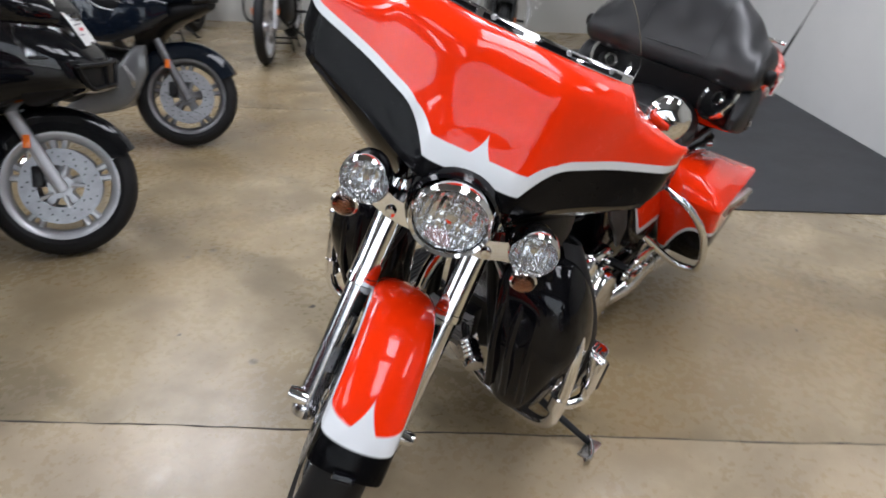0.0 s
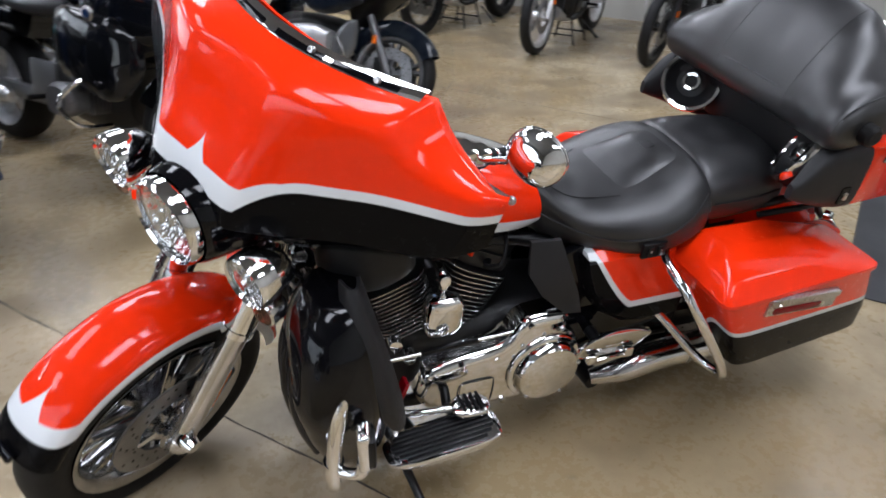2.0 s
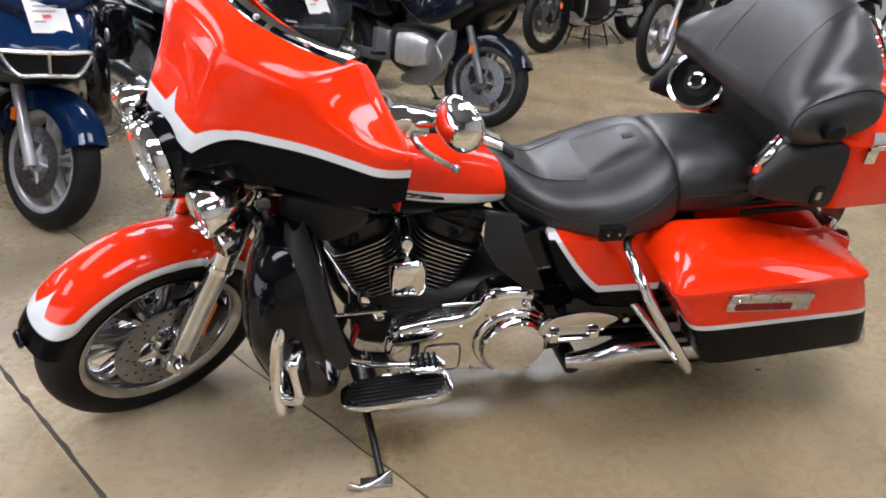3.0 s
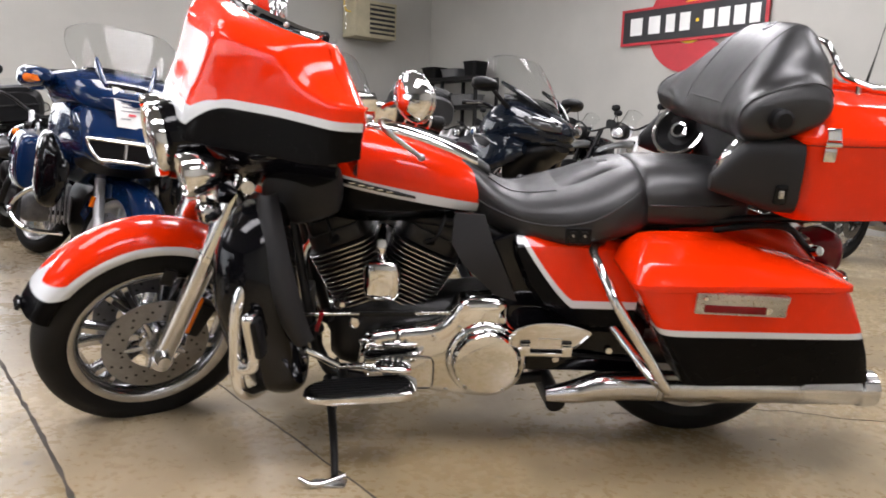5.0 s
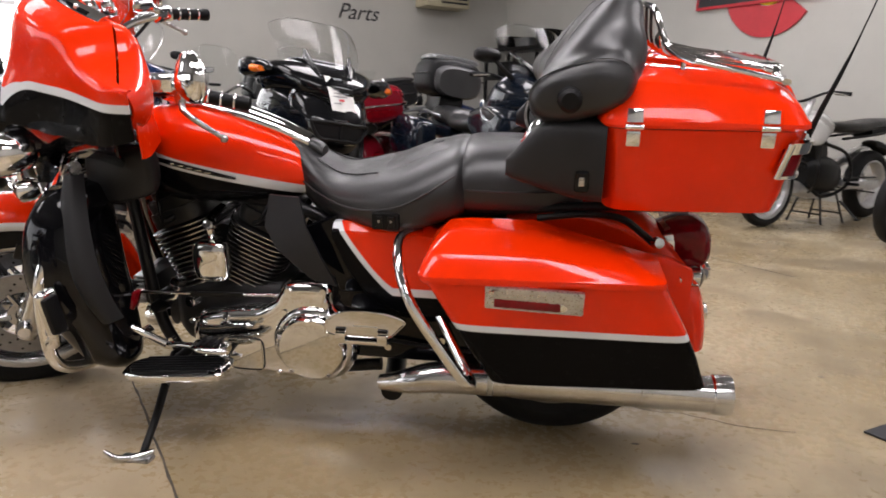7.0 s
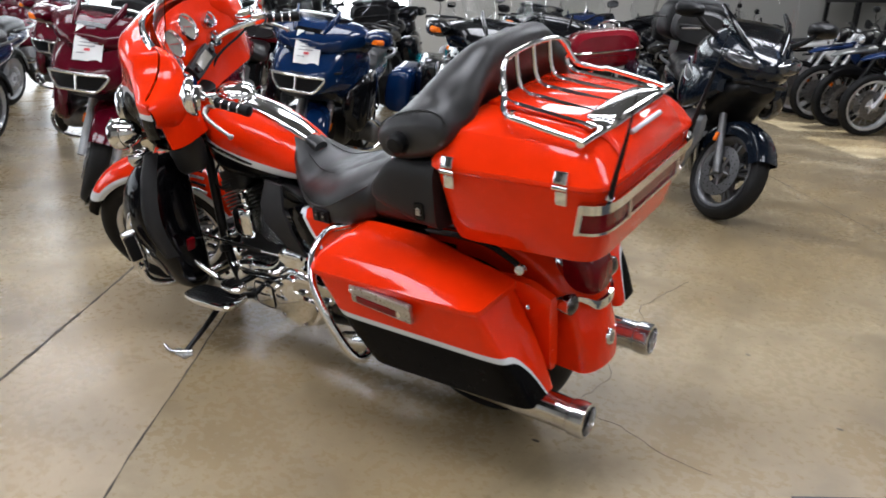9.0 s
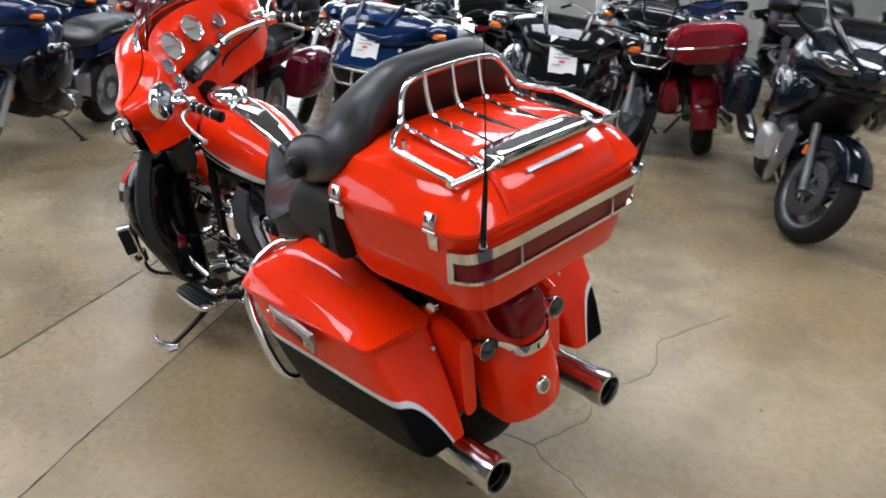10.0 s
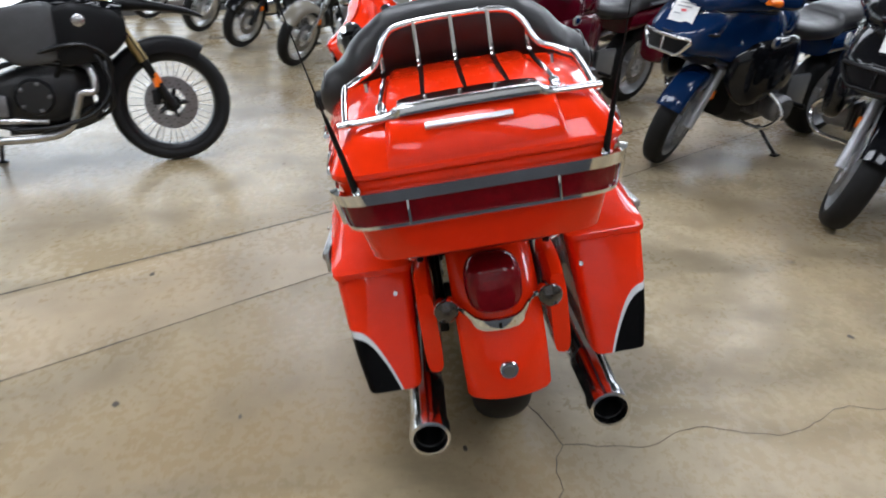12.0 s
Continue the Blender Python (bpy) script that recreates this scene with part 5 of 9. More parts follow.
part("tail_band", shell(B(), wrap_band(0.852, 0.912, 1.345, 0.012), 90, 4, 0.012), REDLENS, bike, "dark red wrap-around lamp band", None, 50)
band = part("chrome_band", shell(B(), wrap_band(0.906, 0.932, 1.345, 0.020), 90, 3, 0.016), CHROME, bike, "chrome moulding over the lamps", None, 50)
part("lower_trim", shell(B(), wrap_band(0.846, 0.854, 1.345, 0.017), 90, 2, 0.010), CHROME, band, "thin chrome line under the lamps", None, 50)
for y in (0.155, -0.155):
    part("divider", box(B(), (-0.520, y, 0.878), (0.012, 0.006, 0.055), 0.002), CHROME, band)
for s in (1, -1):
    part("end_cap", cyl(B(), (-0.452, 0.292 * s, 0.850), (-0.470, 0.303 * s, 0.930), 0.0085, 0.0085, 10), CHROME, band)
    ant = part("antenna", tube(B(), [(-0.512, 0.253 * s, 0.925), (-0.530, 0.262 * s, 1.0), (-0.552, 0.273 * s, 1.08), (-0.575, 0.287 * s, 1.18), (-0.64, 0.33 * s, 1.50)], [0.0075, 0.006, 0.0045, 0.0016, 0.0009], 8), BLACKPLASTIC, bike, "thin black whip antenna")
    part("antenna_base", lathe(B(), [(0, 0.03), (0.008, 0.03), (0.011, 0.02), (0.014, 0.0), (0, 0)], (-0.508, 0.253 * s, 0.915), (-0.15, 0, 1), 16), CHROME, ant)

# luggage rack
rz = 1.088
rack = part("luggage_rack", tube(B(), [(-0.255, 0.253, rz), (-0.27, 0.258, rz + 0.001), (-0.35, 0.258, rz - 0.014), (-0.43, 0.255, rz - 0.030), (-0.447, 0.250, rz - 0.034)], 0.0075, 10), CHROME, bike, "chrome luggage rack tubes")
part("side_rail", tube(B(), [(-0.255, -0.253, rz), (-0.27, -0.258, rz + 0.001), (-0.35, -0.258, rz - 0.014), (-0.43, -0.255, rz - 0.030), (-0.447, -0.250, rz - 0.034)], 0.0075, 10), CHROME, rack)
part("front_hoop", tube(B(), [(-0.255, 0.255, rz), (-0.225, 0.225, rz + 0.012), (-0.205, 0.188, rz + 0.03), (-0.185, 0.158, rz + 0.082), (-0.178, 0.118, rz + 0.106), (-0.176, 0.0, rz + 0.112), (-0.178, -0.118, rz + 0.106), (-0.185, -0.158, rz + 0.082), (-0.205, -0.188, rz + 0.03), (-0.225, -0.225, rz + 0.012), (-0.255, -0.255, rz)], 0.0075, 10), CHROME, rack)
part("rear_plate", body(B(), [(-0.27, -0.447, rz - 0.033, 0.010, 0.007, 0.007, 2.2), (-0.18, -0.452, rz - 0.030, 0.012, 0.008, 0.008, 2.4), (-0.15, -0.442, rz - 0.024, 0.026, 0.010, 0.010, 4), (-0.13, -0.434, rz - 0.018, 0.040, 0.012, 0.012, 5), (0.0, -0.432, rz - 0.016, 0.044, 0.012, 0.012, 5), (0.13, -0.434, rz - 0.018, 0.040, 0.012, 0.012, 5), (0.15, -0.442, rz - 0.024, 0.026, 0.010, 0.010, 4), (0.18, -0.452, rz - 0.030, 0.012, 0.008, 0.008, 2.4), (0.27, -0.447, rz - 0.033, 0.010, 0.007, 0.007, 2.2)], 6, 16, axis="y"), CHROME, rack, "chrome rear plate of the rack")
for y in (-0.17, -0.085, 0.0, 0.085, 0.17):
    up = 0.115 if abs(y) < 0.12 else 0.06
    part("slat", tube(B(), [(-0.44, y * 1.05, rz - 0.020), (-0.38, y * 1.05, rz - 0.012), (-0.25, y, rz + 0.004), (-0.205, y, rz + 0.012), (-0.185, y, rz + 0.04), (-0.178 if abs(y) < 0.12 else -0.192, y, rz + up)], 0.0062, 8), CHROME, rack)
    part("ferrule", lathe(B(), [(0, 0.02), (0.012, 0.018), (0.012, 0.0), (0, 0)], (-0.437, y * 1.05, rz - 0.022), (0.9, 0, 0.25), 12), CHROME, rack)
for x, y in ((-0.24, 0.21), (-0.24, -0.21), (-0.43, 0.17), (-0.43, -0.17)):
    part("rack_post", cyl(B(), (x, y, 1.03), (x, y, rz + (0.002 if x > -0.3 else -0.03)), 0.007), CHROME, rack)


# saddlebags
def bag_ring(z, x0, x1, y0, y1, r=0.22):
    out = []
    for i in range(40):
        a = 2 * math.pi * i / 40
        cx, cy = spow(math.cos(a), r), spow(math.sin(a), r)
        t = 0.5 + 0.5 * cx
        outer = y1[0] + (y1[1] - y1[0]) * t
        out.append((x0 + (x1 - x0) * t, (y0 + outer) / 2 + cy * (outer - y0) / 2, z))
    return out


BAG = [bag_ring(0.328, -0.345, 0.145, 0.21, (0.335, 0.37), 0.3), bag_ring(0.336, -0.362, 0.158, 0.205, (0.348, 0.39), 0.24), bag_ring(0.42, -0.330, 0.205, 0.20, (0.362, 0.408), 0.2), bag_ring(0.50, -0.292, 0.252, 0.195, (0.374, 0.418), 0.2), bag_ring(0.58, -0.248, 0.300, 0.19, (0.384, 0.422), 0.2), bag_ring(0.602, -0.234, 0.314, 0.188, (0.386, 0.423), 0.2)]
BAGLID = [bag_ring(0.605, -0.238, 0.322, 0.184, (0.391, 0.429), 0.16), bag_ring(0.612, -0.237, 0.326, 0.182, (0.393, 0.431), 0.15), bag_ring(0.622, -0.235, 0.328, 0.182, (0.392, 0.430), 0.15), bag_ring(0.629, -0.230, 0.326, 0.184, (0.386, 0.424), 0.15),
          bag_ring(0.661, -0.216, 0.312, 0.185, (0.366, 0.398), 0.15), bag_ring(0.668, -0.208, 0.306, 0.187, (0.356, 0.386), 0.16), bag_ring(0.693, -0.17, 0.278, 0.20, (0.304, 0.330), 0.20), bag_ring(0.701, -0.12, 0.25, 0.215, (0.28, 0.300), 0.30)]
BAGLID = [[(x, y, z - max(0.0, z - 0.62) * 0.9 * max(0.0, 0.06 - x) / 0.28) for x, y, z in ring] for ring in BAGLID]
bag_mesh, lid_mesh = finish(loft(B(), BAG), 30, "saddlebag"), finish(loft(B(), BAGLID), 26, "saddlebag_lid")
bag_mesh.materials.append(BAGPAINT)
lid_mesh.materials.append(PAINT)
for s in (1, -1):
    bag = part("saddlebag", bag_mesh if s > 0 else mirrored(bag_mesh), BAGPAINT, bike, "orange-red saddlebag with white line over black", None if s > 0 else Matrix.Translation((0.014, -0.032, 0)))
    part("saddlebag_lid", lid_mesh if s > 0 else mirrored(lid_mesh), PAINT, bag, "orange-red lid")
    tilt = Matrix.Rotation(-0.055 * s, 4, "Z")
    lt = part("latch", box(B(), (0.06, 0.417 * s, 0.578), (0.222, 0.014, 0.056), 0.004, tilt), STEEL, bag, "brushed latch plate")
    part("latch_slot", box(B(), (0.075, 0.4235 * s, 0.566), (0.15, 0.006, 0.020), 0.003, tilt), REDLENS, lt, "dark red insert")
    part("latch_bar", box(B(), (0.06, 0.426 * s, 0.597), (0.222, 0.006, 0.018), 0.003, tilt), STEEL, lt)
    for x in (0.155, -0.04):
        part("rivet", lathe(B(), [(0, 0.004), (0.005, 0.003), (0.006, 0), (0, 0)], (x, (0.4285 + (x - 0.06) * 0.055) * s, 0.597), (0, s, 0), 10), CHROME, lt)
    part("lock", lathe(B(), [(0, 0.006), (0.009, 0.005), (0.011, 0), (0, 0)], (-0.005, 0.4235 * s, 0.566), (0, s, 0), 14), CHROME, lt)
    # guard rail round the front of the bag
    gd = part("bag_guard", tube(B(), [(0.36, 0.20 * s, 0.655), (0.395, 0.26 * s, 0.652), (0.385, 0.34 * s, 0.62), (0.345, 0.40 * s, 0.54), (0.27, 0.415 * s, 0.43), (0.215, 0.405 * s, 0.345), (0.20, 0.37 * s, 0.320), (0.225, 0.31 * s, 0.33), (0.29, 0.22 * s, 0.40), (0.33, 0.17 * s, 0.44)], 0.013, 12), CHROME, bike, "chrome saddlebag guard rail")
    part("guard_clamp", cyl(B(), (0.365, 0.195 * s, 0.655), (0.355, 0.17 * s, 0.655), 0.018), CHROME, gd)
    # filler panel between bag and fender
    part("filler_panel", body(B(), [(-0.33, 0.165 * s, 0.45, 0.022, 0.13, 0.10, 4), (-0.26, 0.165 * s, 0.47, 0.026, 0.14, 0.12, 4), (-0.16, 0.165 * s, 0.48, 0.026, 0.13, 0.12, 4)], 3, 20), PAINT, bike, "orange-red filler panel")
    part("panel_screw", lathe(B(), [(0, 0.004), (0.006, 0.003), (0.007, 0), (0, 0)], (-0.29, 0.235 * s, 0.575), (-1, 0, 0.4), 10), CHROME, bike)
    # side cover
    bm = B()
    rings = []
    for k, (x, zl, zh) in enumerate(((0.585, 0.60, 0.66), (0.55, 0.52, 0.665), (0.50, 0.45, 0.665), (0.42, 0.40, 0.665), (0.34, 0.39, 0.66), (0.25, 0.39, 0.65))):
        rings.append([(x, 0.15 * s, zl), (x, 0.19 * s, zl + 0.004), (x, 0.212 * s, zl + 0.03), (x, 0.215 * s, (zl + zh) / 2), (x, 0.208 * s, zh - 0.02), (x, 0.185 * s, zh), (x, 0.15 * s, zh)])
    part("side_cover", loft(bm, rings), COVERPAINT, bike, "orange-red side cover with white line over black")

# rear fender, tail lamp, signals
def rear_fender(a, b):
    ang = radians(68 + 114 * a)
    w = (b - 0.5) * 2
    t = abs(w)
    half = 0.112 - 0.004 * a
    r = 0.405 + 0.02 * a
    if t < 0.66:
        k = t / 0.66 * math.pi / 2
        y, drop = half * math.sin(k), 0.052 * (1 - math.cos(k))
    else:
        y, drop = half, 0.052 + (t - 0.66) / 0.34 * 0.08
    return ((r - drop) * math.cos(ang), math.copysign(y, -w) - 0.012, 0.32 + (r - drop) * math.sin(ang))


rf = part("rear_fender", shell(B(), rear_fender, 40, 30, 0.004), PAINT, bike, "orange-red rear fender", None, 60)
md = part("fender_medallion", lathe(B(), [(0, 0.008), (0.014, 0.0085), (0.021, 0.008), (0.024, 0.005), (0.025, -0.002), (0, -0.002)], (-0.417, -0.013, 0.384), (-1, 0, 0.12), 28), CHROME, bike, "round chrome medallion")
part("medallion_face", lathe(B(), [(0, 0.0105), (0.015, 0.0095), (0.016, 0.006), (0, 0.006)], (-0.417, -0.013, 0.384), (-1, 0, 0.12), 24), BRAKE, md, "dark medallion face")
tl = part("tail_lamp", body(B(), [(-0.264, -0.006, 0.589, 0.058, 0.058, 0.056, 2.6), (-0.314, -0.006, 0.595, 0.068, 0.070, 0.064, 2.9), (-0.354, -0.006, 0.596, 0.070, 0.070, 0.066, 3.0), (-0.384, -0.006, 0.591, 0.063, 0.060, 0.059, 2.9), (-0.400, -0.006, 0.584, 0.046, 0.040, 0.042, 2.6)], 6, 36), REDLENS, bike, "dark red rounded tail lamp lens")
part("lamp_base", body(B(), [(-0.234, -0.006, 0.584, 0.054, 0.052, 0.057, 2.4), (-0.284, -0.006, 0.590, 0.066, 0.064, 0.066, 2.7), (-0.309, -0.006, 0.590, 0.066, 0.064, 0.066, 2.7)], 4, 28), CHROME, tl, "chrome lamp housing")
# flat cradle under the lamp, with thin arms out to the signals
bm = B()
CRADLE = [(-0.346, 0.112, 0.542, 0.006), (-0.354, 0.088, 0.543, 0.006), (-0.378, 0.070, 0.535, 0.010), (-0.398, 0.048, 0.517, 0.014), (-0.408, 0.018, 0.512, 0.014), (-0.408, -0.030, 0.512, 0.014), (-0.398, -0.060, 0.517, 0.014), (-0.378, -0.082, 0.535, 0.010), (-0.354, -0.100, 0.543, 0.006), (-0.346, -0.124, 0.542, 0.006)]
loft(bm, [[(x + 0.006, y, z + h), (x - 0.004, y, z + h), (x - 0.006, y, z), (x - 0.004, y, z - h), (x + 0.006, y, z - h)] for x, y, z, h in spline(CRADLE, 4)])
sb = part("signal_bar", bm, CHROME, bike, "chrome turn signal cradle", None, 50)
part("cradle_slot", box(B(), (-0.4145, -0.006, 0.511), (0.002, 0.008, 0.015), 0.0), BLACKMETAL, sb)
for s in (1, -1):
    q = Vector((-0.360, 0.128 * s - 0.012, 0.540))
    sg = part("rear_signal", lathe(B(), [(0, -0.05), (0.016, -0.046), (0.028, -0.03), (0.031, 0.0), (0.027, 0.004), (0, 0.004)], q, (-1, 0, 0), 24), CHROME, bike, "chrome bullet turn signal with smoked lens")
    part("lens", lathe(B(), [(0, 0.016), (0.016, 0.013), (0.029, 0.005), (0.0305, 0), (0, 0)], q, (-1, 0, 0), 20), SMOKEDARK, sg, "dark smoked lens")
part("plate_bracket", box(B(), (-0.30, 0.0, 0.70), (0.10, 0.13, 0.012), 0.003, Matrix.Rotation(0.3, 4, "Y")), STEEL, bike, "bare metal bracket under the top box")
for s in (1, -1):
    part("support_rail", tube(B(), [(0.28, 0.15 * s, 0.69), (0.10, 0.17 * s, 0.715), (-0.10, 0.18 * s, 0.735), (-0.30, 0.18 * s, 0.74)], 0.012, 10), BLACKMETAL, bike, "black top box support rail")
    part("wiring", tube(B(), [(0.06, 0.19 * s, 0.70), (-0.05, 0.22 * s, 0.725), (-0.14, 0.20 * s, 0.712), (-0.20, 0.17 * s, 0.665), (-0.24, 0.16 * s, 0.63)], 0.009, 8), BLACKPLASTIC, bike, "black corrugated cable sleeve")
    part("docking_point", lathe(B(), [(0, 0.02), (0.013, 0.018), (0.016, 0.0), (0, 0)], (-0.235, 0.175 * s, 0.645), (-0.3, s, 0.3), 14), CHROME, bike)

# exhaust
for s in (1, -1):
    pp = part("muffler", lathe(B(), [(0.018, 0.0), (0.042, 0.03), (0.0465, 0.08), (0.0465, 0.39), (0.049, 0.392), (0.049, 0.41), (0.0475, 0.412), (0.0475, 0.57), (0.052, 0.575), (0.053, 0.60), (0.051, 0.62), (0.043, 0.622), (0.039, 0.60), (0.039, 0.50), (0, 0.50)], (0.16, (0.226 * s - 0.020), 0.24), (-1, 0.0, 0.012), 32), PIPE, bike, "satin chrome muffler with a rolled tip")
    part("head_pipe", tube(B(), [(0.468, 0.19 * s, 0.196), (0.43, 0.20 * s, 0.206), (0.38, 0.212 * s, 0.222), (0.32, (0.222 * s - 0.012), 0.236), (0.24, (0.226 * s - 0.020), 0.238), (0.12, (0.226 * s - 0.020), 0.240)], [0.022, 0.028, 0.036, 0.042, 0.043, 0.044], 18), PIPE, pp, "tapered heat shield")
    part("tip_bore", lathe(B(), [(0.0388, 0.51), (0.0388, 0.60), (0.036, 0.60), (0.034, 0.51)], (0.16, (0.226 * s - 0.020), 0.24), (-1, 0.0, 0.012), 24, True), BLACKMETAL, pp, "black inner bore")
    part("muffler_clamp", lathe(B(), [(0.038, 0.0), (0.044, 0.002), (0.044, 0.016), (0.038, 0.018)], (0.17, (0.226 * s - 0.020), 0.24), (-1, 0, 0), 24), STEEL, pp)

# frame, swing arm
for s in (1, -1):
    part("frame_downtube", tube(B(), [(1.24, 0.05 * s, 0.80), (1.20, 0.08 * s, 0.62), (1.16, 0.11 * s, 0.40), (1.12, 0.12 * s, 0.26), (1.04, 0.125 * s, 0.205), (0.70, 0.13 * s, 0.195), (0.48, 0.13 * s, 0.22)], 0.018, 12), BLACKMETAL, bike, "black frame tube")
    part("frame_backbone", tube(B(), [(1.26, 0.03 * s, 0.83), (1.0, 0.05 * s, 0.70), (0.70, 0.10 * s, 0.665), (0.58, 0.13 * s, 0.60), (0.52, 0.13 * s, 0.42), (0.52, 0.12 * s, 0.26)], 0.018, 12), BLACKMETAL, bike, "black frame tube")
    part("swing_arm", box(B(), (0.22, 0.135 * s, 0.315), (0.50, 0.035, 0.07), 0.01), BLACKMETAL, bike)
    part("shock", cyl(B(), (0.02, 0.155 * s, 0.30), (0.26, 0.16 * s, 0.50), 0.026), BLACKMETAL, bike)
part("steering_head", cyl(B(), (1.325, 0, 0.77), (1.235, 0, 0.96), 0.04, 0.038, 20), BLACKMETAL, bike)
part("battery_box", box(B(), (0.42, 0, 0.50), (0.26, 0.28, 0.26), 0.03), BLACKPLASTIC, bike)
part("inner_fender", box(B(), (0.20, 0, 0.60), (0.4, 0.2, 0.10), 0.03), BLACKPLASTIC, bike)
for s in (1, -1):
    part("rear_frame_plate", box(B(), (0.40, 0.158 * s, 0.36), (0.40, 0.02, 0.20), 0.006), BLACKPAINT, bike, "gloss black frame plate")
    part("frame_cover", box(B(), (0.585, 0.150 * s, 0.53), (0.12, 0.03, 0.26), 0.01, Matrix.Rotation(0.42, 4, "Y")), BLACKPAINT, bike, "gloss black frame cover")
    for x, z in ((0.47, 0.44), (0.36, 0.44), (0.30, 0.33), (0.45, 0.30)):
        part("frame_bolt", cyl(B(), (x, 0.166 * s, z), (x, 0.178 * s, z), 0.010, seg=8), CHROME, bike)
    part("brake_line", tube(B(), [(0.58, 0.172 * s, 0.30), (0.48, 0.18 * s, 0.325), (0.36, 0.18 * s, 0.315), (0.22, 0.17 * s, 0.30)], 0.006, 8), BLACKPLASTIC, bike)

# engine
case = part("crankcase", body(B(), [(1.10, 0, 0.33, 0.09, 0.07, 0.09, 3), (1.06, 0, 0.33, 0.115, 0.11, 0.115, 3), (0.95, 0, 0.33, 0.13, 0.13, 0.125, 3), (0.80, 0, 0.33, 0.13, 0.12, 0.12, 3), (0.62, 0, 0.33, 0.135, 0.13, 0.11, 3.2), (0.52, 0, 0.34, 0.12, 0.11, 0.09, 3)], 5, 32), ENGINE, bike, "black V-twin crankcase")


def cylinder(lean_deg, foot):
    d = Vector((math.sin(radians(lean_deg)), 0, math.cos(radians(lean_deg))))
    fwd, ax = Vector((d.z, 0, -d.x)), Vector((0, 1, 0))
    foot = Vector(foot)
    jug = part("cylinder", cyl(B(), foot - d * 0.05, foot + d * 0.20, 0.058, 0.058, 20), ENGINE, bike, "black finned cylinder with polished fin edges")
    def plate(h, half_x, half_y, thick, r):
        bm = B()
        rings = []
        for g, k in ((0, 0.985), (0.2, 1.0), (0.8, 1.0), (1, 0.985)):
            c = foot + d * (h + thick * g)
            rings.append([c + fwd * half_x * k * spow(math.cos(2 * math.pi * i / 28), r) + ax * half_y * k * spow(math.sin(2 * math.pi * i / 28), r) for i in range(28)])
        return loft(bm, rings)
    for k in range(13):
        h = -0.02 + 0.0142 * k
        fin = part("fin", plate(h, 0.088 + 0.0012 * k, 0.104 + 0.0006 * k, 0.0056, 0.55), ENGINE, jug)
        part("fin_edge", plate(h + 0.0010, 0.0905 + 0.0012 * k, 0.1065 + 0.0006 * k, 0.0036, 0.55), FIN, jug)
    hd = part("cylinder_head", plate(0.162, 0.088, 0.095, 0.045, 0.5), ENGINE, bike, "black cylinder head")
    part("rocker_cover", plate(0.207, 0.080, 0.085, 0.035, 0.4), ENGINE, hd)
    part("rocker_top", plate(0.242, 0.064, 0.068, 0.02, 0.4), BLACKMETAL, hd)
    for a in (-1, 1):
        for b in (-1, 1):
            p = foot + d * 0.242 + fwd * 0.066 * a + ax * 0.07 * b
            part("head_bolt", cyl(B(), p, p + d * 0.012, 0.007, seg=6), CHROME, hd)
    p = foot + d * 0.185 + ax * 0.092
    part("spark_plug", cyl(B(), p, p + ax * 0.03 + fwd * 0.02, 0.011, 0.008), BLACKPLASTIC, hd)
    part("plug_lead", tube(B(), [p + ax * 0.03 + fwd * 0.02, p + ax * 0.05 + d * 0.03, p + ax * 0.02 + d * 0.08, p - ax * 0.04 + d * 0.10], 0.005, 8), BLACKPLASTIC, hd)


cylinder(21, (1.012, 0.0, 0.445))
cylinder(-24, (0.888, 0.0, 0.445))
horn = part("horn_cover", body(B(), [(0.135, 0.948, 0.520, 0.049, 0.054, 0.058, 4), (0.155, 0.948, 0.520, 0.052, 0.058, 0.064, 4), (0.172, 0.948, 0.520, 0.047, 0.052, 0.058, 3.4), (0.18, 0.948, 0.520, 0.030, 0.036, 0.04, 2.8)], 4, 24, axis="y"), CHROME, bike, "chrome waterfall horn cover")
part("horn_bracket", tube(B(), [(0.95, 0.13, 0.575), (0.95, 0.14, 0.61), (0.95, 0.10, 0.635), (0.95, 0.05, 0.64)], 0.014, 10), CHROME, horn)
part("horn_cap", lathe(B(), [(0, 0.02), (0.014, 0.018), (0.018, 0.0), (0, 0)], (0.95, 0.135, 0.615), (0, 1, 0.3), 16), CHROME, horn)
part("air_cleaner", lathe(B(), [(0, 0.08), (0.06, 0.078), (0.085, 0.06), (0.09, 0.0), (0, 0)], (0.95, -0.13, 0.56), (0, -1, 0), 32), CHROME, bike, "chrome air cleaner cover")
part("intake", cyl(B(), (0.95, -0.12, 0.56), (0.95, 0.06, 0.56), 0.035), BLACKMETAL, bike)
for x in (1.0, 0.9):
    part("pushrod_tube", cyl(B(), (x, -0.12, 0.40), (x + (0.05 if x > 0.95 else -0.05), -0.10, 0.62), 0.011), CHROME, bike)
for (a, b, c2, d2) in (((1.10, -0.06, 0.60), (1.19, -0.10, 0.52), (1.16, -0.15, 0.33), (0.9, -0.17, 0.22)), ((0.80, -0.06, 0.60), (0.74, -0.13, 0.52), (0.66, -0.17, 0.36), (0.55, -0.18, 0.22))):
    part("header_pipe", tube(B(), [a, b, c2, d2, (0.44, -0.195, 0.165)], 0.022, 14), CHROME, bike, "chrome header pipe")
part("crossover_pipe", tube(B(), [(0.50, -0.18, 0.20), (0.46, 0.0, 0.17), (0.44, 0.185, 0.165)], 0.03, 14), BLACKMETAL, bike)

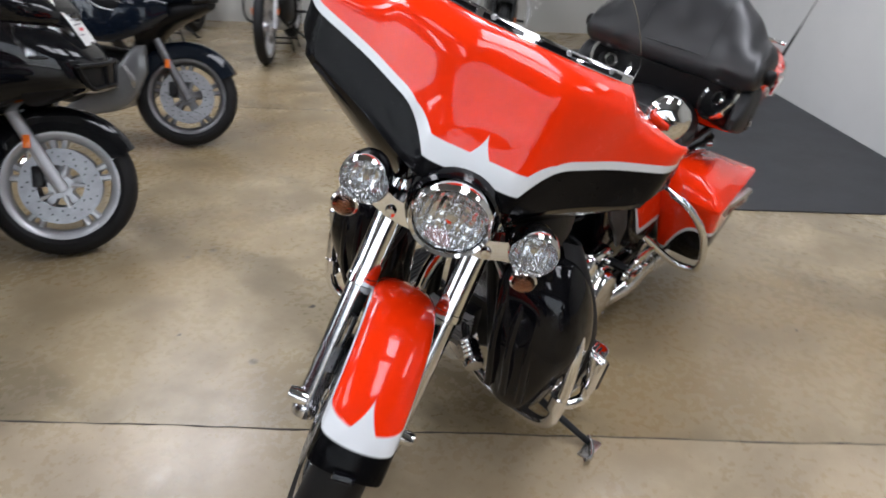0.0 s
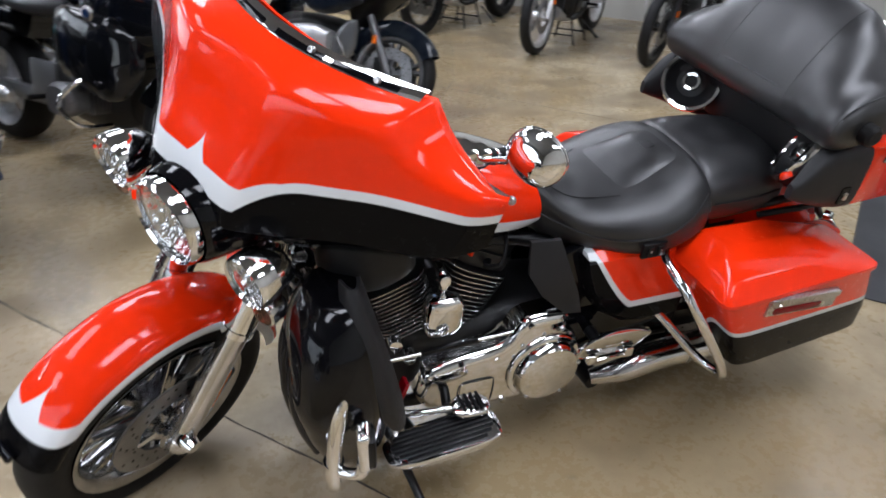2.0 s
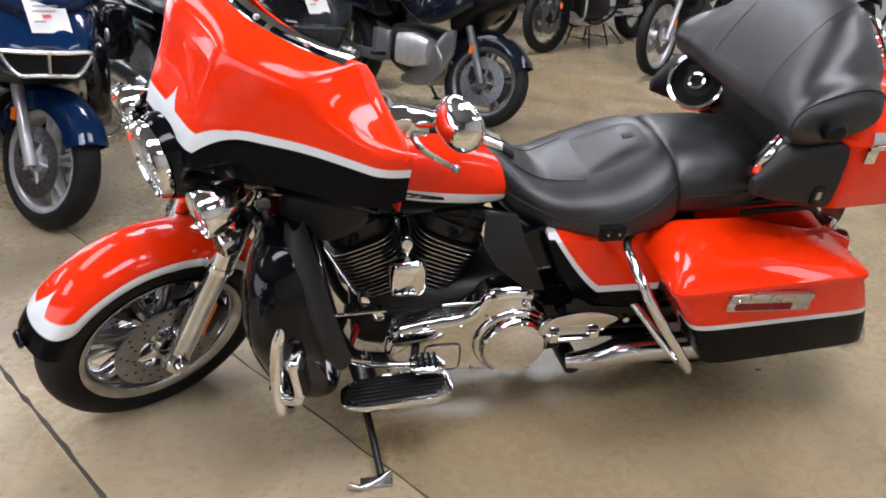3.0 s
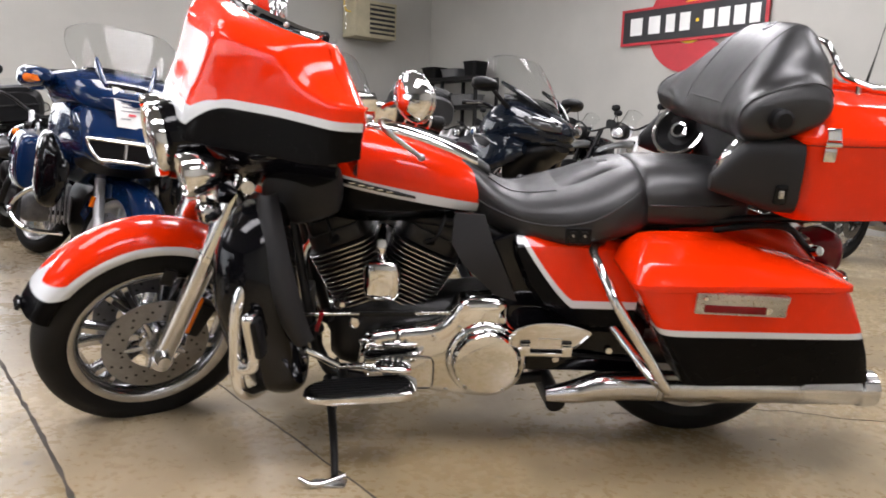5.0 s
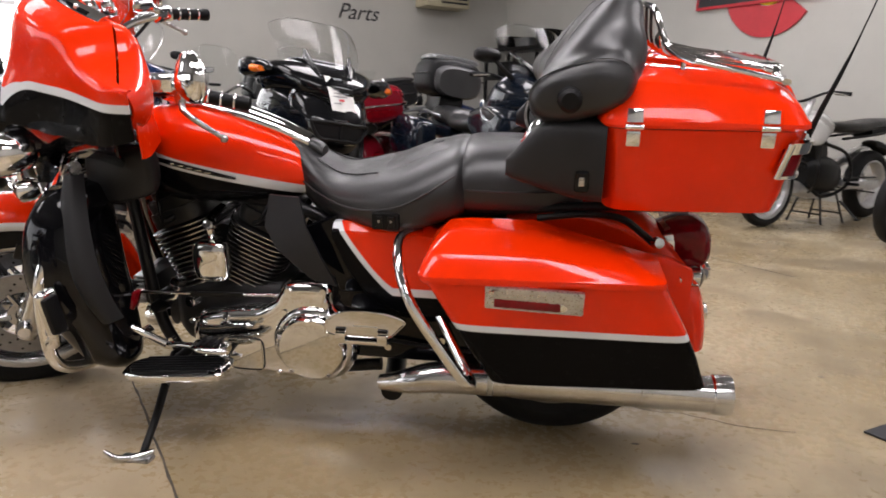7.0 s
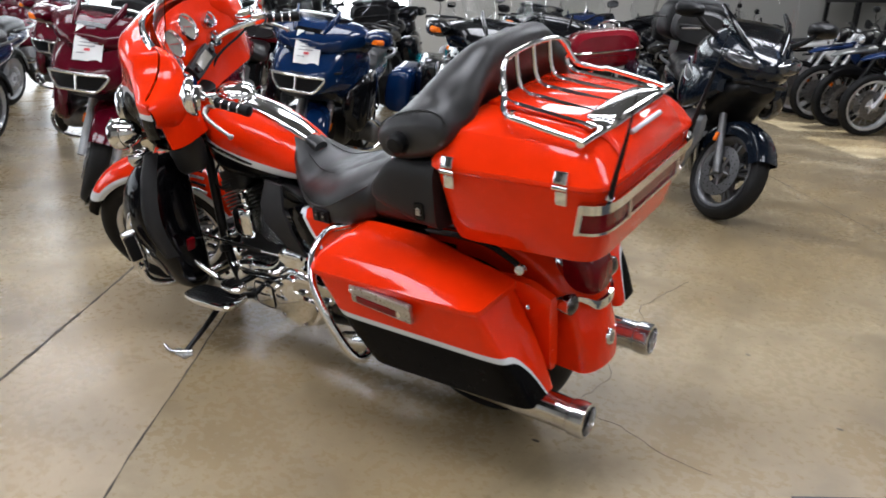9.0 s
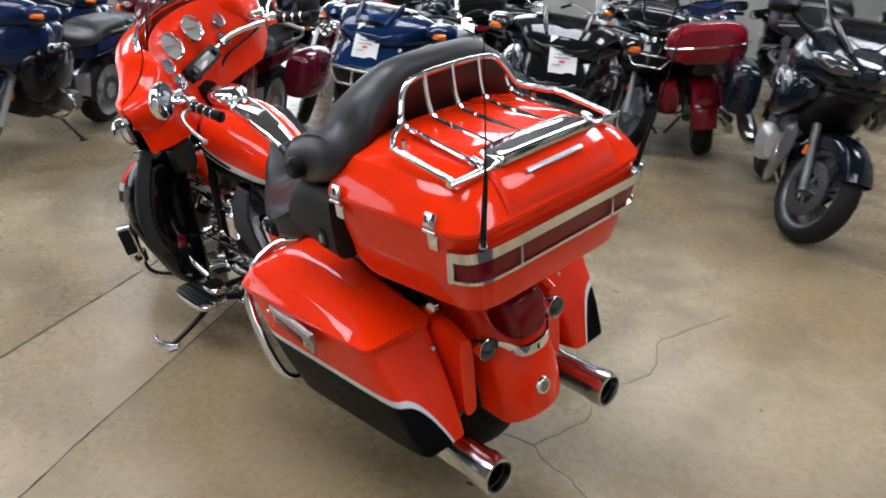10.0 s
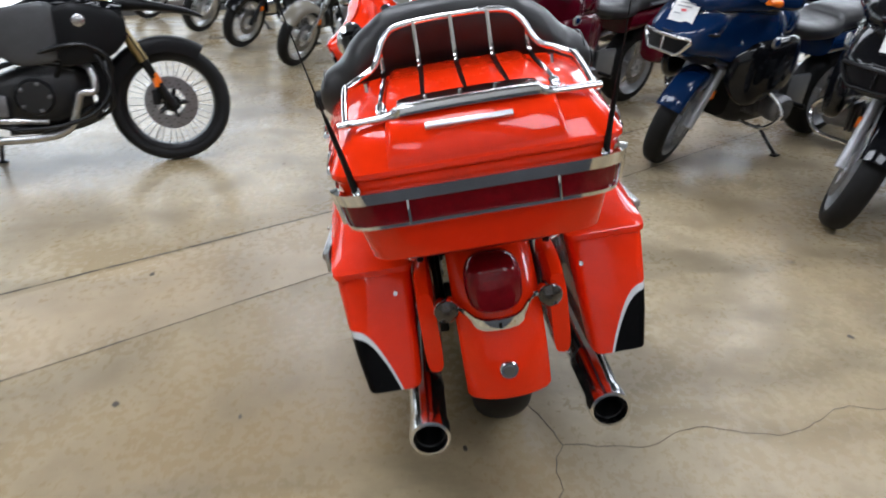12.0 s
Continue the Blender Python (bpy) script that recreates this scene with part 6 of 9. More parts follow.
# primary cover, derby cover, linkage (left side)
DERBY = Vector((0.652, 0, 0.308))
OUTLINE = spline([(1.008, 0, 0.325), (0.985, 0, 0.370), (0.90, 0, 0.390), (0.81, 0, 0.402), (0.765, 0, 0.430), (0.742, 0, 0.466), (0.712, 0, 0.484), (0.62, 0, 0.486), (0.594, 0, 0.468), (0.592, 0, 0.425), (0.556, 0, 0.385), (0.536, 0, 0.335), (0.534, 0, 0.285), (0.552, 0, 0.232), (0.59, 0, 0.198), (0.648, 0, 0.183), (0.73, 0, 0.188), (0.82, 0, 0.197), (0.91, 0, 0.204), (0.975, 0, 0.225), (1.010, 0, 0.272), (1.008, 0, 0.325)], 4)[:-1]
_n = len(OUTLINE)
_nrm = []
for i in range(_n):
    d = Vector(OUTLINE[(i + 1) % _n]) - Vector(OUTLINE[i - 1])
    _nrm.append(Vector((d.z, 0, -d.x)).normalized())
_in = 1.0 if sum(_nrm[i].dot(Vector((0.75, 0, 0.30)) - Vector(OUTLINE[i])) for i in range(_n)) > 0 else -1.0
bm = loft(B(), [[Vector(OUTLINE[i]) + _nrm[i] * _in * k + Vector((0, y, 0)) for i in range(_n)] for y, k in ((0.13, 0.0), (0.176, 0.0), (0.188, 0.003), (0.197, 0.009), (0.202, 0.018), (0.204, 0.026))])
prim = part("primary_cover", bm, CHROME, bike, "chrome primary drive cover", None, 50)
part("derby_cover", lathe(B(), [(0.0, 0.030), (0.06, 0.029), (0.087, 0.025), (0.095, 0.016), (0.098, 0.002), (0.106, 0.0), (0.113, -0.008), (0.117, -0.03), (0, -0.03)], DERBY + Vector((0, 0.215, 0)), (0, 1, 0), 48), CHROME, prim, "round chrome derby cover")
for k in range(5):
    a = 2 * math.pi * (k + 0.3) / 5
    p = DERBY + Vector((0.09 * math.cos(a), 0.236, 0.09 * math.sin(a)))
    part("derby_screw", cyl(B(), p, p + Vector((0, 0.006, 0)), 0.005, seg=8), STEEL, prim)
for x, z in ((1.07, 0.29), (1.0, 0.355), (0.90, 0.356), (0.80, 0.37), (0.73, 0.40), (0.9, 0.218), (1.0, 0.218), (0.76, 0.205), (0.58, 0.39)):
    part("cover_screw", cyl(B(), (x, 0.19, z), (x, 0.209, z), 0.0075, seg=8), CHROME, prim)
part("inspection_plate", box(B(), (0.850, 0.2035, 0.263), (0.094, 0.008, 0.090), 0.003), CHROME, prim)
part("inspection_groove", tube(B(), [(0.850 + 0.052 * spow(math.cos(k * math.pi / 12), 0.4), 0.2045, 0.263 + 0.050 * spow(math.sin(k * math.pi / 12), 0.4)) for k in range(24)], 0.0022, 6, 1, True), BLACKMETAL, prim, "dark joint round the plate")
for x, z in ((0.618, 0.468), (0.715, 0.464), (0.612, 0.43), (0.90, 0.375), (0.97, 0.35), (0.92, 0.218)):
    part("case_bolt", cyl(B(), (x, 0.19, z), (x, 0.211, z), 0.009, seg=10), CHROME, prim)
link = part("shift_rod", cyl(B(), (1.22, 0.18, 0.418), (0.72, 0.18, 0.438), 0.005), CHROME, bike, "chrome shift linkage rod")
part("shift_link_plate", box(B(), (0.93, 0.18, 0.428), (0.16, 0.010, 0.014), 0.004, Matrix.Rotation(0.04, 4, "Y")), BLACKMETAL, link)
part("shift_lever", tube(B(), [(1.06, 0.25, 0.30), (1.12, 0.27, 0.345), (1.20, 0.28, 0.385), (1.235, 0.30, 0.395)], [0.012, 0.010, 0.009, 0.009], 10), CHROME, bike, "chrome shift lever")
part("shift_toe_peg", cyl(B(), (1.235, 0.285, 0.395), (1.235, 0.345, 0.395), 0.013), CHROME, bike)
for k, (x, z) in enumerate(((1.10, 0.40), (1.06, 0.44), (1.13, 0.36), (1.02, 0.385))):
    part("engine_fitting", lathe(B(), [(0, 0.03), (0.016, 0.028), (0.02, 0.0), (0, 0)], (x, 0.13, z), (0.2, 1, 0.1), 14), CHROME if k % 2 else BLACKMETAL, bike)
part("oil_filter", lathe(B(), [(0, 0.09), (0.034, 0.086), (0.038, 0.07), (0.038, 0.0), (0, 0)], (1.14, 0.03, 0.29), (1, 0, -0.15), 24), CHROME, bike, "chrome oil filter")
part("voltage_regulator", box(B(), (1.19, 0.0, 0.38), (0.05, 0.14, 0.10), 0.008), BLACKMETAL, bike)
for k in range(8):
    part("cooler_fin", box(B(), (1.225, 0.0, 0.335 + 0.012 * k), (0.028, 0.15, 0.004), 0.001), ALLOY, bike)


# footboards
def board(parent_name, label, c, length, width, turn, tilt_m, s, rib=BLACKPLASTIC):
    m = Matrix.Translation(c) @ tilt_m @ Matrix.Rotation(turn, 4, "Z")
    bm = B()
    rings = []
    for z, g in ((-0.014, 0.94), (-0.006, 1.0), (0.004, 1.0), (0.008, 0.96)):
        ring = []
        for i in range(36):
            a = 2 * math.pi * i / 36
            x, y = spow(math.cos(a), 0.5) * length / 2 * g, spow(math.sin(a), 0.55) * width / 2 * g * (1 - 0.12 * math.cos(a))
            ring.append((x, y, z))
        rings.append(ring)
    loft(bm, rings)
    ob = part(parent_name, bm, CHROME, bike, label, m)
    n = 7
    for k in range(n):
        y = (k - (n - 1) / 2) * width * 0.115
        half = length * 0.44 * math.sqrt(max(0.1, 1 - (y / (width * 0.56)) ** 2))
        part("tread_strip", box(B(), (0, y, 0.011), (half * 2, width * 0.06, 0.008), 0.002), rib, ob)
    return ob


for s in (1, -1):
    fb = board("footboard", "chrome rider footboard with black rubber ribs", (0.992, 0.325 * s, 0.272), 0.30, 0.115, 0.0, Matrix.Rotation(0.10, 4, "Y"), s)
    part("board_bracket", tube(B(), [(1.06, 0.13 * s, 0.22), (1.05, 0.24 * s, 0.24), (1.04, 0.30 * s, 0.262)], 0.014), BLACKMETAL, bike)
    part("board_bracket", tube(B(), [(0.92, 0.13 * s, 0.21), (0.93, 0.24 * s, 0.25), (0.93, 0.30 * s, 0.268)], 0.014), BLACKMETAL, bike)
    bm = B()
    rim = [Vector((p.x, 0, p.z)) for p in spline([(0.108, 0, -0.024), (0.103, 0, 0.012), (0.069, 0, 0.040), (0.020, 0, 0.0505), (-0.043, 0, 0.047), (-0.095, 0, 0.034), (-0.112, 0, 0.022), (-0.100, 0, 0.004), (-0.066, 0, -0.029), (-0.02, 0, -0.032), (0.078, 0, -0.032)], 4) for p in (Vector(p),)]
    loft(bm, [[(0.492 + p.x * g, (0.262 + o + 0.006 * p.z / 0.05) * s, 0.405 + p.z * g) for p in rim[::s]] for o, g in ((-0.004, 0.90), (0.0, 0.97), (0.007, 1.0), (0.012, 0.99), (0.013, 0.955), (0.0105, 0.925), (0.0105, 0.4))])
    pf = part("passenger_footboard", bm, CHROME, bike, "folded dished chrome passenger footboard", None, 32)
    for x in (0.555, 0.443):
        part("hinge_knuckle", box(B(), (x, 0.274 * s, 0.374), (0.027, 0.020, 0.030), 0.004), CHROME, pf)
        part("hinge_slot", box(B(), (x, 0.2735 * s, 0.396), (0.026, 0.004, 0.006), 0.001), BLACKMETAL, pf)
    part("hinge_bar", box(B(), (0.499, 0.272 * s, 0.363), (0.135, 0.018, 0.010), 0.003), CHROME, pf)
    for k in range(3):
        part("pressed_line", box(B(), (0.488, 0.2732 * s, 0.408 + 0.0085 * k), (0.062, 0.002, 0.0022), 0.0005), STEEL, pf)
    part("hinge_block", box(B(), (0.50, 0.255 * s, 0.358), (0.10, 0.02, 0.022), 0.006), BLACKMETAL, bike)
    part("peg_mount", cyl(B(), (0.50, 0.15 * s, 0.37), (0.50, 0.25 * s, 0.37), 0.016), BLACKMETAL, bike)
# heel shifter pad
part("shift_pad", body(B(), [(0.86, 0.29, 0.318, 0.02, 0.012, 0.008, 2.4), (0.88, 0.29, 0.322, 0.034, 0.014, 0.008, 2.6), (0.93, 0.29, 0.325, 0.036, 0.014, 0.008, 2.6), (0.955, 0.29, 0.325, 0.022, 0.012, 0.008, 2.4)], 4, 20), CHROME, bike, "ribbed chrome heel shift pad")
for k in range(4):
    part("pad_rib", box(B(), (0.885 + 0.016 * k, 0.29, 0.340), (0.008, 0.055, 0.004), 0.001), BLACKPLASTIC, bike)
part("heel_lever", tube(B(), [(1.06, 0.25, 0.30), (1.0, 0.27, 0.312), (0.90, 0.285, 0.318)], 0.009), CHROME, bike)

# lower fairings, air deflectors, engine guard, highway pegs
for s in (1, -1):
    bm = body(B(), [(0.752, 1.250, 0.24 * s, 0.03, 0.03, 0.03, 2.4), (0.740, 1.252, 0.25 * s, 0.06, 0.08, 0.08, 2.6), (0.66, 1.262, 0.272 * s, 0.088, 0.118, 0.112, 2.8), (0.54, 1.258, 0.290 * s, 0.100, 0.126, 0.118, 3.0), (0.44, 1.242, 0.286 * s, 0.098, 0.108, 0.104, 3.0), (0.34, 1.225, 0.272 * s, 0.088, 0.086, 0.086, 2.8), (0.268, 1.212, 0.258 * s, 0.070, 0.066, 0.066, 2.6), (0.236, 1.208, 0.250 * s, 0.045, 0.04, 0.04, 2.4)], 6, 36, axis="z")
    lf = part("lower_fairing", bm, BLACKPAINT, bike, "gloss black vented lower fairing", None, 50)
    def blade(a, b, s=s):
        z = 0.785 - 0.36 * a
        x = 1.225 - 0.030 * a - 0.060 * a * a + (b - 0.5) * (0.030 + 0.16 * a - 0.15 * a * a)
        return (x, (0.31 + 0.09 * math.sin(a * 2.2) - 0.035 * (2 * b - 1) ** 2) * s, z)
    part("fairing_inner_panel", shell(B(), blade, 14, 8, 0.008 * s), MATTPLASTIC, lf, "matt dark grey wind blade", None, 50)
    part("reflector", box(B(), (1.10, 0.30 * s, 0.455), (0.012, 0.03, 0.05), 0.003, Matrix.Rotation(-0.3, 4, "Y")), REDLENS, lf, "red side reflector")
    for y, lean in ((0.215, 0.0), (0.265, 0.006), (0.315, 0.0)):
        part("vent_rib", tube(B(), [(1.322 + lean, y * s, 0.675), (1.346 + lean, y * s, 0.60), (1.348 + lean, y * s, 0.50), (1.330 + lean, y * s, 0.41), (1.298 + lean, (y - 0.01) * s, 0.32)], 0.013, 10), BLACKPAINT, lf)
    # mid-frame deflector
    bm = B()
    loft(bm, [[(0.755, 0.175 * s, 0.725), (0.675, 0.18 * s, 0.722), (0.675, 0.19 * s, 0.722), (0.755, 0.185 * s, 0.725)], [(0.762, 0.205 * s, 0.65), (0.65, 0.21 * s, 0.65), (0.65, 0.22 * s, 0.65), (0.762, 0.215 * s, 0.65)], [(0.728, 0.225 * s, 0.595), (0.615, 0.215 * s, 0.575), (0.615, 0.225 * s, 0.575), (0.728, 0.235 * s, 0.595)], [(0.640, 0.215 * s, 0.510), (0.578, 0.2 * s, 0.488), (0.578, 0.21 * s, 0.488), (0.640, 0.225 * s, 0.510)]])
    part("air_deflector", bm, MATTPLASTIC, bike, "matt black mid-frame air deflector")
    part("upper_deflector", body(B(), [(1.262, 0.165 * s, 0.764, 0.014, 0.020, 0.020, 2.4), (1.235, 0.190 * s, 0.772, 0.024, 0.045, 0.042, 2.8), (1.17, 0.208 * s, 0.770, 0.028, 0.066, 0.078, 3.2), (1.10, 0.206 * s, 0.778, 0.026, 0.070, 0.072, 3.4), (1.062, 0.196 * s, 0.784, 0.020, 0.058, 0.062, 3.0), (1.050, 0.188 * s, 0.784, 0.008, 0.030, 0.030, 2.4)], 5, 24), MATTPLASTIC, bike, "matt black deflector beside the tank")
    eg = part("engine_guard", tube(B(), [(1.20, 0.09 * s, 0.255), (1.235, 0.20 * s, 0.245), (1.265, 0.33 * s, 0.262), (1.285, 0.395 * s, 0.30), (1.29, 0.412 * s, 0.38), (1.285, 0.412 * s, 0.50), (1.27, 0.398 * s, 0.575), (1.245, 0.35 * s, 0.64), (1.22, 0.24 * s, 0.71), (1.22, 0.06 * s, 0.76)], 0.0165, 14), CHROME, bike, "chrome engine guard bar")
    p = Vector((1.235, 0.445 * s, 0.475))
    pg = part("highway_peg", box(B(), p, (0.028, 0.055, 0.125), 0.012, pose(0, 0, 0, -6 * s, 4, -14 * s), 3), CHROME, bike, "chrome highway peg with rubber pad")
    part("peg_pad", box(B(), p + Vector((-0.012, 0.010 * s, 0)), (0.022, 0.042, 0.10), 0.010, pose(0, 0, 0, -6 * s, 4, -14 * s), 2), BLACKPLASTIC, pg)
    part("peg_arm", tube(B(), [(1.288, 0.405 * s, 0.375), (1.265, 0.43 * s, 0.378), (1.24, 0.448 * s, 0.395), (1.236, 0.448 * s, 0.43)], 0.014), CHROME, pg)
    part("guard_clamp", cyl(B(), (1.288, 0.404 * s, 0.355), (1.288, 0.406 * s, 0.40), 0.023), CHROME, eg)

# clamps, hoses and wiring in front of the engine
_reg = part("regulator", lathe(B(), [(0, 0.09), (0.026, 0.088), (0.031, 0.08)] + [(0.031 - 0.007 * (k % 2), 0.074 - 0.007 * k) for k in range(10)] + [(0.02, 0.0), (0, 0)], (1.26, 0.09, 0.375), (0.55, 0.78, -0.3), 24), CHROME, bike, "ribbed chrome regulator")
part("regulator_bracket", tube(B(), [(1.26, 0.09, 0.375), (1.23, 0.06, 0.40), (1.19, 0.05, 0.42)], 0.012, 10), BLACKMETAL, _reg)
for s in (1, -1):
    for x, y, z, q, w in ((1.31, 0.12, 0.765, 0.020, 0.05), (1.285, 0.15, 0.715, 0.016, 0.06), (1.335, 0.10, 0.71, 0.018, 0.04), (1.27, 0.16, 0.665, 0.013, 0.07)):
        part("chrome_clamp", cyl(B(), (x, y * s, z), (x - 0.01, (y + w) * s, z + 0.006), q, q * 0.9, 14), CHROME, bike)
    for k in range(4):
        part("hose", tube(B(), [(1.36 - 0.02 * k, 0.10 * s, 0.80 - 0.02 * k), (1.32, (0.16 + 0.01 * k) * s, 0.74 - 0.03 * k), (1.26, 0.17 * s, 0.69 - 0.025 * k), (1.20, 0.12 * s, 0.66 - 0.03 * k)], 0.0055, 8), (BLACKPLASTIC, STEEL)[k % 2], bike)

# side stand
stand = part("side_stand", tube(B(), [(1.10, 0.14, 0.205), (1.085, 0.22, 0.185), (1.062, 0.34, 0.135), (1.045, 0.455, 0.092)], [0.016, 0.013, 0.011, 0.010], 12), BLACKMETAL, bike, "black and chrome side stand swung out")
part("stand_foot", tube(B(), [(1.022, 0.445, 0.090), (1.06, 0.474, 0.0885), (1.10, 0.49, 0.0935), (1.132, 0.487, 0.108)], [0.007, 0.0095, 0.008, 0.006], 12), PIPE, stand, "chrome stand foot")
part("foot_pad", box(B(), (1.058, 0.470, 0.0830), (0.085, 0.038, 0.007), 0.002, Matrix.Rotation(radians(LEAN_DEG), 4, "X")), STEEL, stand)
part("stand_spring", cyl(B(), (1.08, 0.16, 0.215), (1.07, 0.26, 0.178), 0.009), STEEL, stand)


# ---- the other motorcycles: rear axle over the origin, x forward ----
def arc_fender(ax, r, half, a0, a1, deep=0.05):
    def point(a, b):
        ang = radians(a0 + (a1 - a0) * a)
        w = (b - 0.5) * 2
        t = abs(w)
        k = min(1.0, t / 0.65) * math.pi / 2
        drop = 0.03 * (1 - math.cos(k)) + max(0.0, t - 0.65) / 0.35 * deep
        return (ax[0] + (r - drop) * math.cos(ang), math.copysign(half * math.sin(k), w), ax[1] + (r - drop) * math.sin(ang))
    return shell(B(), point, 18, 12, 0.004)


def legs(ob, axle, rake_deg, low, high, gap, r, lower, upper):
    d = Vector((-math.sin(radians(rake_deg)), 0, math.cos(radians(rake_deg))))
    for s in (1, -1):
        p = Vector((axle[0], gap * s, axle[1])) - d * 0.02
        lg = part("fork_leg", cyl(B(), p, p + d * low, r, r, 14), lower, ob)
        part("fork_tube", cyl(B(), p + d * low * 0.95, p + d * high, r * 0.8, r * 0.8, 14), upper, lg)
        part("caliper", box(B(), p + Vector((-0.09, -0.03 * s, 0.06)), (0.05, 0.04, 0.09), 0.01), BLACKMETAL, ob)
        part("reflector", box(B(), p + d * low * 0.55 + Vector((-0.01, 0.030 * s, 0)), (0.028, 0.014, 0.055), 0.003), AMBER, lg, "amber reflector")
    return d


def bars(ob, c, half, rise, back, grip=BLACKPLASTIC, mirrors=True, guards=False, metal=BLACKMETAL):
    c = Vector(c)
    part("handlebar", tube(B(), [c + Vector((back, -half, rise * 0.8)), c + Vector((back * 0.4, -half * 0.6, rise)), c + Vector((0, -0.05, 0)), c + Vector((0, 0.05, 0)), c + Vector((back * 0.4, half * 0.6, rise)), c + Vector((back, half, rise * 0.8))], 0.012, 8, 5), metal, ob)
    for s in (1, -1):
        e = c + Vector((back, half * s, rise * 0.8))
        q = c + Vector((back * 0.55, half * 0.72 * s, rise * 0.95))
        part("grip", cyl(B(), q, e, 0.018, 0.018, 12), grip, ob)
        part("lever", tube(B(), [q + Vector((0.05, 0, 0)), e + Vector((0.06, 0, -0.01))], 0.006, 6, 2), STEEL, ob)
        if mirrors:
            m = q + Vector((0.02, 0.03 * s, 0.17))
            part("mirror_stem", tube(B(), [q, q + Vector((0.03, 0.0, 0.09)), m], 0.005, 6, 4), BLACKMETAL, ob)
            mr = part("mirror", body(B(), [(m.x - 0.012, m.y, m.z, 0.055, 0.032, 0.032, 2.6), (m.x + 0.005, m.y, m.z, 0.06, 0.036, 0.036, 2.6), (m.x + 0.025, m.y, m.z, 0.03, 0.02, 0.02, 2.2)], 3, 16), BLACKPLASTIC, ob)
            part("glass", body(B(), [(m.x - 0.016, m.y, m.z, 0.05, 0.028, 0.028, 2.6), (m.x - 0.013, m.y, m.z, 0.05, 0.028, 0.028, 2.6)], 2, 16), MIRROR, mr)
        if guards:
            part("hand_guard", body(B(), [(e.x + 0.10, e.y - 0.10 * s, e.z, 0.03, 0.04, 0.04, 2.4), (e.x + 0.09, e.y - 0.02 * s, e.z, 0.05, 0.055, 0.05, 2.6), (e.x + 0.03, e.y + 0.02 * s, e.z, 0.015, 0.03, 0.03, 2.4)], 3, 16), BLACKPLASTIC, ob)


def stand_leg(ob, x):
    part("side_stand", tube(B(), [(x, 0.12, 0.2), (x - 0.02, 0.2, 0.12), (x - 0.04, 0.275, 0.045)], 0.012, 8, 4), BLACKMETAL, ob)
    part("stand_foot", box(B(), (x - 0.04, 0.28, 0.042), (0.06, 0.04, 0.012), 0.003, pose(0, 0, 0, 8)), BLACKMETAL, ob)


HEADBACK = plain("lamp_reflector", (0.80, 0.81, 0.83), 0.3, 0.9, vary=0.35, scale=14, grain=0.15, grain_scale=30)


def steer_left(ob, wb, rake_deg, deg):
    """Turns all that is built so far (the front end) about the steering axis."""
    ax = Vector((-math.sin(radians(rake_deg)), 0, math.cos(radians(rake_deg))))
    p = Vector((wb - 0.06, 0, 0.30))
    m = Matrix.Translation(p) @ Matrix.Rotation(radians(deg), 4, ax) @ Matrix.Translation(-p)
    for o in ob.children:
        o.matrix_basis = m @ o.matrix_basis


DARKALLOY = plain("dark_cast_alloy", (0.16, 0.16, 0.165), 0.4, 0.7, vary=0.25, scale=14, grain=0.08)


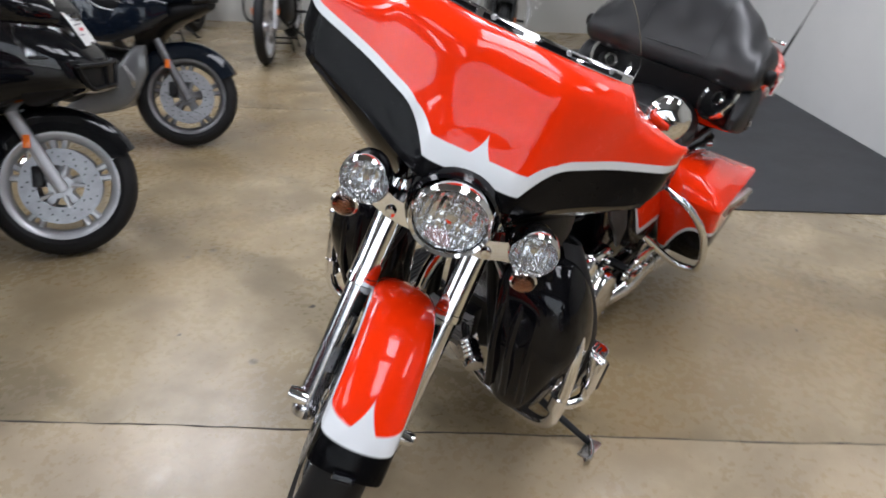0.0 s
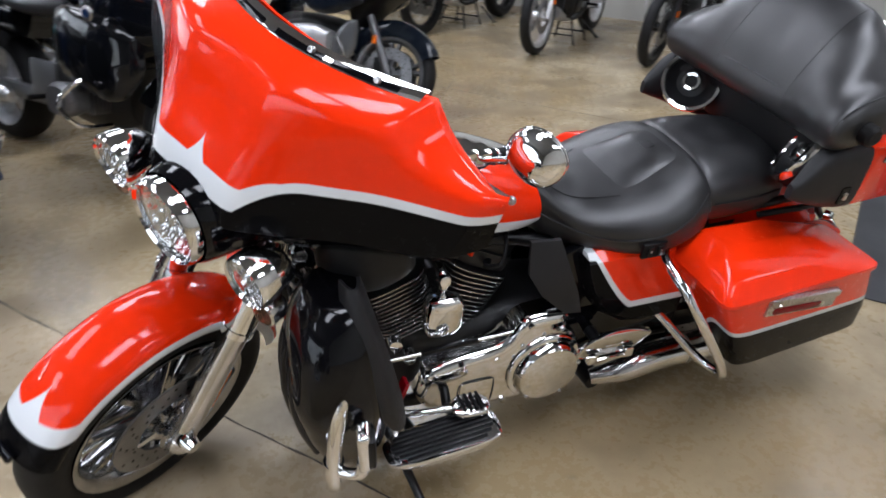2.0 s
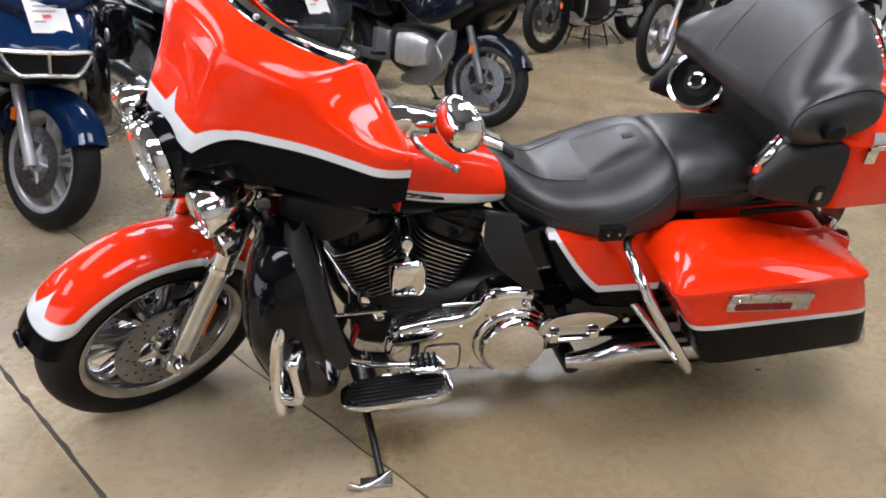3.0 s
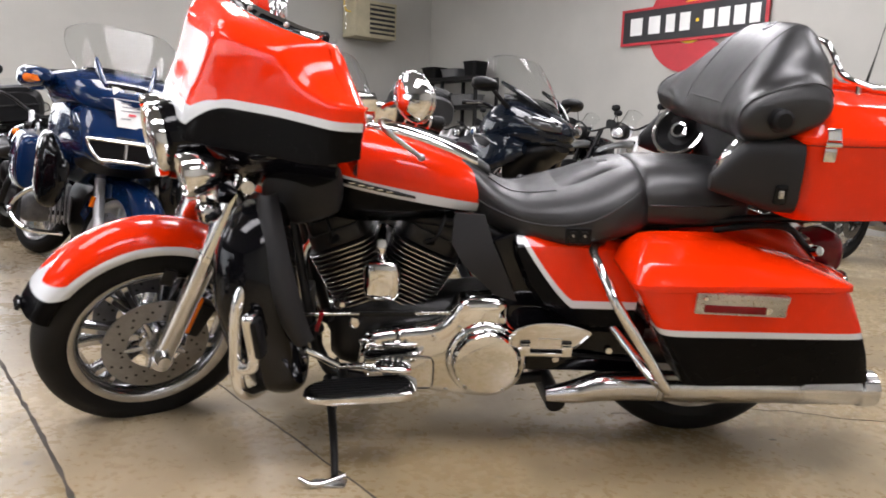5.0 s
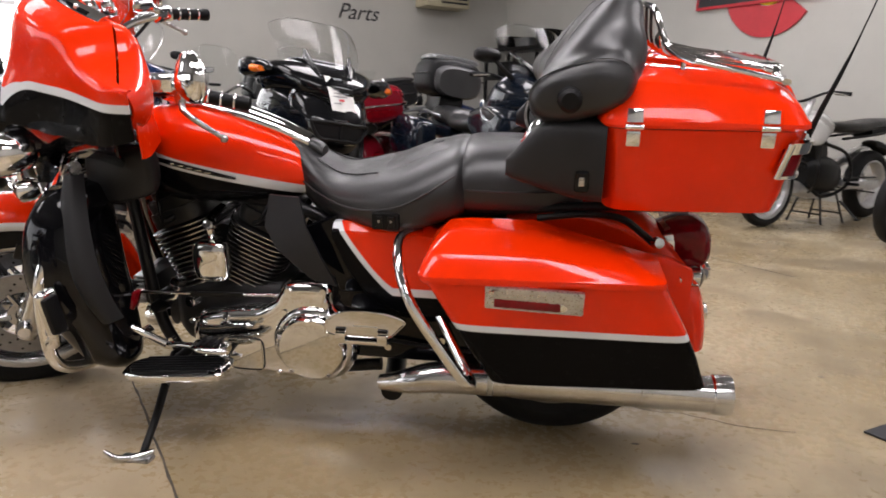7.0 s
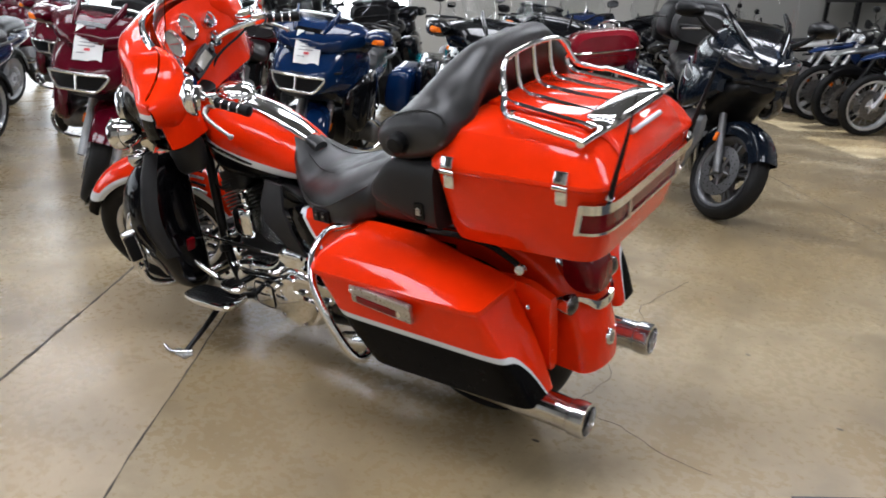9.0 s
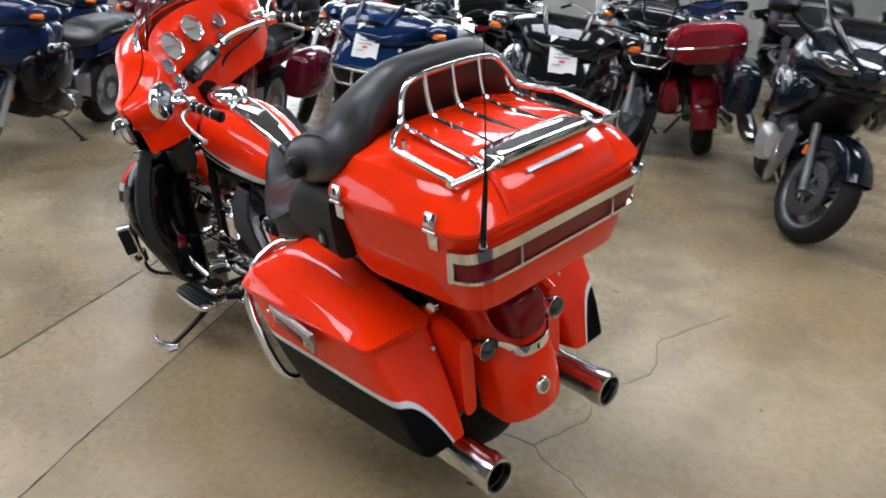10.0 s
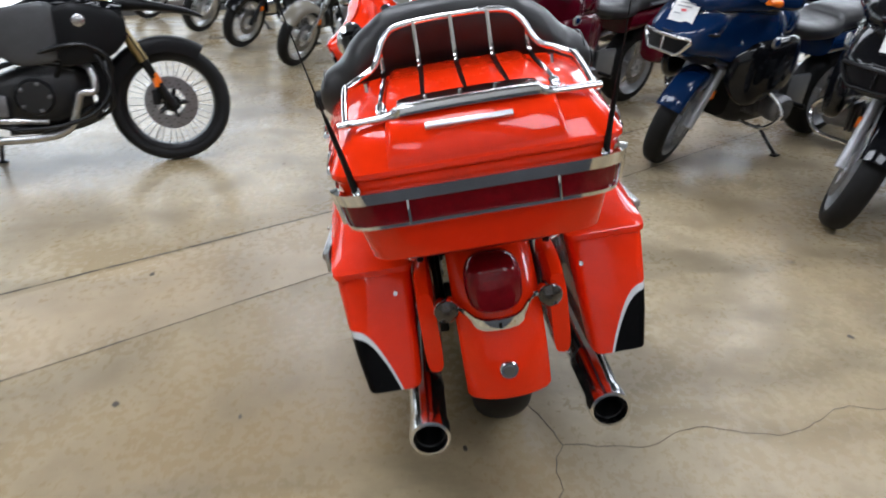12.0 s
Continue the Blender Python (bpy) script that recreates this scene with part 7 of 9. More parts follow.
def six_nose(ob, paint_):
    """The pointed cowl of the large sport tourer: lamps under a ridged screen base, high mirrors, tall screen."""
    part("front_fairing", body(B(), [(1.735, 0, 0.965, 0.045, 0.030, 0.045, 2.2), (1.68, 0, 0.972, 0.115, 0.062, 0.095, 2.2), (1.58, 0, 0.980, 0.185, 0.105, 0.135, 2.2), (1.45, 0, 0.990, 0.240, 0.160, 0.170, 2.2), (1.31, 0, 0.990, 0.280, 0.205, 0.220, 2.3), (1.16, 0, 0.965, 0.290, 0.200, 0.240, 2.5), (1.04, 0, 0.92, 0.25, 0.14, 0.22, 2.6), (0.98, 0, 0.90, 0.20, 0.09, 0.18, 2.5)], 6, 44), paint_, ob, "pointed gloss front fairing", None, 50)
    part("chin", body(B(), [(1.69, 0, 0.86, 0.07, 0.03, 0.03, 2.4), (1.60, 0, 0.83, 0.125, 0.05, 0.05, 2.6), (1.45, 0, 0.79, 0.155, 0.08, 0.08, 2.8), (1.28, 0, 0.72, 0.17, 0.12, 0.16, 3)], 5, 28), BLACKPLASTIC, ob, "black air intake under the cowl")
    part("intake", body(B(), [(1.705, 0, 0.885, 0.085, 0.016, 0.016, 2.6), (1.64, 0, 0.875, 0.16, 0.02, 0.02, 2.8)], 3, 20), BLACKMETAL, ob)
    for s in (1, -1):
        lamp_ = part("headlamp_unit", body(B(), [(1.722, 0.065 * s, 0.978, 0.038, 0.018, 0.022, 2.4), (1.68, 0.105 * s, 0.988, 0.062, 0.034, 0.040, 2.6), (1.60, 0.165 * s, 1.008, 0.062, 0.038, 0.042, 2.6), (1.53, 0.212 * s, 1.025, 0.034, 0.020, 0.020, 2.2)], 5, 24), CHROMEDARK, ob, "dark clear-glazed headlamp", None, 50)
        for x, y, z, r in ((1.700, 0.088, 0.998, 0.026), (1.648, 0.152, 1.018, 0.024)):
            part("lamp_bowl", lathe(B(), [(r, 0.008), (r * 0.9, 0.011), (r * 0.7, -0.006), (0, -0.012)], (x, y * s, z), (0.82, 0.35 * s, 0.38), 20), CHROME, lamp_, "bright lamp bowl")
        # ridges of the screen base
        part("screen_ridge", tube(B(), [(1.62, 0.085 * s, 1.055), (1.50, 0.135 * s, 1.135), (1.36, 0.175 * s, 1.215), (1.18, 0.195 * s, 1.295)], [0.010, 0.018, 0.020, 0.012], 10), BLACKPAINT, ob, "gloss black ridge of the screen base")
        part("side_fairing", body(B(), [(1.50, 0.17 * s, 0.82, 0.025, 0.05, 0.03, 2.4), (1.38, 0.235 * s, 0.79, 0.045, 0.12, 0.09, 2.6), (1.16, 0.270 * s, 0.75, 0.045, 0.17, 0.12, 2.8), (0.96, 0.25 * s, 0.76, 0.040, 0.15, 0.08, 2.8), (0.80, 0.23 * s, 0.80, 0.03, 0.09, 0.04, 2.6)], 5, 28), paint_, ob, "pointed side panel", None, 40)
        part("side_duct", body(B(), [(1.34, 0.165 * s, 0.54, 0.016, 0.08, 0.09, 2.6), (1.27, 0.185 * s, 0.47, 0.024, 0.13, 0.15, 2.8), (1.15, 0.190 * s, 0.36, 0.024, 0.11, 0.13, 2.8), (0.95, 0.165 * s, 0.25, 0.020, 0.06, 0.06, 2.6), (0.80, 0.14 * s, 0.21, 0.012, 0.03, 0.03, 2.4)], 5, 22), GREYPAINT, ob, "grey lower radiator panel", None, 40)
        part("gill", body(B(), [(1.30, 0.285 * s, 0.83, 0.010, 0.02, 0.02, 2.4), (1.20, 0.304 * s, 0.85, 0.012, 0.035, 0.035, 2.6), (1.06, 0.290 * s, 0.88, 0.010, 0.02, 0.02, 2.4)], 4, 16), BLACKMETAL, ob, "dark side gill with a bright rim")
        part("gill_rim", tube(B(), [(1.30, 0.292 * s, 0.845), (1.20, 0.308 * s, 0.888), (1.08, 0.298 * s, 0.905), (1.06, 0.297 * s, 0.885), (1.16, 0.314 * s, 0.825), (1.28, 0.296 * s, 0.812)], 0.005, 8, 4, True), STEEL, ob)
        mc = Vector((1.29, 0.42 * s, 1.235))
        mr = part("mirror_housing", body(B(), [(mc.x - 0.05, mc.y, mc.z, 0.085, 0.045, 0.045, 2.8), (mc.x, mc.y, mc.z, 0.088, 0.050, 0.045, 2.6), (mc.x + 0.05, mc.y - 0.01 * s, mc.z, 0.065, 0.034, 0.032, 2.4), (mc.x + 0.08, mc.y - 0.02 * s, mc.z, 0.02, 0.012, 0.012, 2)], 4, 24), BLACKPLASTIC, ob)
        part("glass", body(B(), [(mc.x - 0.056, mc.y, mc.z, 0.076, 0.038, 0.038, 2.6), (mc.x - 0.051, mc.y, mc.z, 0.076, 0.038, 0.038, 2.6)], 2, 20), MIRROR, mr)
        part("mirror_arm", tube(B(), [(1.33, 0.22 * s, 1.10), (1.33, 0.31 * s, 1.155), (1.31, 0.38 * s, 1.215)], [0.020, 0.016, 0.014], 10), BLACKPLASTIC, mr)
    part("screen_base", body(B(), [(1.60, 0, 1.055, 0.085, 0.014, 0.03, 2.6), (1.48, 0, 1.125, 0.135, 0.018, 0.05, 2.8), (1.34, 0, 1.185, 0.17, 0.02, 0.08, 2.8), (1.20, 0, 1.21, 0.18, 0.02, 0.10, 2.8)], 4, 24), BLACKPAINT, ob, "gloss black screen base")

    def scr(a, b):
        t = abs(2 * a - 1)
        y = 0.27 * (2 * a - 1) * (0.62 + 0.42 * math.sin(b * 1.8))
        return (1.58 - 0.14 * t * t * (1 - 0.3 * b) - 0.42 * b, y, 1.085 + 0.42 * b * (1 - 0.2 * t ** 4) + 0.02 * t * t)
    sc = part("windscreen", shell(B(), scr, 20, 12, 0.004), SCREEN, ob, "clear tall windscreen", None, 80)
    sc.visible_shadow = False


def rt_nose(ob, paint_, lower, frame_metal):
    """The rounded nose of the boxer tourer: wide glazed lamp, low mirrors, screen."""
    part("front_fairing", body(B(), [(1.735, 0, 0.80, 0.085, 0.035, 0.045, 3), (1.69, 0, 0.81, 0.160, 0.075, 0.095, 3.0), (1.60, 0, 0.845, 0.205, 0.125, 0.160, 2.9), (1.48, 0, 0.875, 0.245, 0.165, 0.220, 2.9), (1.34, 0, 0.89, 0.285, 0.18, 0.280, 3.0), (1.18, 0, 0.87, 0.310, 0.18, 0.300, 3.2), (1.06, 0, 0.85, 0.28, 0.15, 0.25, 3), (0.99, 0, 0.84, 0.22, 0.12, 0.20, 2.8)], 5, 40), paint_, ob, "painted front fairing", None, 50)
    part("upper_fairing", body(B(), [(1.625, 0, 1.005, 0.10, 0.022, 0.045, 2.4), (1.565, 0, 1.03, 0.20, 0.050, 0.095, 2.5), (1.47, 0, 1.06, 0.265, 0.080, 0.130, 2.5), (1.35, 0, 1.075, 0.325, 0.090, 0.150, 2.5), (1.23, 0, 1.065, 0.335, 0.085, 0.160, 2.6), (1.12, 0, 1.02, 0.27, 0.06, 0.13, 2.6)], 5, 40), paint_, ob, "painted cowl under the screen", None, 50)

    def glazing(inset):
        def point(a, b):
            y = (0.232 - inset) * (2 * a - 1)
            t = abs(2 * a - 1)
            z = 0.836 + 0.022 * t + (0.168 + 0.045 * t - 0.07 * t ** 6) * b
            return (1.727 - inset - 0.16 * t ** 1.8 - 0.145 * b * (1 - 0.25 * t), y, z)
        return point
    lamp_ = part("headlamp_unit", shell(B(), glazing(0.022), 24, 6, 0.004), HEADBACK, ob, "silver headlamp reflector", None, 60)
    part("lamp_glass", shell(B(), glazing(0.0), 24, 6, 0.003), CLEAR, lamp_, "clear headlamp glass", None, 60)
    part("lamp_brow", tube(B(), [glazing(-0.002)(k / 8, 1.0) for k in range(9)], 0.009, 8), BLACKPLASTIC, lamp_)
    part("lamp_sill", tube(B(), [glazing(-0.002)(k / 8, 0.0) for k in range(9)], 0.007, 8), BLACKPLASTIC, lamp_)
    for s in (1, -1):
        part("side_fairing", body(B(), [(1.40, 0.24 * s, 0.64, 0.03, 0.10, 0.08, 2.6), (1.30, 0.285 * s, 0.62, 0.06, 0.20, 0.17, 2.9), (1.12, 0.300 * s, 0.62, 0.06, 0.22, 0.14, 3), (0.95, 0.285 * s, 0.64, 0.05, 0.20, 0.12, 3), (0.82, 0.24 * s, 0.66, 0.03, 0.12, 0.06, 2.6)], 5, 24), lower, ob, "lower side panel", None, 50)
        for y, r in ((0.055, 0.040), (0.135, 0.042)):
            q = glazing(0.016)(0.5 + y * s / 0.47, 0.48)
            part("lamp_bowl", lathe(B(), [(r, 0.006), (r * 0.97, 0.0), (r * 0.75, -0.02), (r * 0.35, -0.03), (r * 0.3, -0.012), (0, -0.006)], q, (0.8, 0.3 * s, 0.45), 20), CHROME, lamp_, "bright lamp bowl")
        mc = Vector((1.30, 0.385 * s, 1.075))
        mr = part("mirror_housing", body(B(), [(mc.x - 0.06, mc.y, mc.z, 0.075, 0.055, 0.055, 2.6), (mc.x, mc.y, mc.z, 0.08, 0.06, 0.055, 2.6), (mc.x + 0.10, mc.y - 0.02 * s, mc.z, 0.06, 0.045, 0.04, 2.4), (mc.x + 0.16, mc.y - 0.04 * s, mc.z, 0.02, 0.015, 0.015, 2)], 4, 24), paint_, ob)
        part("glass", body(B(), [(mc.x - 0.066, mc.y, mc.z, 0.066, 0.047, 0.047, 2.6), (mc.x - 0.061, mc.y, mc.z, 0.066, 0.047, 0.047, 2.6)], 2, 20), MIRROR, mr)
        part("indicator", body(B(), [(mc.x + 0.10, mc.y + 0.02 * s, mc.z - 0.01, 0.035, 0.022, 0.022, 2.4), (mc.x + 0.150, mc.y + 0.0 * s, mc.z - 0.01, 0.022, 0.014, 0.014, 2.2)], 3, 14), AMBER, mr, "amber indicator")
    part("beak", body(B(), [(1.72, 0, 0.765, 0.05, 0.02, 0.02, 2.4), (1.66, 0, 0.755, 0.15, 0.05, 0.05, 3), (1.50, 0, 0.73, 0.20, 0.08, 0.08, 3)], 4, 24), BLACKPLASTIC, ob)
    def duct_edge(y, z):
        return Vector((1.752 - 1.3 * y * y, y, z))
    part("duct_mouth", shell(B(), lambda a, b: duct_edge((2 * a - 1) * (0.105 + 0.055 * b), 0.735 + 0.085 * b) - Vector((0.006, 0, 0)), 12, 3, 0.02), BLACKPLASTIC, ob, "black air duct mouth")
    rim = [duct_edge(y, 0.822) for y in (-0.165, -0.08, 0.0, 0.08, 0.165)] + [duct_edge(0.145, 0.775)] + [duct_edge(y, 0.732) for y in (0.105, 0.05, -0.05, -0.105)] + [duct_edge(-0.145, 0.775)]
    fr = part("duct_frame", tube(B(), rim, 0.0095, 8, 3, True), frame_metal, ob, "bright duct frame" if frame_metal is TRIM else "black duct frame")
    part("duct_bar", cyl(B(), duct_edge(0, 0.822), duct_edge(0, 0.732), 0.008, seg=8), frame_metal, fr)
    part("screen_mount", body(B(), [(1.575, 0, 1.065, 0.10, 0.012, 0.03, 2.6), (1.50, 0, 1.10, 0.15, 0.02, 0.05, 2.8), (1.38, 0, 1.15, 0.19, 0.025, 0.08, 2.8), (1.26, 0, 1.16, 0.19, 0.02, 0.09, 2.8)], 4, 24), BLACKPAINT, ob, "gloss black screen base")
    for s in (1, -1):
        part("screen_blade", body(B(), [(1.57, 0.095 * s, 1.075, 0.008, 0.012, 0.012, 2.4), (1.50, 0.115 * s, 1.125, 0.014, 0.022, 0.03, 2.6), (1.40, 0.135 * s, 1.20, 0.010, 0.020, 0.05, 2.4)], 3, 14), paint_, ob, "painted blade beside the screen")

    def scr(a, b):
        t = abs(2 * a - 1)
        y = 0.255 * (2 * a - 1) * (0.72 + 0.36 * math.sin(b * 1.9))
        return (1.56 - 0.16 * t * t * (1 - 0.3 * b) - 0.36 * b, y, 1.075 + 0.33 * b * (1 - 0.22 * t ** 4) + 0.03 * t * t)
    sc = part("windscreen", shell(B(), scr, 20, 12, 0.004), SCREEN, ob, "clear tall windscreen", None, 80)
    sc.visible_shadow = False


def tourer(label, paint_, lower, six=False, boxes=True, top=False, duct=True):
    """A faired touring machine with low mirrors, tall screen and side cases."""
    ob = thing("touring_motorcycle", label, "motorcycle")
    wb = 1.50
    ax = (wb, 0.302)
    rims = DARKALLOY if six else SILVER
    wheel(ob, (wb, 0, 0.302), 0.302, 0.12, 0.222, 5, None, rims, 0.16, (0.07, -0.07), tread=False)
    legs(ob, ax, 27, 0.42, 0.62, 0.095, 0.026, rims, BLACKMETAL)
    part("front_fender", arc_fender(ax, 0.335, 0.075, 28, 160, 0.07), paint_, ob)
    steer_left(ob, wb, 27, 24)
    wheel(ob, (0, 0, 0.306), 0.306, 0.18, 0.222, 5, None, rims, 0.13, (0.09,), tread=False)
    if six:
        six_nose(ob, paint_)
    else:
        rt_nose(ob, paint_, lower, TRIM if duct else BLACKPLASTIC)
    for s in (1, -1):
        bd = part("roundel", lathe(B(), [(0, 0.012), (0.028, 0.010), (0.034, 0.004), (0.034, 0), (0, 0)], ((1.0, 0.262 * s, 0.93) if six else (1.22, 0.352 * s, 0.83)), (0.05, s, -0.05), 20), STEEL, ob, "round badge")
        part("roundel_face", lathe(B(), [(0, 0.0145), (0.02, 0.0125), (0.022, 0.009), (0, 0.009)], ((1.0, 0.262 * s, 0.93) if six else (1.22, 0.352 * s, 0.83)), (0.05, s, -0.05), 16), BLUE, bd)
        if not six:
            hd = part("cylinder_head", body(B(), [(0.27, 1.0, 0.42, 0.07, 0.07, 0.07, 3), (0.36, 1.0, 0.42, 0.085, 0.08, 0.08, 3), (0.40, 1.0, 0.42, 0.07, 0.065, 0.065, 2.6)] if s > 0 else [(-0.40, 1.0, 0.42, 0.07, 0.065, 0.065, 2.6), (-0.36, 1.0, 0.42, 0.085, 0.08, 0.08, 3), (-0.27, 1.0, 0.42, 0.07, 0.07, 0.07, 3)], 4, 20, axis="y"), DARKALLOY, ob, "dark alloy boxer cylinder head")
            for k in range(5):
                part("fin", box(B(), (1.0, (0.17 + 0.022 * k) * s, 0.42), (0.16, 0.006, 0.15), 0.002), DARKALLOY, ob)
            part("crash_bar", tube(B(), [(1.12, 0.20 * s, 0.30), (1.14, 0.38 * s, 0.32), (1.10, 0.45 * s, 0.42), (1.12, 0.36 * s, 0.52), (1.16, 0.24 * s, 0.54)], 0.012, 8), CHROME, ob)
        else:
            part("engine_cover", body(B(), [(1.17, 0.21 * s, 0.46, 0.05, 0.07, 0.09, 3.4), (1.05, 0.245 * s, 0.46, 0.05, 0.10, 0.13, 3.4), (0.86, 0.23 * s, 0.45, 0.05, 0.09, 0.12, 3.4)], 4, 20), ALLOY, ob, "alloy engine cover")
            for k in range(4):
                part("header_pipe", tube(B(), [(1.22, (0.05 + 0.05 * k) * s, 0.5), (1.27, (0.05 + 0.05 * k) * s, 0.40), (1.2, (0.05 + 0.03 * k) * s, 0.27), (1.0, 0.06 * s, 0.2)], 0.016, 8), STEEL, ob)
        part("foot_peg", cyl(B(), (0.62, 0.18 * s, 0.36), (0.62, 0.30 * s, 0.36), 0.014), BLACKMETAL, ob)
        part("frame_plate", box(B(), (0.55, 0.16 * s, 0.42), (0.22, 0.03, 0.22), 0.02), GREYPAINT, ob)
        if boxes:
            cs = part("side_case", body(B(), [(0.28, 0.33 * s, 0.60, 0.06, 0.10, 0.10, 2.8), (0.24, 0.35 * s, 0.61, 0.10, 0.17, 0.16, 3.2), (0.0, 0.37 * s, 0.63, 0.12, 0.19, 0.18, 3.4), (-0.24, 0.36 * s, 0.65, 0.11, 0.17, 0.15, 3.2), (-0.33, 0.34 * s, 0.66, 0.06, 0.10, 0.09, 2.6)], 5, 28), paint_, ob, "painted side case", None, 50)
            part("case_latch", box(B(), (0.0, 0.49 * s, 0.72), (0.10, 0.012, 0.03), 0.004), BLACKPLASTIC, cs)
            part("case_band", tube(B(), [(0.27, 0.40 * s, 0.62), (0.0, 0.492 * s, 0.645), (-0.30, 0.41 * s, 0.665)], 0.006, 6), BLACKPLASTIC, cs)
    part("dashboard", box(B(), (1.22, 0, 1.05), (0.12, 0.32, 0.10), 0.03, pose(0, 0, 0, 0, -25)), BLACKPLASTIC, ob)
    bars(ob, (1.10, 0, 1.08), 0.38, 0.06, -0.13, mirrors=False)
    part("fuel_tank", body(B(), [(1.16, 0, 0.92, 0.10, 0.08, 0.1, 2.4), (1.05, 0, 0.92, 0.19, 0.11, 0.14, 2.6), (0.88, 0, 0.90, 0.20, 0.11, 0.14, 2.6), (0.72, 0, 0.86, 0.14, 0.08, 0.12, 2.5), (0.66, 0, 0.84, 0.09, 0.04, 0.08, 2.4)], 5, 32), paint_, ob, "painted fuel tank", None, 50)
    part("filler_cap", lathe(B(), [(0, 0.012), (0.03, 0.011), (0.036, 0.0), (0, 0)], (0.95, 0, 1.012), (0, 0, 1), 20), STEEL, ob)
    st = part("seat", body(B(), [(0.74, 0, 0.82, 0.09, 0.05, 0.05, 2.4), (0.62, 0, 0.80, 0.16, 0.05, 0.06, 2.8), (0.45, 0, 0.79, 0.19, 0.055, 0.06, 3), (0.30, 0, 0.80, 0.18, 0.075, 0.06, 3), (0.24, 0, 0.82, 0.17, 0.10, 0.06, 2.8), (0.05, 0, 0.84, 0.17, 0.10, 0.05, 2.8), (-0.15, 0, 0.86, 0.14, 0.09, 0.05, 2.8), (-0.20, 0, 0.86, 0.08, 0.05, 0.04, 2.4)], 5, 28), LEATHER, ob, "black stepped seat", None, 50)
    part("tail", body(B(), [(0.30, 0, 0.72, 0.16, 0.07, 0.12, 2.8), (0.0, 0, 0.74, 0.17, 0.09, 0.10, 2.8), (-0.22, 0, 0.78, 0.14, 0.08, 0.08, 2.8), (-0.36, 0, 0.80, 0.07, 0.04, 0.05, 2.4)], 5, 24), paint_, ob, "painted tail section", None, 50)
    part("tail_lamp", body(B(), [(-0.345, 0, 0.80, 0.085, 0.035, 0.035, 2.8), (-0.39, 0, 0.80, 0.06, 0.025, 0.025, 2.4)], 3, 20), REDLENS, ob)
    part("rear_fender", arc_fender((0, 0.306), 0.34, 0.10, 60, 165, 0.04), BLACKPLASTIC, ob)
    for s in (1, -1):
        part("grab_rail", tube(B(), [(0.15, 0.19 * s, 0.84), (-0.05, 0.22 * s, 0.87), (-0.25, 0.18 * s, 0.89), (-0.34, 0.08 * s, 0.89)], 0.013, 8), GREYPAINT, ob)
    part("engine", body(B(), [(1.16, 0, 0.44, 0.12, 0.12, 0.16, 3), (1.0, 0, 0.43, 0.17, 0.16, 0.2, 3.2), (0.75, 0, 0.42, 0.17, 0.18, 0.18, 3.2), (0.58, 0, 0.42, 0.13, 0.16, 0.13, 3)], 4, 24), ENGINE, ob, "dark engine block")
    part("silencer", body(B(), [(0.30, -0.20, 0.30, 0.03, 0.03, 0.03, 2), (0.20, -0.22, 0.32, 0.055, 0.06, 0.06, 2.3), (-0.20, -0.24, 0.38, 0.06, 0.07, 0.07, 2.3), (-0.30, -0.24, 0.40, 0.04, 0.05, 0.05, 2.2)], 4, 20), STEEL, ob, "steel silencer")
    part("swing_arm", box(B(), (0.25, -0.10, 0.32), (0.5, 0.06, 0.08), 0.02), GREYPAINT, ob)
    if top:
        up = 0.10 if six else 0.0
        case = part("top_case", body(B(), [(-0.04, 0, 1.06 + up, 0.18, 0.12, 0.12, 2.8), (-0.10, 0, 1.07 + up, 0.25, 0.17, 0.15, 3.4), (-0.34, 0, 1.07 + up, 0.27, 0.18, 0.15, 3.4), (-0.48, 0, 1.06 + up, 0.21, 0.13, 0.12, 3)], 5, 32), BLACKPLASTIC, ob, "black top case", None, 50)
        # on the sport tourer the lid's highlight is put into its grey colour
        part("case_lid", body(B(), [(-0.10, 0, 1.235 + up, 0.20, 0.022, 0.03, 2.8), (-0.16, 0, 1.245 + up, 0.235, 0.030, 0.04, 3), (-0.36, 0, 1.24 + up, 0.23, 0.028, 0.04, 3), (-0.45, 0, 1.22 + up, 0.17, 0.02, 0.04, 2.8)], 4, 28), GREYPAINT if six else BLACKPLASTIC, case, "lid panel greyed for its highlight" if six else "")
        part("case_pad", body(B(), [(0.03, 0, 1.04 + up, 0.19, 0.11, 0.12, 2.8), (-0.01, 0, 1.05 + up, 0.22, 0.13, 0.14, 3), (-0.05, 0, 1.05 + up, 0.20, 0.12, 0.12, 2.8)], 4, 28), LEATHER, case, "padded backrest")
        part("case_seam", tube(B(), [(-0.06, 0.265, 1.09 + up), (-0.34, 0.285, 1.09 + up), (-0.485, 0.20, 1.08 + up), (-0.50, 0.0, 1.08 + up), (-0.485, -0.20, 1.08 + up), (-0.34, -0.285, 1.09 + up), (-0.06, -0.265, 1.09 + up)], 0.006, 8), BLACKMETAL, case)
        part("case_rack", box(B(), (-0.24, 0, 0.915 + up * 0.4), (0.3, 0.22, 0.03 + up), 0.008), BLACKMETAL, ob)
    stand_leg(ob, 0.78)
    return ob, wb


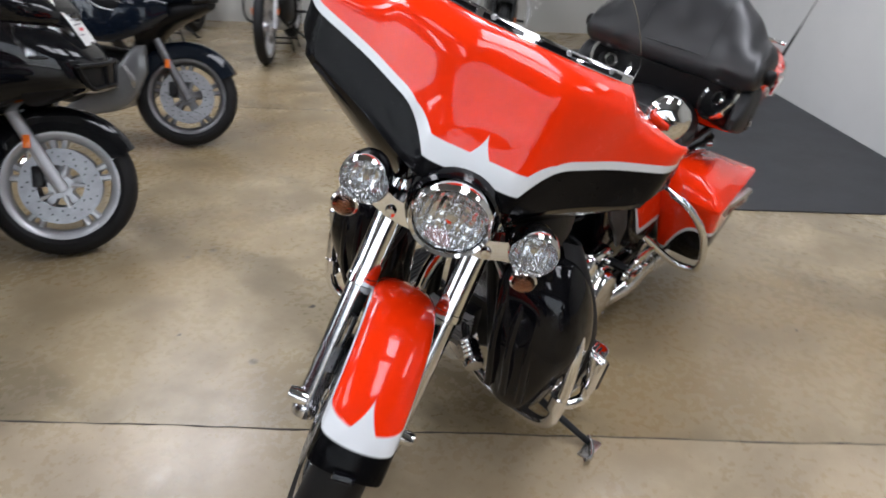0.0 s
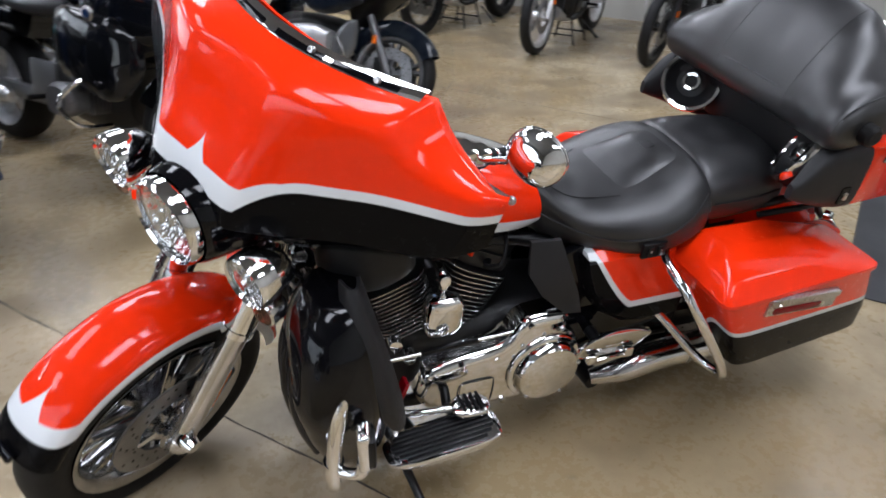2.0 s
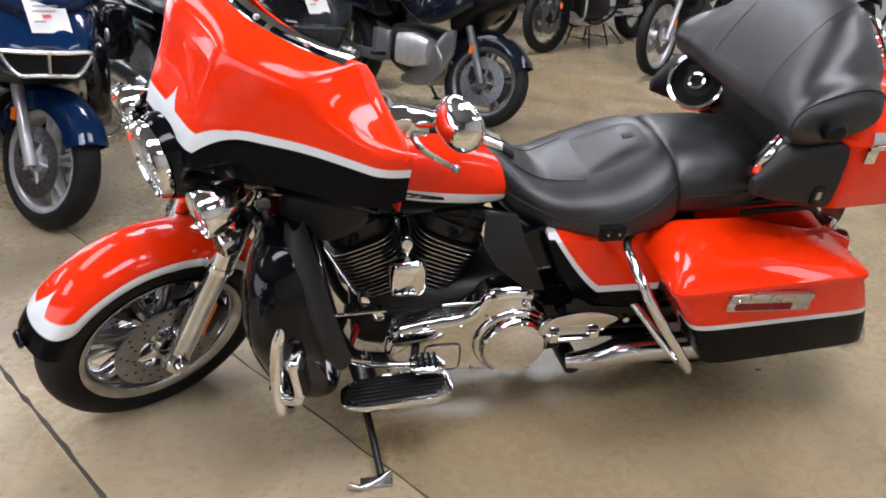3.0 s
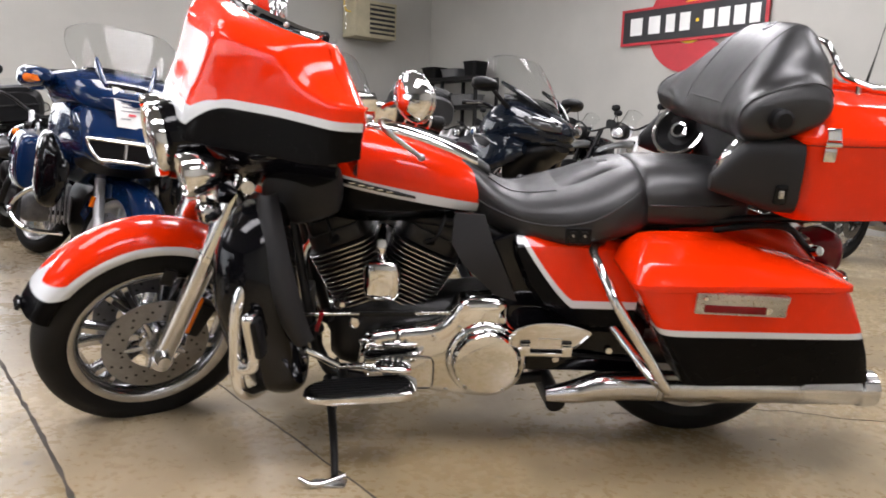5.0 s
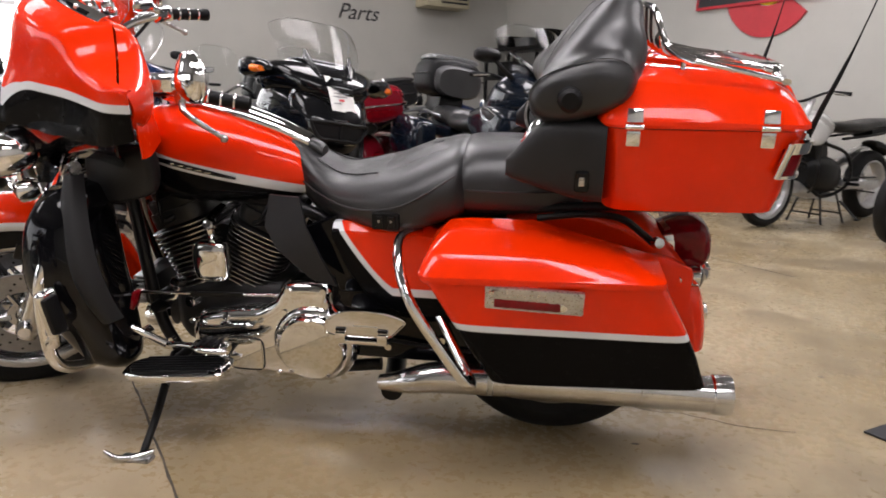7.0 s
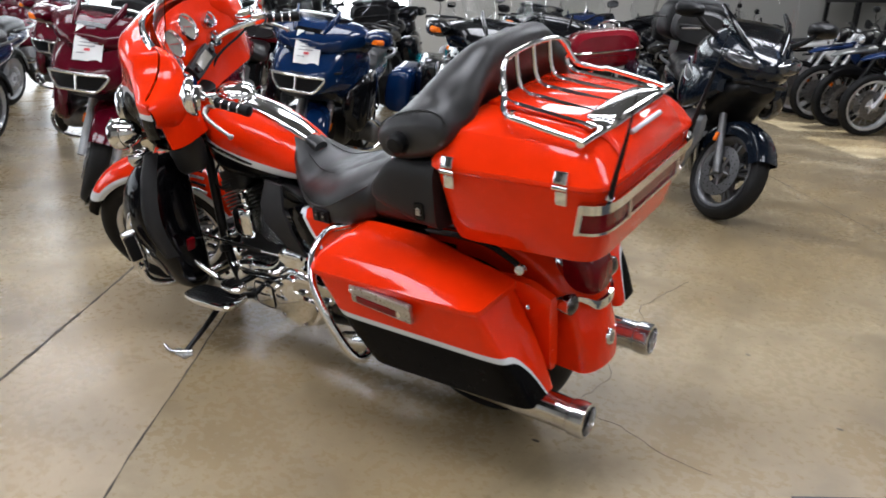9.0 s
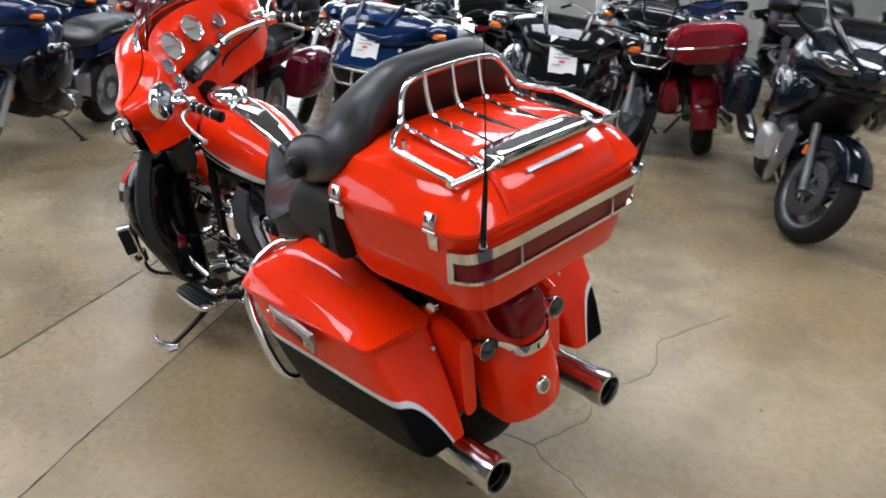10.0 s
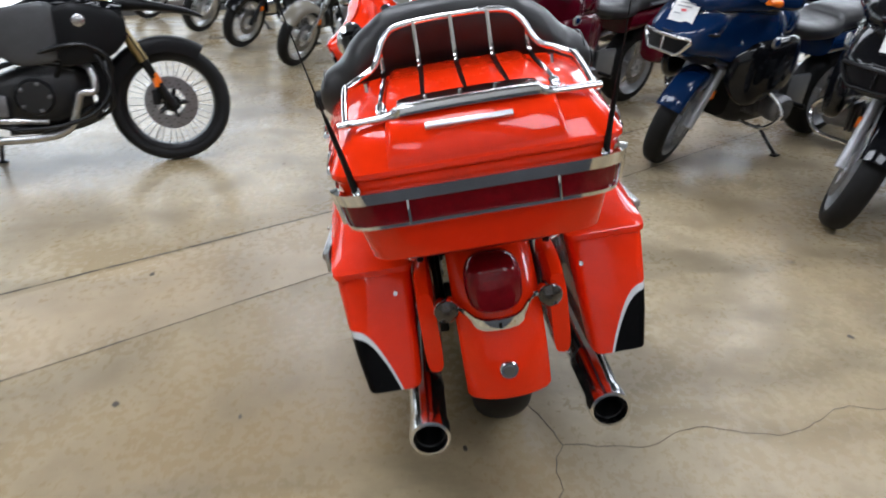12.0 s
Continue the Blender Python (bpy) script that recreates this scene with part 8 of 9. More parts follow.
def cruiser(label, paint_, chrome=True, bags=False, shield=False, trunk=False):
    """A low cruiser with a round headlamp, wide bars and a V engine."""
    ob = thing("cruiser_motorcycle", label, "motorcycle")
    wb = 1.62
    ax = (wb, 0.312)
    wheel(ob, (wb, 0, 0.312), 0.312, 0.11, 0.225, 5, None, STEEL, 0.14, (0.06,), wire=True, tread=False)
    shiny = CHROME if chrome else BLACKMETAL
    d = legs(ob, ax, 32, 0.40, 0.80, 0.10, 0.027, shiny, STEEL)
    part("front_fender", arc_fender(ax, 0.342, 0.075, 35, 165, 0.05), paint_, ob)
    steer_left(ob, wb, 32, 24)
    wheel(ob, (0, 0, 0.312), 0.312, 0.16, 0.205, 5, None, ALLOY, 0.13, (-0.08,), tread=False)
    hp = Vector((wb, 0, 0.312)) + d * 0.66 + Vector((0.08, 0, 0.0))
    pod = part("headlamp", lathe(B(), [(0, -0.11), (0.05, -0.10), (0.085, -0.05), (0.092, 0.0), (0.086, 0.008), (0.082, 0.0), (0, -0.05)], hp, (1, 0, -0.08), 28), shiny, ob, "round headlamp")
    part("reflector", lathe(B(), [(0.01, -0.04), (0.05, -0.03), (0.082, -0.002)], hp, (1, 0, -0.08), 20), FACET, pod)
    part("lens", lathe(B(), [(0, 0.014), (0.05, 0.010), (0.083, 0.0), (0.083, -0.003), (0, 0.010)], hp, (1, 0, -0.08), 24), CLEAR, pod)
    for s in (1, -1):
        q = hp + Vector((-0.04, 0.17 * s, -0.04))
        sg = part("turn_signal", ball(B(), q, (0.035, 0.028, 0.028), 14, 8), AMBER, ob, "amber turn signal")
        part("signal_stem", cyl(B(), q, hp + Vector((-0.06, 0.06 * s, -0.03)), 0.007), shiny, sg)
    bars(ob, (1.22, 0, 0.98), 0.40, 0.12, -0.20, metal=shiny)
    part("triple_clamp", box(B(), (1.29, 0, 0.88), (0.08, 0.24, 0.04), 0.01, pose(0, 0, 0, 0, -30)), shiny, ob)
    part("fuel_tank", body(B(), [(1.22, 0, 0.80, 0.06, 0.05, 0.06, 2.3), (1.15, 0, 0.80, 0.13, 0.10, 0.10, 2.5), (1.0, 0, 0.79, 0.165, 0.12, 0.12, 2.5), (0.82, 0, 0.77, 0.14, 0.10, 0.10, 2.4), (0.66, 0, 0.745, 0.07, 0.05, 0.06, 2.3)], 5, 32), paint_, ob, "painted teardrop fuel tank", None, 50)
    part("filler_cap", lathe(B(), [(0, 0.014), (0.03, 0.012), (0.036, 0.0), (0, 0)], (1.02, 0.0, 0.905), (0, 0, 1), 20), shiny, ob)
    part("seat", body(B(), [(0.70, 0, 0.73, 0.08, 0.03, 0.04, 2.4), (0.55, 0, 0.67, 0.17, 0.05, 0.05, 2.8), (0.35, 0, 0.66, 0.18, 0.065, 0.05, 2.8), (0.22, 0, 0.70, 0.15, 0.08, 0.05, 2.6), (0.0, 0, 0.73, 0.12, 0.07, 0.05, 2.6), (-0.18, 0, 0.72, 0.09, 0.05, 0.04, 2.4)], 5, 28), LEATHER, ob, "black leather saddle", None, 50)
    part("rear_fender", arc_fender((0, 0.312), 0.375, 0.095, 45, 185, 0.05), paint_, ob)
    part("tail_lamp", body(B(), [(-0.36, 0, 0.50, 0.05, 0.035, 0.035, 2.4), (-0.40, 0, 0.50, 0.045, 0.03, 0.03, 2.3)], 3, 18), REDLENS, ob)
    part("crankcase", body(B(), [(1.08, 0, 0.32, 0.10, 0.08, 0.10, 3), (0.95, 0, 0.32, 0.14, 0.12, 0.13, 3), (0.68, 0, 0.33, 0.14, 0.12, 0.11, 3), (0.55, 0, 0.34, 0.11, 0.09, 0.09, 3)], 4, 24), ALLOY if chrome else ENGINE, ob, "engine crankcase")
    for lean, fx in ((22, 0.96), (-22, 0.82)):
        dd = Vector((math.sin(radians(lean)), 0, math.cos(radians(lean))))
        jug = part("cylinder", cyl(B(), Vector((fx, 0, 0.42)), Vector((fx, 0, 0.42)) + dd * 0.24, 0.06, 0.06, 16), ENGINE, ob, "finned cylinder")
        for k in range(7):
            p = Vector((fx, 0, 0.42)) + dd * (0.03 + 0.022 * k)
            part("fin", lathe(B(), [(0.05, 0), (0.094, 0.0), (0.094, 0.006), (0.05, 0.006)], p, dd, 20, True), ALLOY if chrome else ENGINE, jug)
        part("rocker_cover", lathe(B(), [(0, 0.06), (0.06, 0.055), (0.08, 0.03), (0.082, 0.0), (0, 0)], Vector((fx, 0, 0.42)) + dd * 0.20, dd, 20), shiny, jug)
    part("air_cleaner", lathe(B(), [(0, 0.06), (0.06, 0.058), (0.085, 0.04), (0.09, 0.0), (0, 0)], (0.89, -0.13, 0.52), (0, -1, 0), 24), shiny, ob)
    part("primary_cover", body(B(), [(1.02, 0.16, 0.31, 0.03, 0.06, 0.06, 2.6), (0.95, 0.17, 0.31, 0.04, 0.08, 0.08, 2.8), (0.66, 0.17, 0.31, 0.04, 0.10, 0.10, 2.8), (0.56, 0.16, 0.31, 0.03, 0.07, 0.07, 2.6)], 4, 20), shiny, ob)
    for k in (0, 1):
        part("exhaust", tube(B(), [(0.98 - 0.14 * k, -0.1, 0.56), (1.08 - 0.2 * k, -0.16, 0.45), (0.95 - 0.2 * k, -0.19, 0.28 + 0.07 * k), (0.5, -0.20, 0.24 + 0.08 * k), (-0.2, -0.20, 0.24 + 0.08 * k)], [0.022, 0.024, 0.026, 0.036, 0.038], 14), shiny, ob, "exhaust pipe")
    for s in (1, -1):
        part("frame_tube", tube(B(), [(1.28, 0.03 * s, 0.86), (1.16, 0.08 * s, 0.5), (1.05, 0.11 * s, 0.22), (0.5, 0.12 * s, 0.22), (0.4, 0.13 * s, 0.5), (0.2, 0.12 * s, 0.66)], 0.016, 8), BLACKMETAL, ob)
        part("shock", cyl(B(), (0.02, 0.13 * s, 0.33), (0.16, 0.14 * s, 0.62), 0.025), shiny, ob)
        part("foot_peg", cyl(B(), (1.0, 0.16 * s, 0.27), (1.0, 0.29 * s, 0.27), 0.016), BLACKPLASTIC, ob)
        part("swing_arm", box(B(), (0.24, 0.11 * s, 0.31), (0.5, 0.03, 0.06), 0.01), BLACKMETAL, ob)
        if bags:
            part("saddlebag", body(B(), [(0.28, 0.25 * s, 0.52, 0.05, 0.10, 0.10, 3), (0.2, 0.27 * s, 0.52, 0.08, 0.14, 0.15, 3.4), (-0.25, 0.27 * s, 0.53, 0.08, 0.13, 0.14, 3.4), (-0.36, 0.25 * s, 0.54, 0.05, 0.08, 0.08, 3)], 4, 24), paint_, ob, "painted saddlebag", None, 50)
    part("battery_cover", box(B(), (0.45, 0, 0.48), (0.22, 0.22, 0.24), 0.03), BLACKPLASTIC, ob)
    if shield:
        def scr(a, b):
            y = 0.24 * (2 * a - 1)
            t = abs(2 * a - 1)
            return (1.42 - 0.10 * t * t - 0.20 * b, y, 0.92 + 0.48 * b * (1 - 0.3 * t ** 4))
        sc = part("windscreen", shell(B(), scr, 18, 10, 0.004), SCREEN, ob, "clear windscreen", None, 80)
        sc.visible_shadow = False
    if trunk:
        tk = part("trunk", body(B(), [(0.02, 0, 0.92, 0.20, 0.12, 0.13, 3), (-0.04, 0, 0.93, 0.29, 0.16, 0.15, 3.6), (-0.34, 0, 0.93, 0.30, 0.17, 0.15, 3.6), (-0.47, 0, 0.92, 0.24, 0.13, 0.12, 3.2)], 5, 32), paint_, ob, "painted trunk", None, 50)
        part("trunk_trim", tube(B(), [(-0.06, 0.306, 0.93), (-0.34, 0.316, 0.93), (-0.49, 0.22, 0.925), (-0.505, 0.0, 0.925), (-0.49, -0.22, 0.925), (-0.34, -0.316, 0.93), (-0.06, -0.306, 0.93)], 0.010, 8), CHROME, tk, "chrome trim strip")
        part("trunk_pad", body(B(), [(0.10, 0, 0.95, 0.18, 0.12, 0.12, 2.6), (0.05, 0, 0.96, 0.22, 0.14, 0.14, 2.8), (0.01, 0, 0.95, 0.20, 0.12, 0.12, 2.6)], 4, 28), LEATHER, tk, "padded backrest")
        for y in (-0.12, 0.0, 0.12):
            part("rack_rail", tube(B(), [(-0.06, y, 1.105), (-0.08, y, 1.135), (-0.36, y, 1.135), (-0.40, y, 1.095)], 0.007, 8), CHROME, tk)
        part("trunk_lamp", body(B(), [(-0.50, 0, 0.86, 0.17, 0.03, 0.03, 3), (-0.46, 0, 0.86, 0.19, 0.035, 0.035, 3)], 2, 20), REDLENS, tk, "red lamp bar")
    stand_leg(ob, 0.85)
    return ob, wb


def trail(label, paint_, tubes, road=False, guards=True):
    """A tall trail machine with wire wheels, a beak and long fork."""
    ob = thing("adventure_motorcycle", label, "motorcycle")
    wb = 1.56
    ax = (wb, 0.345)
    wheel(ob, (wb, 0, 0.345), 0.345, 0.095, 0.272, 5, None, BLACKMETAL if guards else ALLOY, 0.15, (0.055, -0.055), wire=True, tread=True)
    wheel(ob, (0, 0, 0.325), 0.325, 0.14, 0.225, 5, None, BLACKMETAL if guards else ALLOY, 0.12, (-0.07,), wire=True, tread=True)
    legs(ob, ax, 26, 0.30, 0.84, 0.09, 0.026, BLACKMETAL if guards else ALLOY, tubes)
    for s in (1, -1):
        dd = Vector((-math.sin(radians(26)), 0, math.cos(radians(26))))
        p = Vector((wb, 0.09 * s, 0.345)) + dd * 0.28
        part("outer_tube", cyl(B(), p, p + dd * 0.56, 0.029, 0.029, 14), tubes, ob, "gold fork tube" if tubes is GOLD else "")
    if guards:
        part("low_fender", arc_fender(ax, 0.385, 0.06, 55, 165, 0.06), BLACKPLASTIC, ob)
    part("beak", body(B(), [(1.80, 0, 0.83, 0.03, 0.01, 0.01, 2.4), (1.70, 0, 0.865, 0.07, 0.02, 0.02, 2.6), (1.50, 0, 0.90, 0.085, 0.03, 0.03, 2.6), (1.32, 0, 0.92, 0.07, 0.04, 0.05, 2.6)], 5, 20), paint_ if not guards else BLACKPLASTIC if tubes is GOLD else GREYPAINT, ob, "pointed upper mudguard")
    part("headlamp", body(B(), [(1.535, 0, 1.02, 0.06, 0.04, 0.04, 2.4), (1.50, 0, 1.03, 0.10, 0.07, 0.07, 2.6), (1.42, 0, 1.04, 0.09, 0.08, 0.08, 2.6)], 4, 24), BLACKPLASTIC, ob)
    part("lamp_glass", body(B(), [(1.548, 0, 1.02, 0.05, 0.034, 0.034, 2.4), (1.522, 0, 1.028, 0.085, 0.055, 0.055, 2.5)], 3, 20), FACET, ob, "clear headlamp")
    if guards:
        def scr(a, b):
            y = 0.12 * (2 * a - 1)
            t = abs(2 * a - 1)
            return (1.46 - 0.05 * t * t - 0.14 * b, y, 1.08 + 0.20 * b * (1 - 0.3 * t ** 3))
        part("windscreen", shell(B(), scr, 12, 8, 0.004), SCREEN, ob, "small screen", None, 80).visible_shadow = False
    bars(ob, (1.25, 0, 1.08), 0.40, 0.07, -0.10, guards=guards, mirrors=guards)
    part("fuel_tank", body(B(), [(1.28, 0, 0.92, 0.08, 0.05, 0.08, 2.5), (1.18, 0, 0.91, 0.16, 0.10, 0.14, 2.7), (1.0, 0, 0.90, 0.15, 0.09, 0.14, 2.6), (0.82, 0, 0.87, 0.10, 0.05, 0.10, 2.5)], 5, 28), paint_, ob, "painted tank cover", None, 50)
    for s in (1, -1):
        part("shroud", body(B(), [(1.36, 0.15 * s, 0.86, 0.02, 0.05, 0.06, 2.6), (1.25, 0.18 * s, 0.83, 0.03, 0.10, 0.12, 3), (1.08, 0.16 * s, 0.80, 0.03, 0.09, 0.08, 3), (0.98, 0.14 * s, 0.82, 0.02, 0.04, 0.04, 2.6)], 4, 20), paint_, ob, "painted tank shroud", None, 50)
        part("crash_bar", tube(B(), [(1.16, 0.14 * s, 0.30), (1.24, 0.24 * s, 0.38), (1.24, 0.25 * s, 0.55), (1.16, 0.20 * s, 0.70)], 0.012, 8), ALLOY if guards and tubes is not GOLD else BLACKMETAL, ob)
        part("frame_tube", tube(B(), [(1.30, 0.04 * s, 0.94), (1.0, 0.11 * s, 0.74), (0.62, 0.13 * s, 0.62), (0.55, 0.13 * s, 0.36), (0.9, 0.12 * s, 0.25), (1.14, 0.1 * s, 0.36)], 0.016, 8), BLACKMETAL, ob)
        part("sub_frame", tube(B(), [(0.70, 0.12 * s, 0.76), (0.2, 0.13 * s, 0.80), (-0.25, 0.10 * s, 0.85)], 0.012, 8), BLACKMETAL, ob)
        part("foot_peg", cyl(B(), (0.60, 0.14 * s, 0.36), (0.60, 0.26 * s, 0.36), 0.014), BLACKMETAL, ob)
        part("swing_arm", box(B(), (0.28, 0.10 * s, 0.335), (0.58, 0.03, 0.07), 0.01), ALLOY, ob)
    part("engine", body(B(), [(1.14, 0, 0.46, 0.10, 0.10, 0.12, 3), (1.0, 0, 0.46, 0.15, 0.16, 0.18, 3.2), (0.8, 0, 0.44, 0.16, 0.16, 0.17, 3.2), (0.64, 0, 0.42, 0.11, 0.12, 0.12, 3)], 4, 24), ENGINE, ob, "dark engine")
    part("cylinder", box(B(), (0.98, 0, 0.66), (0.18, 0.22, 0.16), 0.02, pose(0, 0, 0, 0, 12)), ENGINE, ob)
    for k in range(6):
        part("radiator_fin", box(B(), (1.22, 0, 0.52 + 0.035 * k), (0.03, 0.22, 0.012), 0.002), BLACKMETAL, ob)
    part("seat", body(B(), [(0.86, 0, 0.88, 0.08, 0.03, 0.05, 2.4), (0.70, 0, 0.87, 0.13, 0.04, 0.06, 2.8), (0.40, 0, 0.87, 0.15, 0.05, 0.06, 2.8), (0.1, 0, 0.90, 0.13, 0.05, 0.05, 2.8), (-0.18, 0, 0.92, 0.09, 0.04, 0.04, 2.6)], 5, 24), LEATHER, ob, "long black seat", None, 50)
    part("tail", body(B(), [(0.2, 0, 0.82, 0.10, 0.05, 0.05, 2.8), (-0.2, 0, 0.87, 0.09, 0.04, 0.04, 2.8), (-0.40, 0, 0.89, 0.05, 0.02, 0.03, 2.4)], 4, 20), BLACKPLASTIC, ob)
    part("tail_lamp", box(B(), (-0.40, 0, 0.88), (0.03, 0.10, 0.035), 0.008), REDLENS, ob)
    part("rear_fender", arc_fender((0, 0.325), 0.42, 0.07, 85, 140, 0.03), BLACKPLASTIC, ob)
    part("silencer", tube(B(), [(0.9, -0.12, 0.30), (0.6, -0.15, 0.34), (0.3, -0.18, 0.48), (-0.05, -0.19, 0.60), (-0.25, -0.19, 0.66)], [0.02, 0.022, 0.045, 0.055, 0.05], 14), STEEL, ob, "steel exhaust")
    part("skid_plate", body(B(), [(1.18, 0, 0.34, 0.08, 0.05, 0.06, 3), (1.0, 0, 0.26, 0.11, 0.03, 0.03, 3), (0.7, 0, 0.25, 0.11, 0.03, 0.02, 3)], 4, 20), ENGINE if tubes is GOLD else ALLOY, ob)
    part("chain", tube(B(), [(0.0, 0.085, 0.40), (0.62, 0.085, 0.40), (0.66, 0.085, 0.36), (0.62, 0.085, 0.32), (0.0, 0.085, 0.25)], 0.008, 6), BLACKMETAL, ob)
    if tubes is GOLD:
        part("radiator", box(B(), (1.19, 0, 0.56), (0.09, 0.30, 0.36), 0.02, pose(0, 0, 0, 0, -8)), BLACKPLASTIC, ob, "black radiator in its shroud")
        for s in (1, -1):
            part("side_panel", body(B(), [(1.04, 0.185 * s, 0.80, 0.02, 0.10, 0.13, 3), (0.98, 0.20 * s, 0.79, 0.03, 0.14, 0.17, 3.4), (0.82, 0.195 * s, 0.78, 0.03, 0.13, 0.17, 3.4), (0.72, 0.17 * s, 0.79, 0.02, 0.10, 0.12, 3)], 4, 24), SATINGREY, ob, "satin grey side panel", None, 40)
            cheek = part("front_panel", body(B(), [(1.37, 0.15 * s, 0.80, 0.015, 0.04, 0.07, 2.6), (1.28, 0.19 * s, 0.80, 0.03, 0.09, 0.16, 3), (1.12, 0.205 * s, 0.80, 0.035, 0.12, 0.20, 3.2), (1.02, 0.20 * s, 0.80, 0.025, 0.10, 0.20, 3)], 4, 24), BLACKPLASTIC, ob, "black front panel with a round badge", None, 40)
            bd = part("roundel", lathe(B(), [(0, 0.010), (0.026, 0.009), (0.033, 0.004), (0.033, 0), (0, 0)], (1.14, 0.238 * s, 0.83), (0.05, s, 0), 20), STEEL, cheek)
            part("guard_tube", tube(B(), [(0.80, 0.17 * s, 0.62), (0.98, 0.235 * s, 0.69), (1.16, 0.245 * s, 0.70), (1.26, 0.22 * s, 0.60), (1.22, 0.17 * s, 0.42)], 0.013, 8), BLACKMETAL, ob)
            part("engine_case", lathe(B(), [(0, 0.05), (0.085, 0.045), (0.10, 0.02), (0.105, -0.04), (0, -0.04)], (0.86, 0.15 * s, 0.44), (0, s, 0), 24), ENGINE, ob)
            part("fork_reflector", box(B(), (1.50, 0.125 * s, 0.50), (0.018, 0.012, 0.062), 0.003, pose(0, 0, 0, 0, -26)), AMBER, ob, "amber fork reflector")
        for s in (1, -1):
            for k in range(5):
                part("case_rib", box(B(), (0.86 + 0.075 * math.cos(1.2566 * k), 0.198 * s, 0.44 + 0.075 * math.sin(1.2566 * k)), (0.02, 0.012, 0.02), 0.004), DARKALLOY, ob)
            for k in range(6):
                part("cylinder_fin", box(B(), (0.99 + 0.005 * k, 0.115 * s, 0.585 + 0.022 * k), (0.17, 0.012, 0.007), 0.002, pose(0, 0, 0, 0, 12)), DARKALLOY, ob)
            part("coolant_hose", tube(B(), [(1.16, 0.13 * s, 0.70), (1.10, 0.18 * s, 0.66), (1.02, 0.17 * s, 0.60), (0.98, 0.14 * s, 0.54)], 0.014, 8), BLACKPLASTIC, ob)
            part("engine_guard", tube(B(), [(0.72, 0.14 * s, 0.27), (0.95, 0.22 * s, 0.28), (1.14, 0.24 * s, 0.34), (1.24, 0.22 * s, 0.46), (1.23, 0.17 * s, 0.62)], 0.012, 8), BLACKMETAL, ob)
            part("sprocket_cover", box(B(), (0.66, 0.15 * s, 0.40), (0.13, 0.05, 0.12), 0.02), DARKALLOY, ob)
            part("trellis", tube(B(), [(1.26, 0.07 * s, 0.86), (1.10, 0.15 * s, 0.72), (0.90, 0.17 * s, 0.66), (0.70, 0.16 * s, 0.60)], 0.014, 8), BLACKMETAL, ob)
            part("front_hose", tube(B(), [(1.52, 0.11 * s, 0.46), (1.44, 0.13 * s, 0.62), (1.34, 0.10 * s, 0.82), (1.28, 0.06 * s, 0.98)], 0.006, 8), BLACKPLASTIC, ob)
        part("header_pipe", tube(B(), [(1.06, -0.08, 0.62), (1.15, -0.17, 0.58), (1.16, -0.20, 0.46), (1.09, -0.205, 0.45), (1.06, -0.20, 0.38), (1.0, -0.19, 0.26), (0.86, -0.18, 0.22), (0.55, -0.17, 0.22)], 0.021, 12), STEEL, ob, "steel header pipe")
    stand_leg(ob, 0.62)
    return ob, wb


def price_tag(m, label="white price tag with grey print hanging on a screen"):
    tg = thing("price_tag", label, "tag", m, "price tags")
    def sheet(a, b):
        return (0.008 * math.sin(b * 3.0) + 0.006 * math.cos(a * 4), (a - 0.5) * 0.155, (b - 0.5) * 0.225)
    part("sheet", shell(B(), sheet, 6, 6, 0.0012), PAPER, tg)
    rng = random.Random(5)
    for k in range(7):
        w = rng.uniform(0.04, 0.11)
        part("line", box(B(), (0.011, -0.062 + w / 2 + 0.005, 0.064 - 0.022 * k), (0.002, w * (0.3 if k == 5 else 1.0), 0.005 if k != 5 else 0.013), 0.0), REDINK if k == 5 else INK, tg)
    part("heading", box(B(), (0.0115, 0.0, 0.092), (0.002, 0.05, 0.012), 0.0), INK, tg)
    return tg


def standing(front, heading, wb, lean=7.0):
    """The pose of a machine on its stand whose front wheel touches the floor at front."""
    h = radians(heading)
    return Matrix.Translation((front[0] - wb * math.cos(h), front[1] - wb * math.sin(h), 0.0)) @ pose(0, 0, 0, 0, 0, heading) @ pose(0, 0, 0.0, -lean)


UP = PLAN_TURN          # heading of the first row, facing the open side
VP = UP - 90.0          # heading of the row along the west wall


def settle_on_floor(ob):
    """Lowers or lifts a machine so that its lowest point just touches the floor."""
    low = 9.0
    for o in ob.children_recursive:
        if o.type == "MESH" and o.name.split(".")[0] in ("tyre", "stand_foot"):
            m = Matrix.Identity(4)
            p = o
            while p is not None:
                m = p.matrix_basis @ m
                p = p.parent
            low = min(low, min((m @ v.co).z for v in o.data.vertices))
    ob.matrix_basis = Matrix.Translation((0, 0, -low)) @ ob.matrix_basis
    return ob


def put(pair, front, heading, tag=None, lean=7.0):
    ob, wb = pair
    ob.matrix_basis = standing(front, heading, wb, lean)
    settle_on_floor(ob)
    if tag:
        price_tag(ob.matrix_basis @ Matrix.Translation(tag) @ pose(0, 0, 0, 4, -34, 5))
    return ob


def again(ob, wb, front, heading, label="", lean=7.0):
    c = copy_thing(ob, standing(front, heading, wb, lean))
    c.matrix_basis = Matrix.Translation((0, 0, ob.matrix_basis.translation.z)) @ c.matrix_basis
    return tagged(c, label)


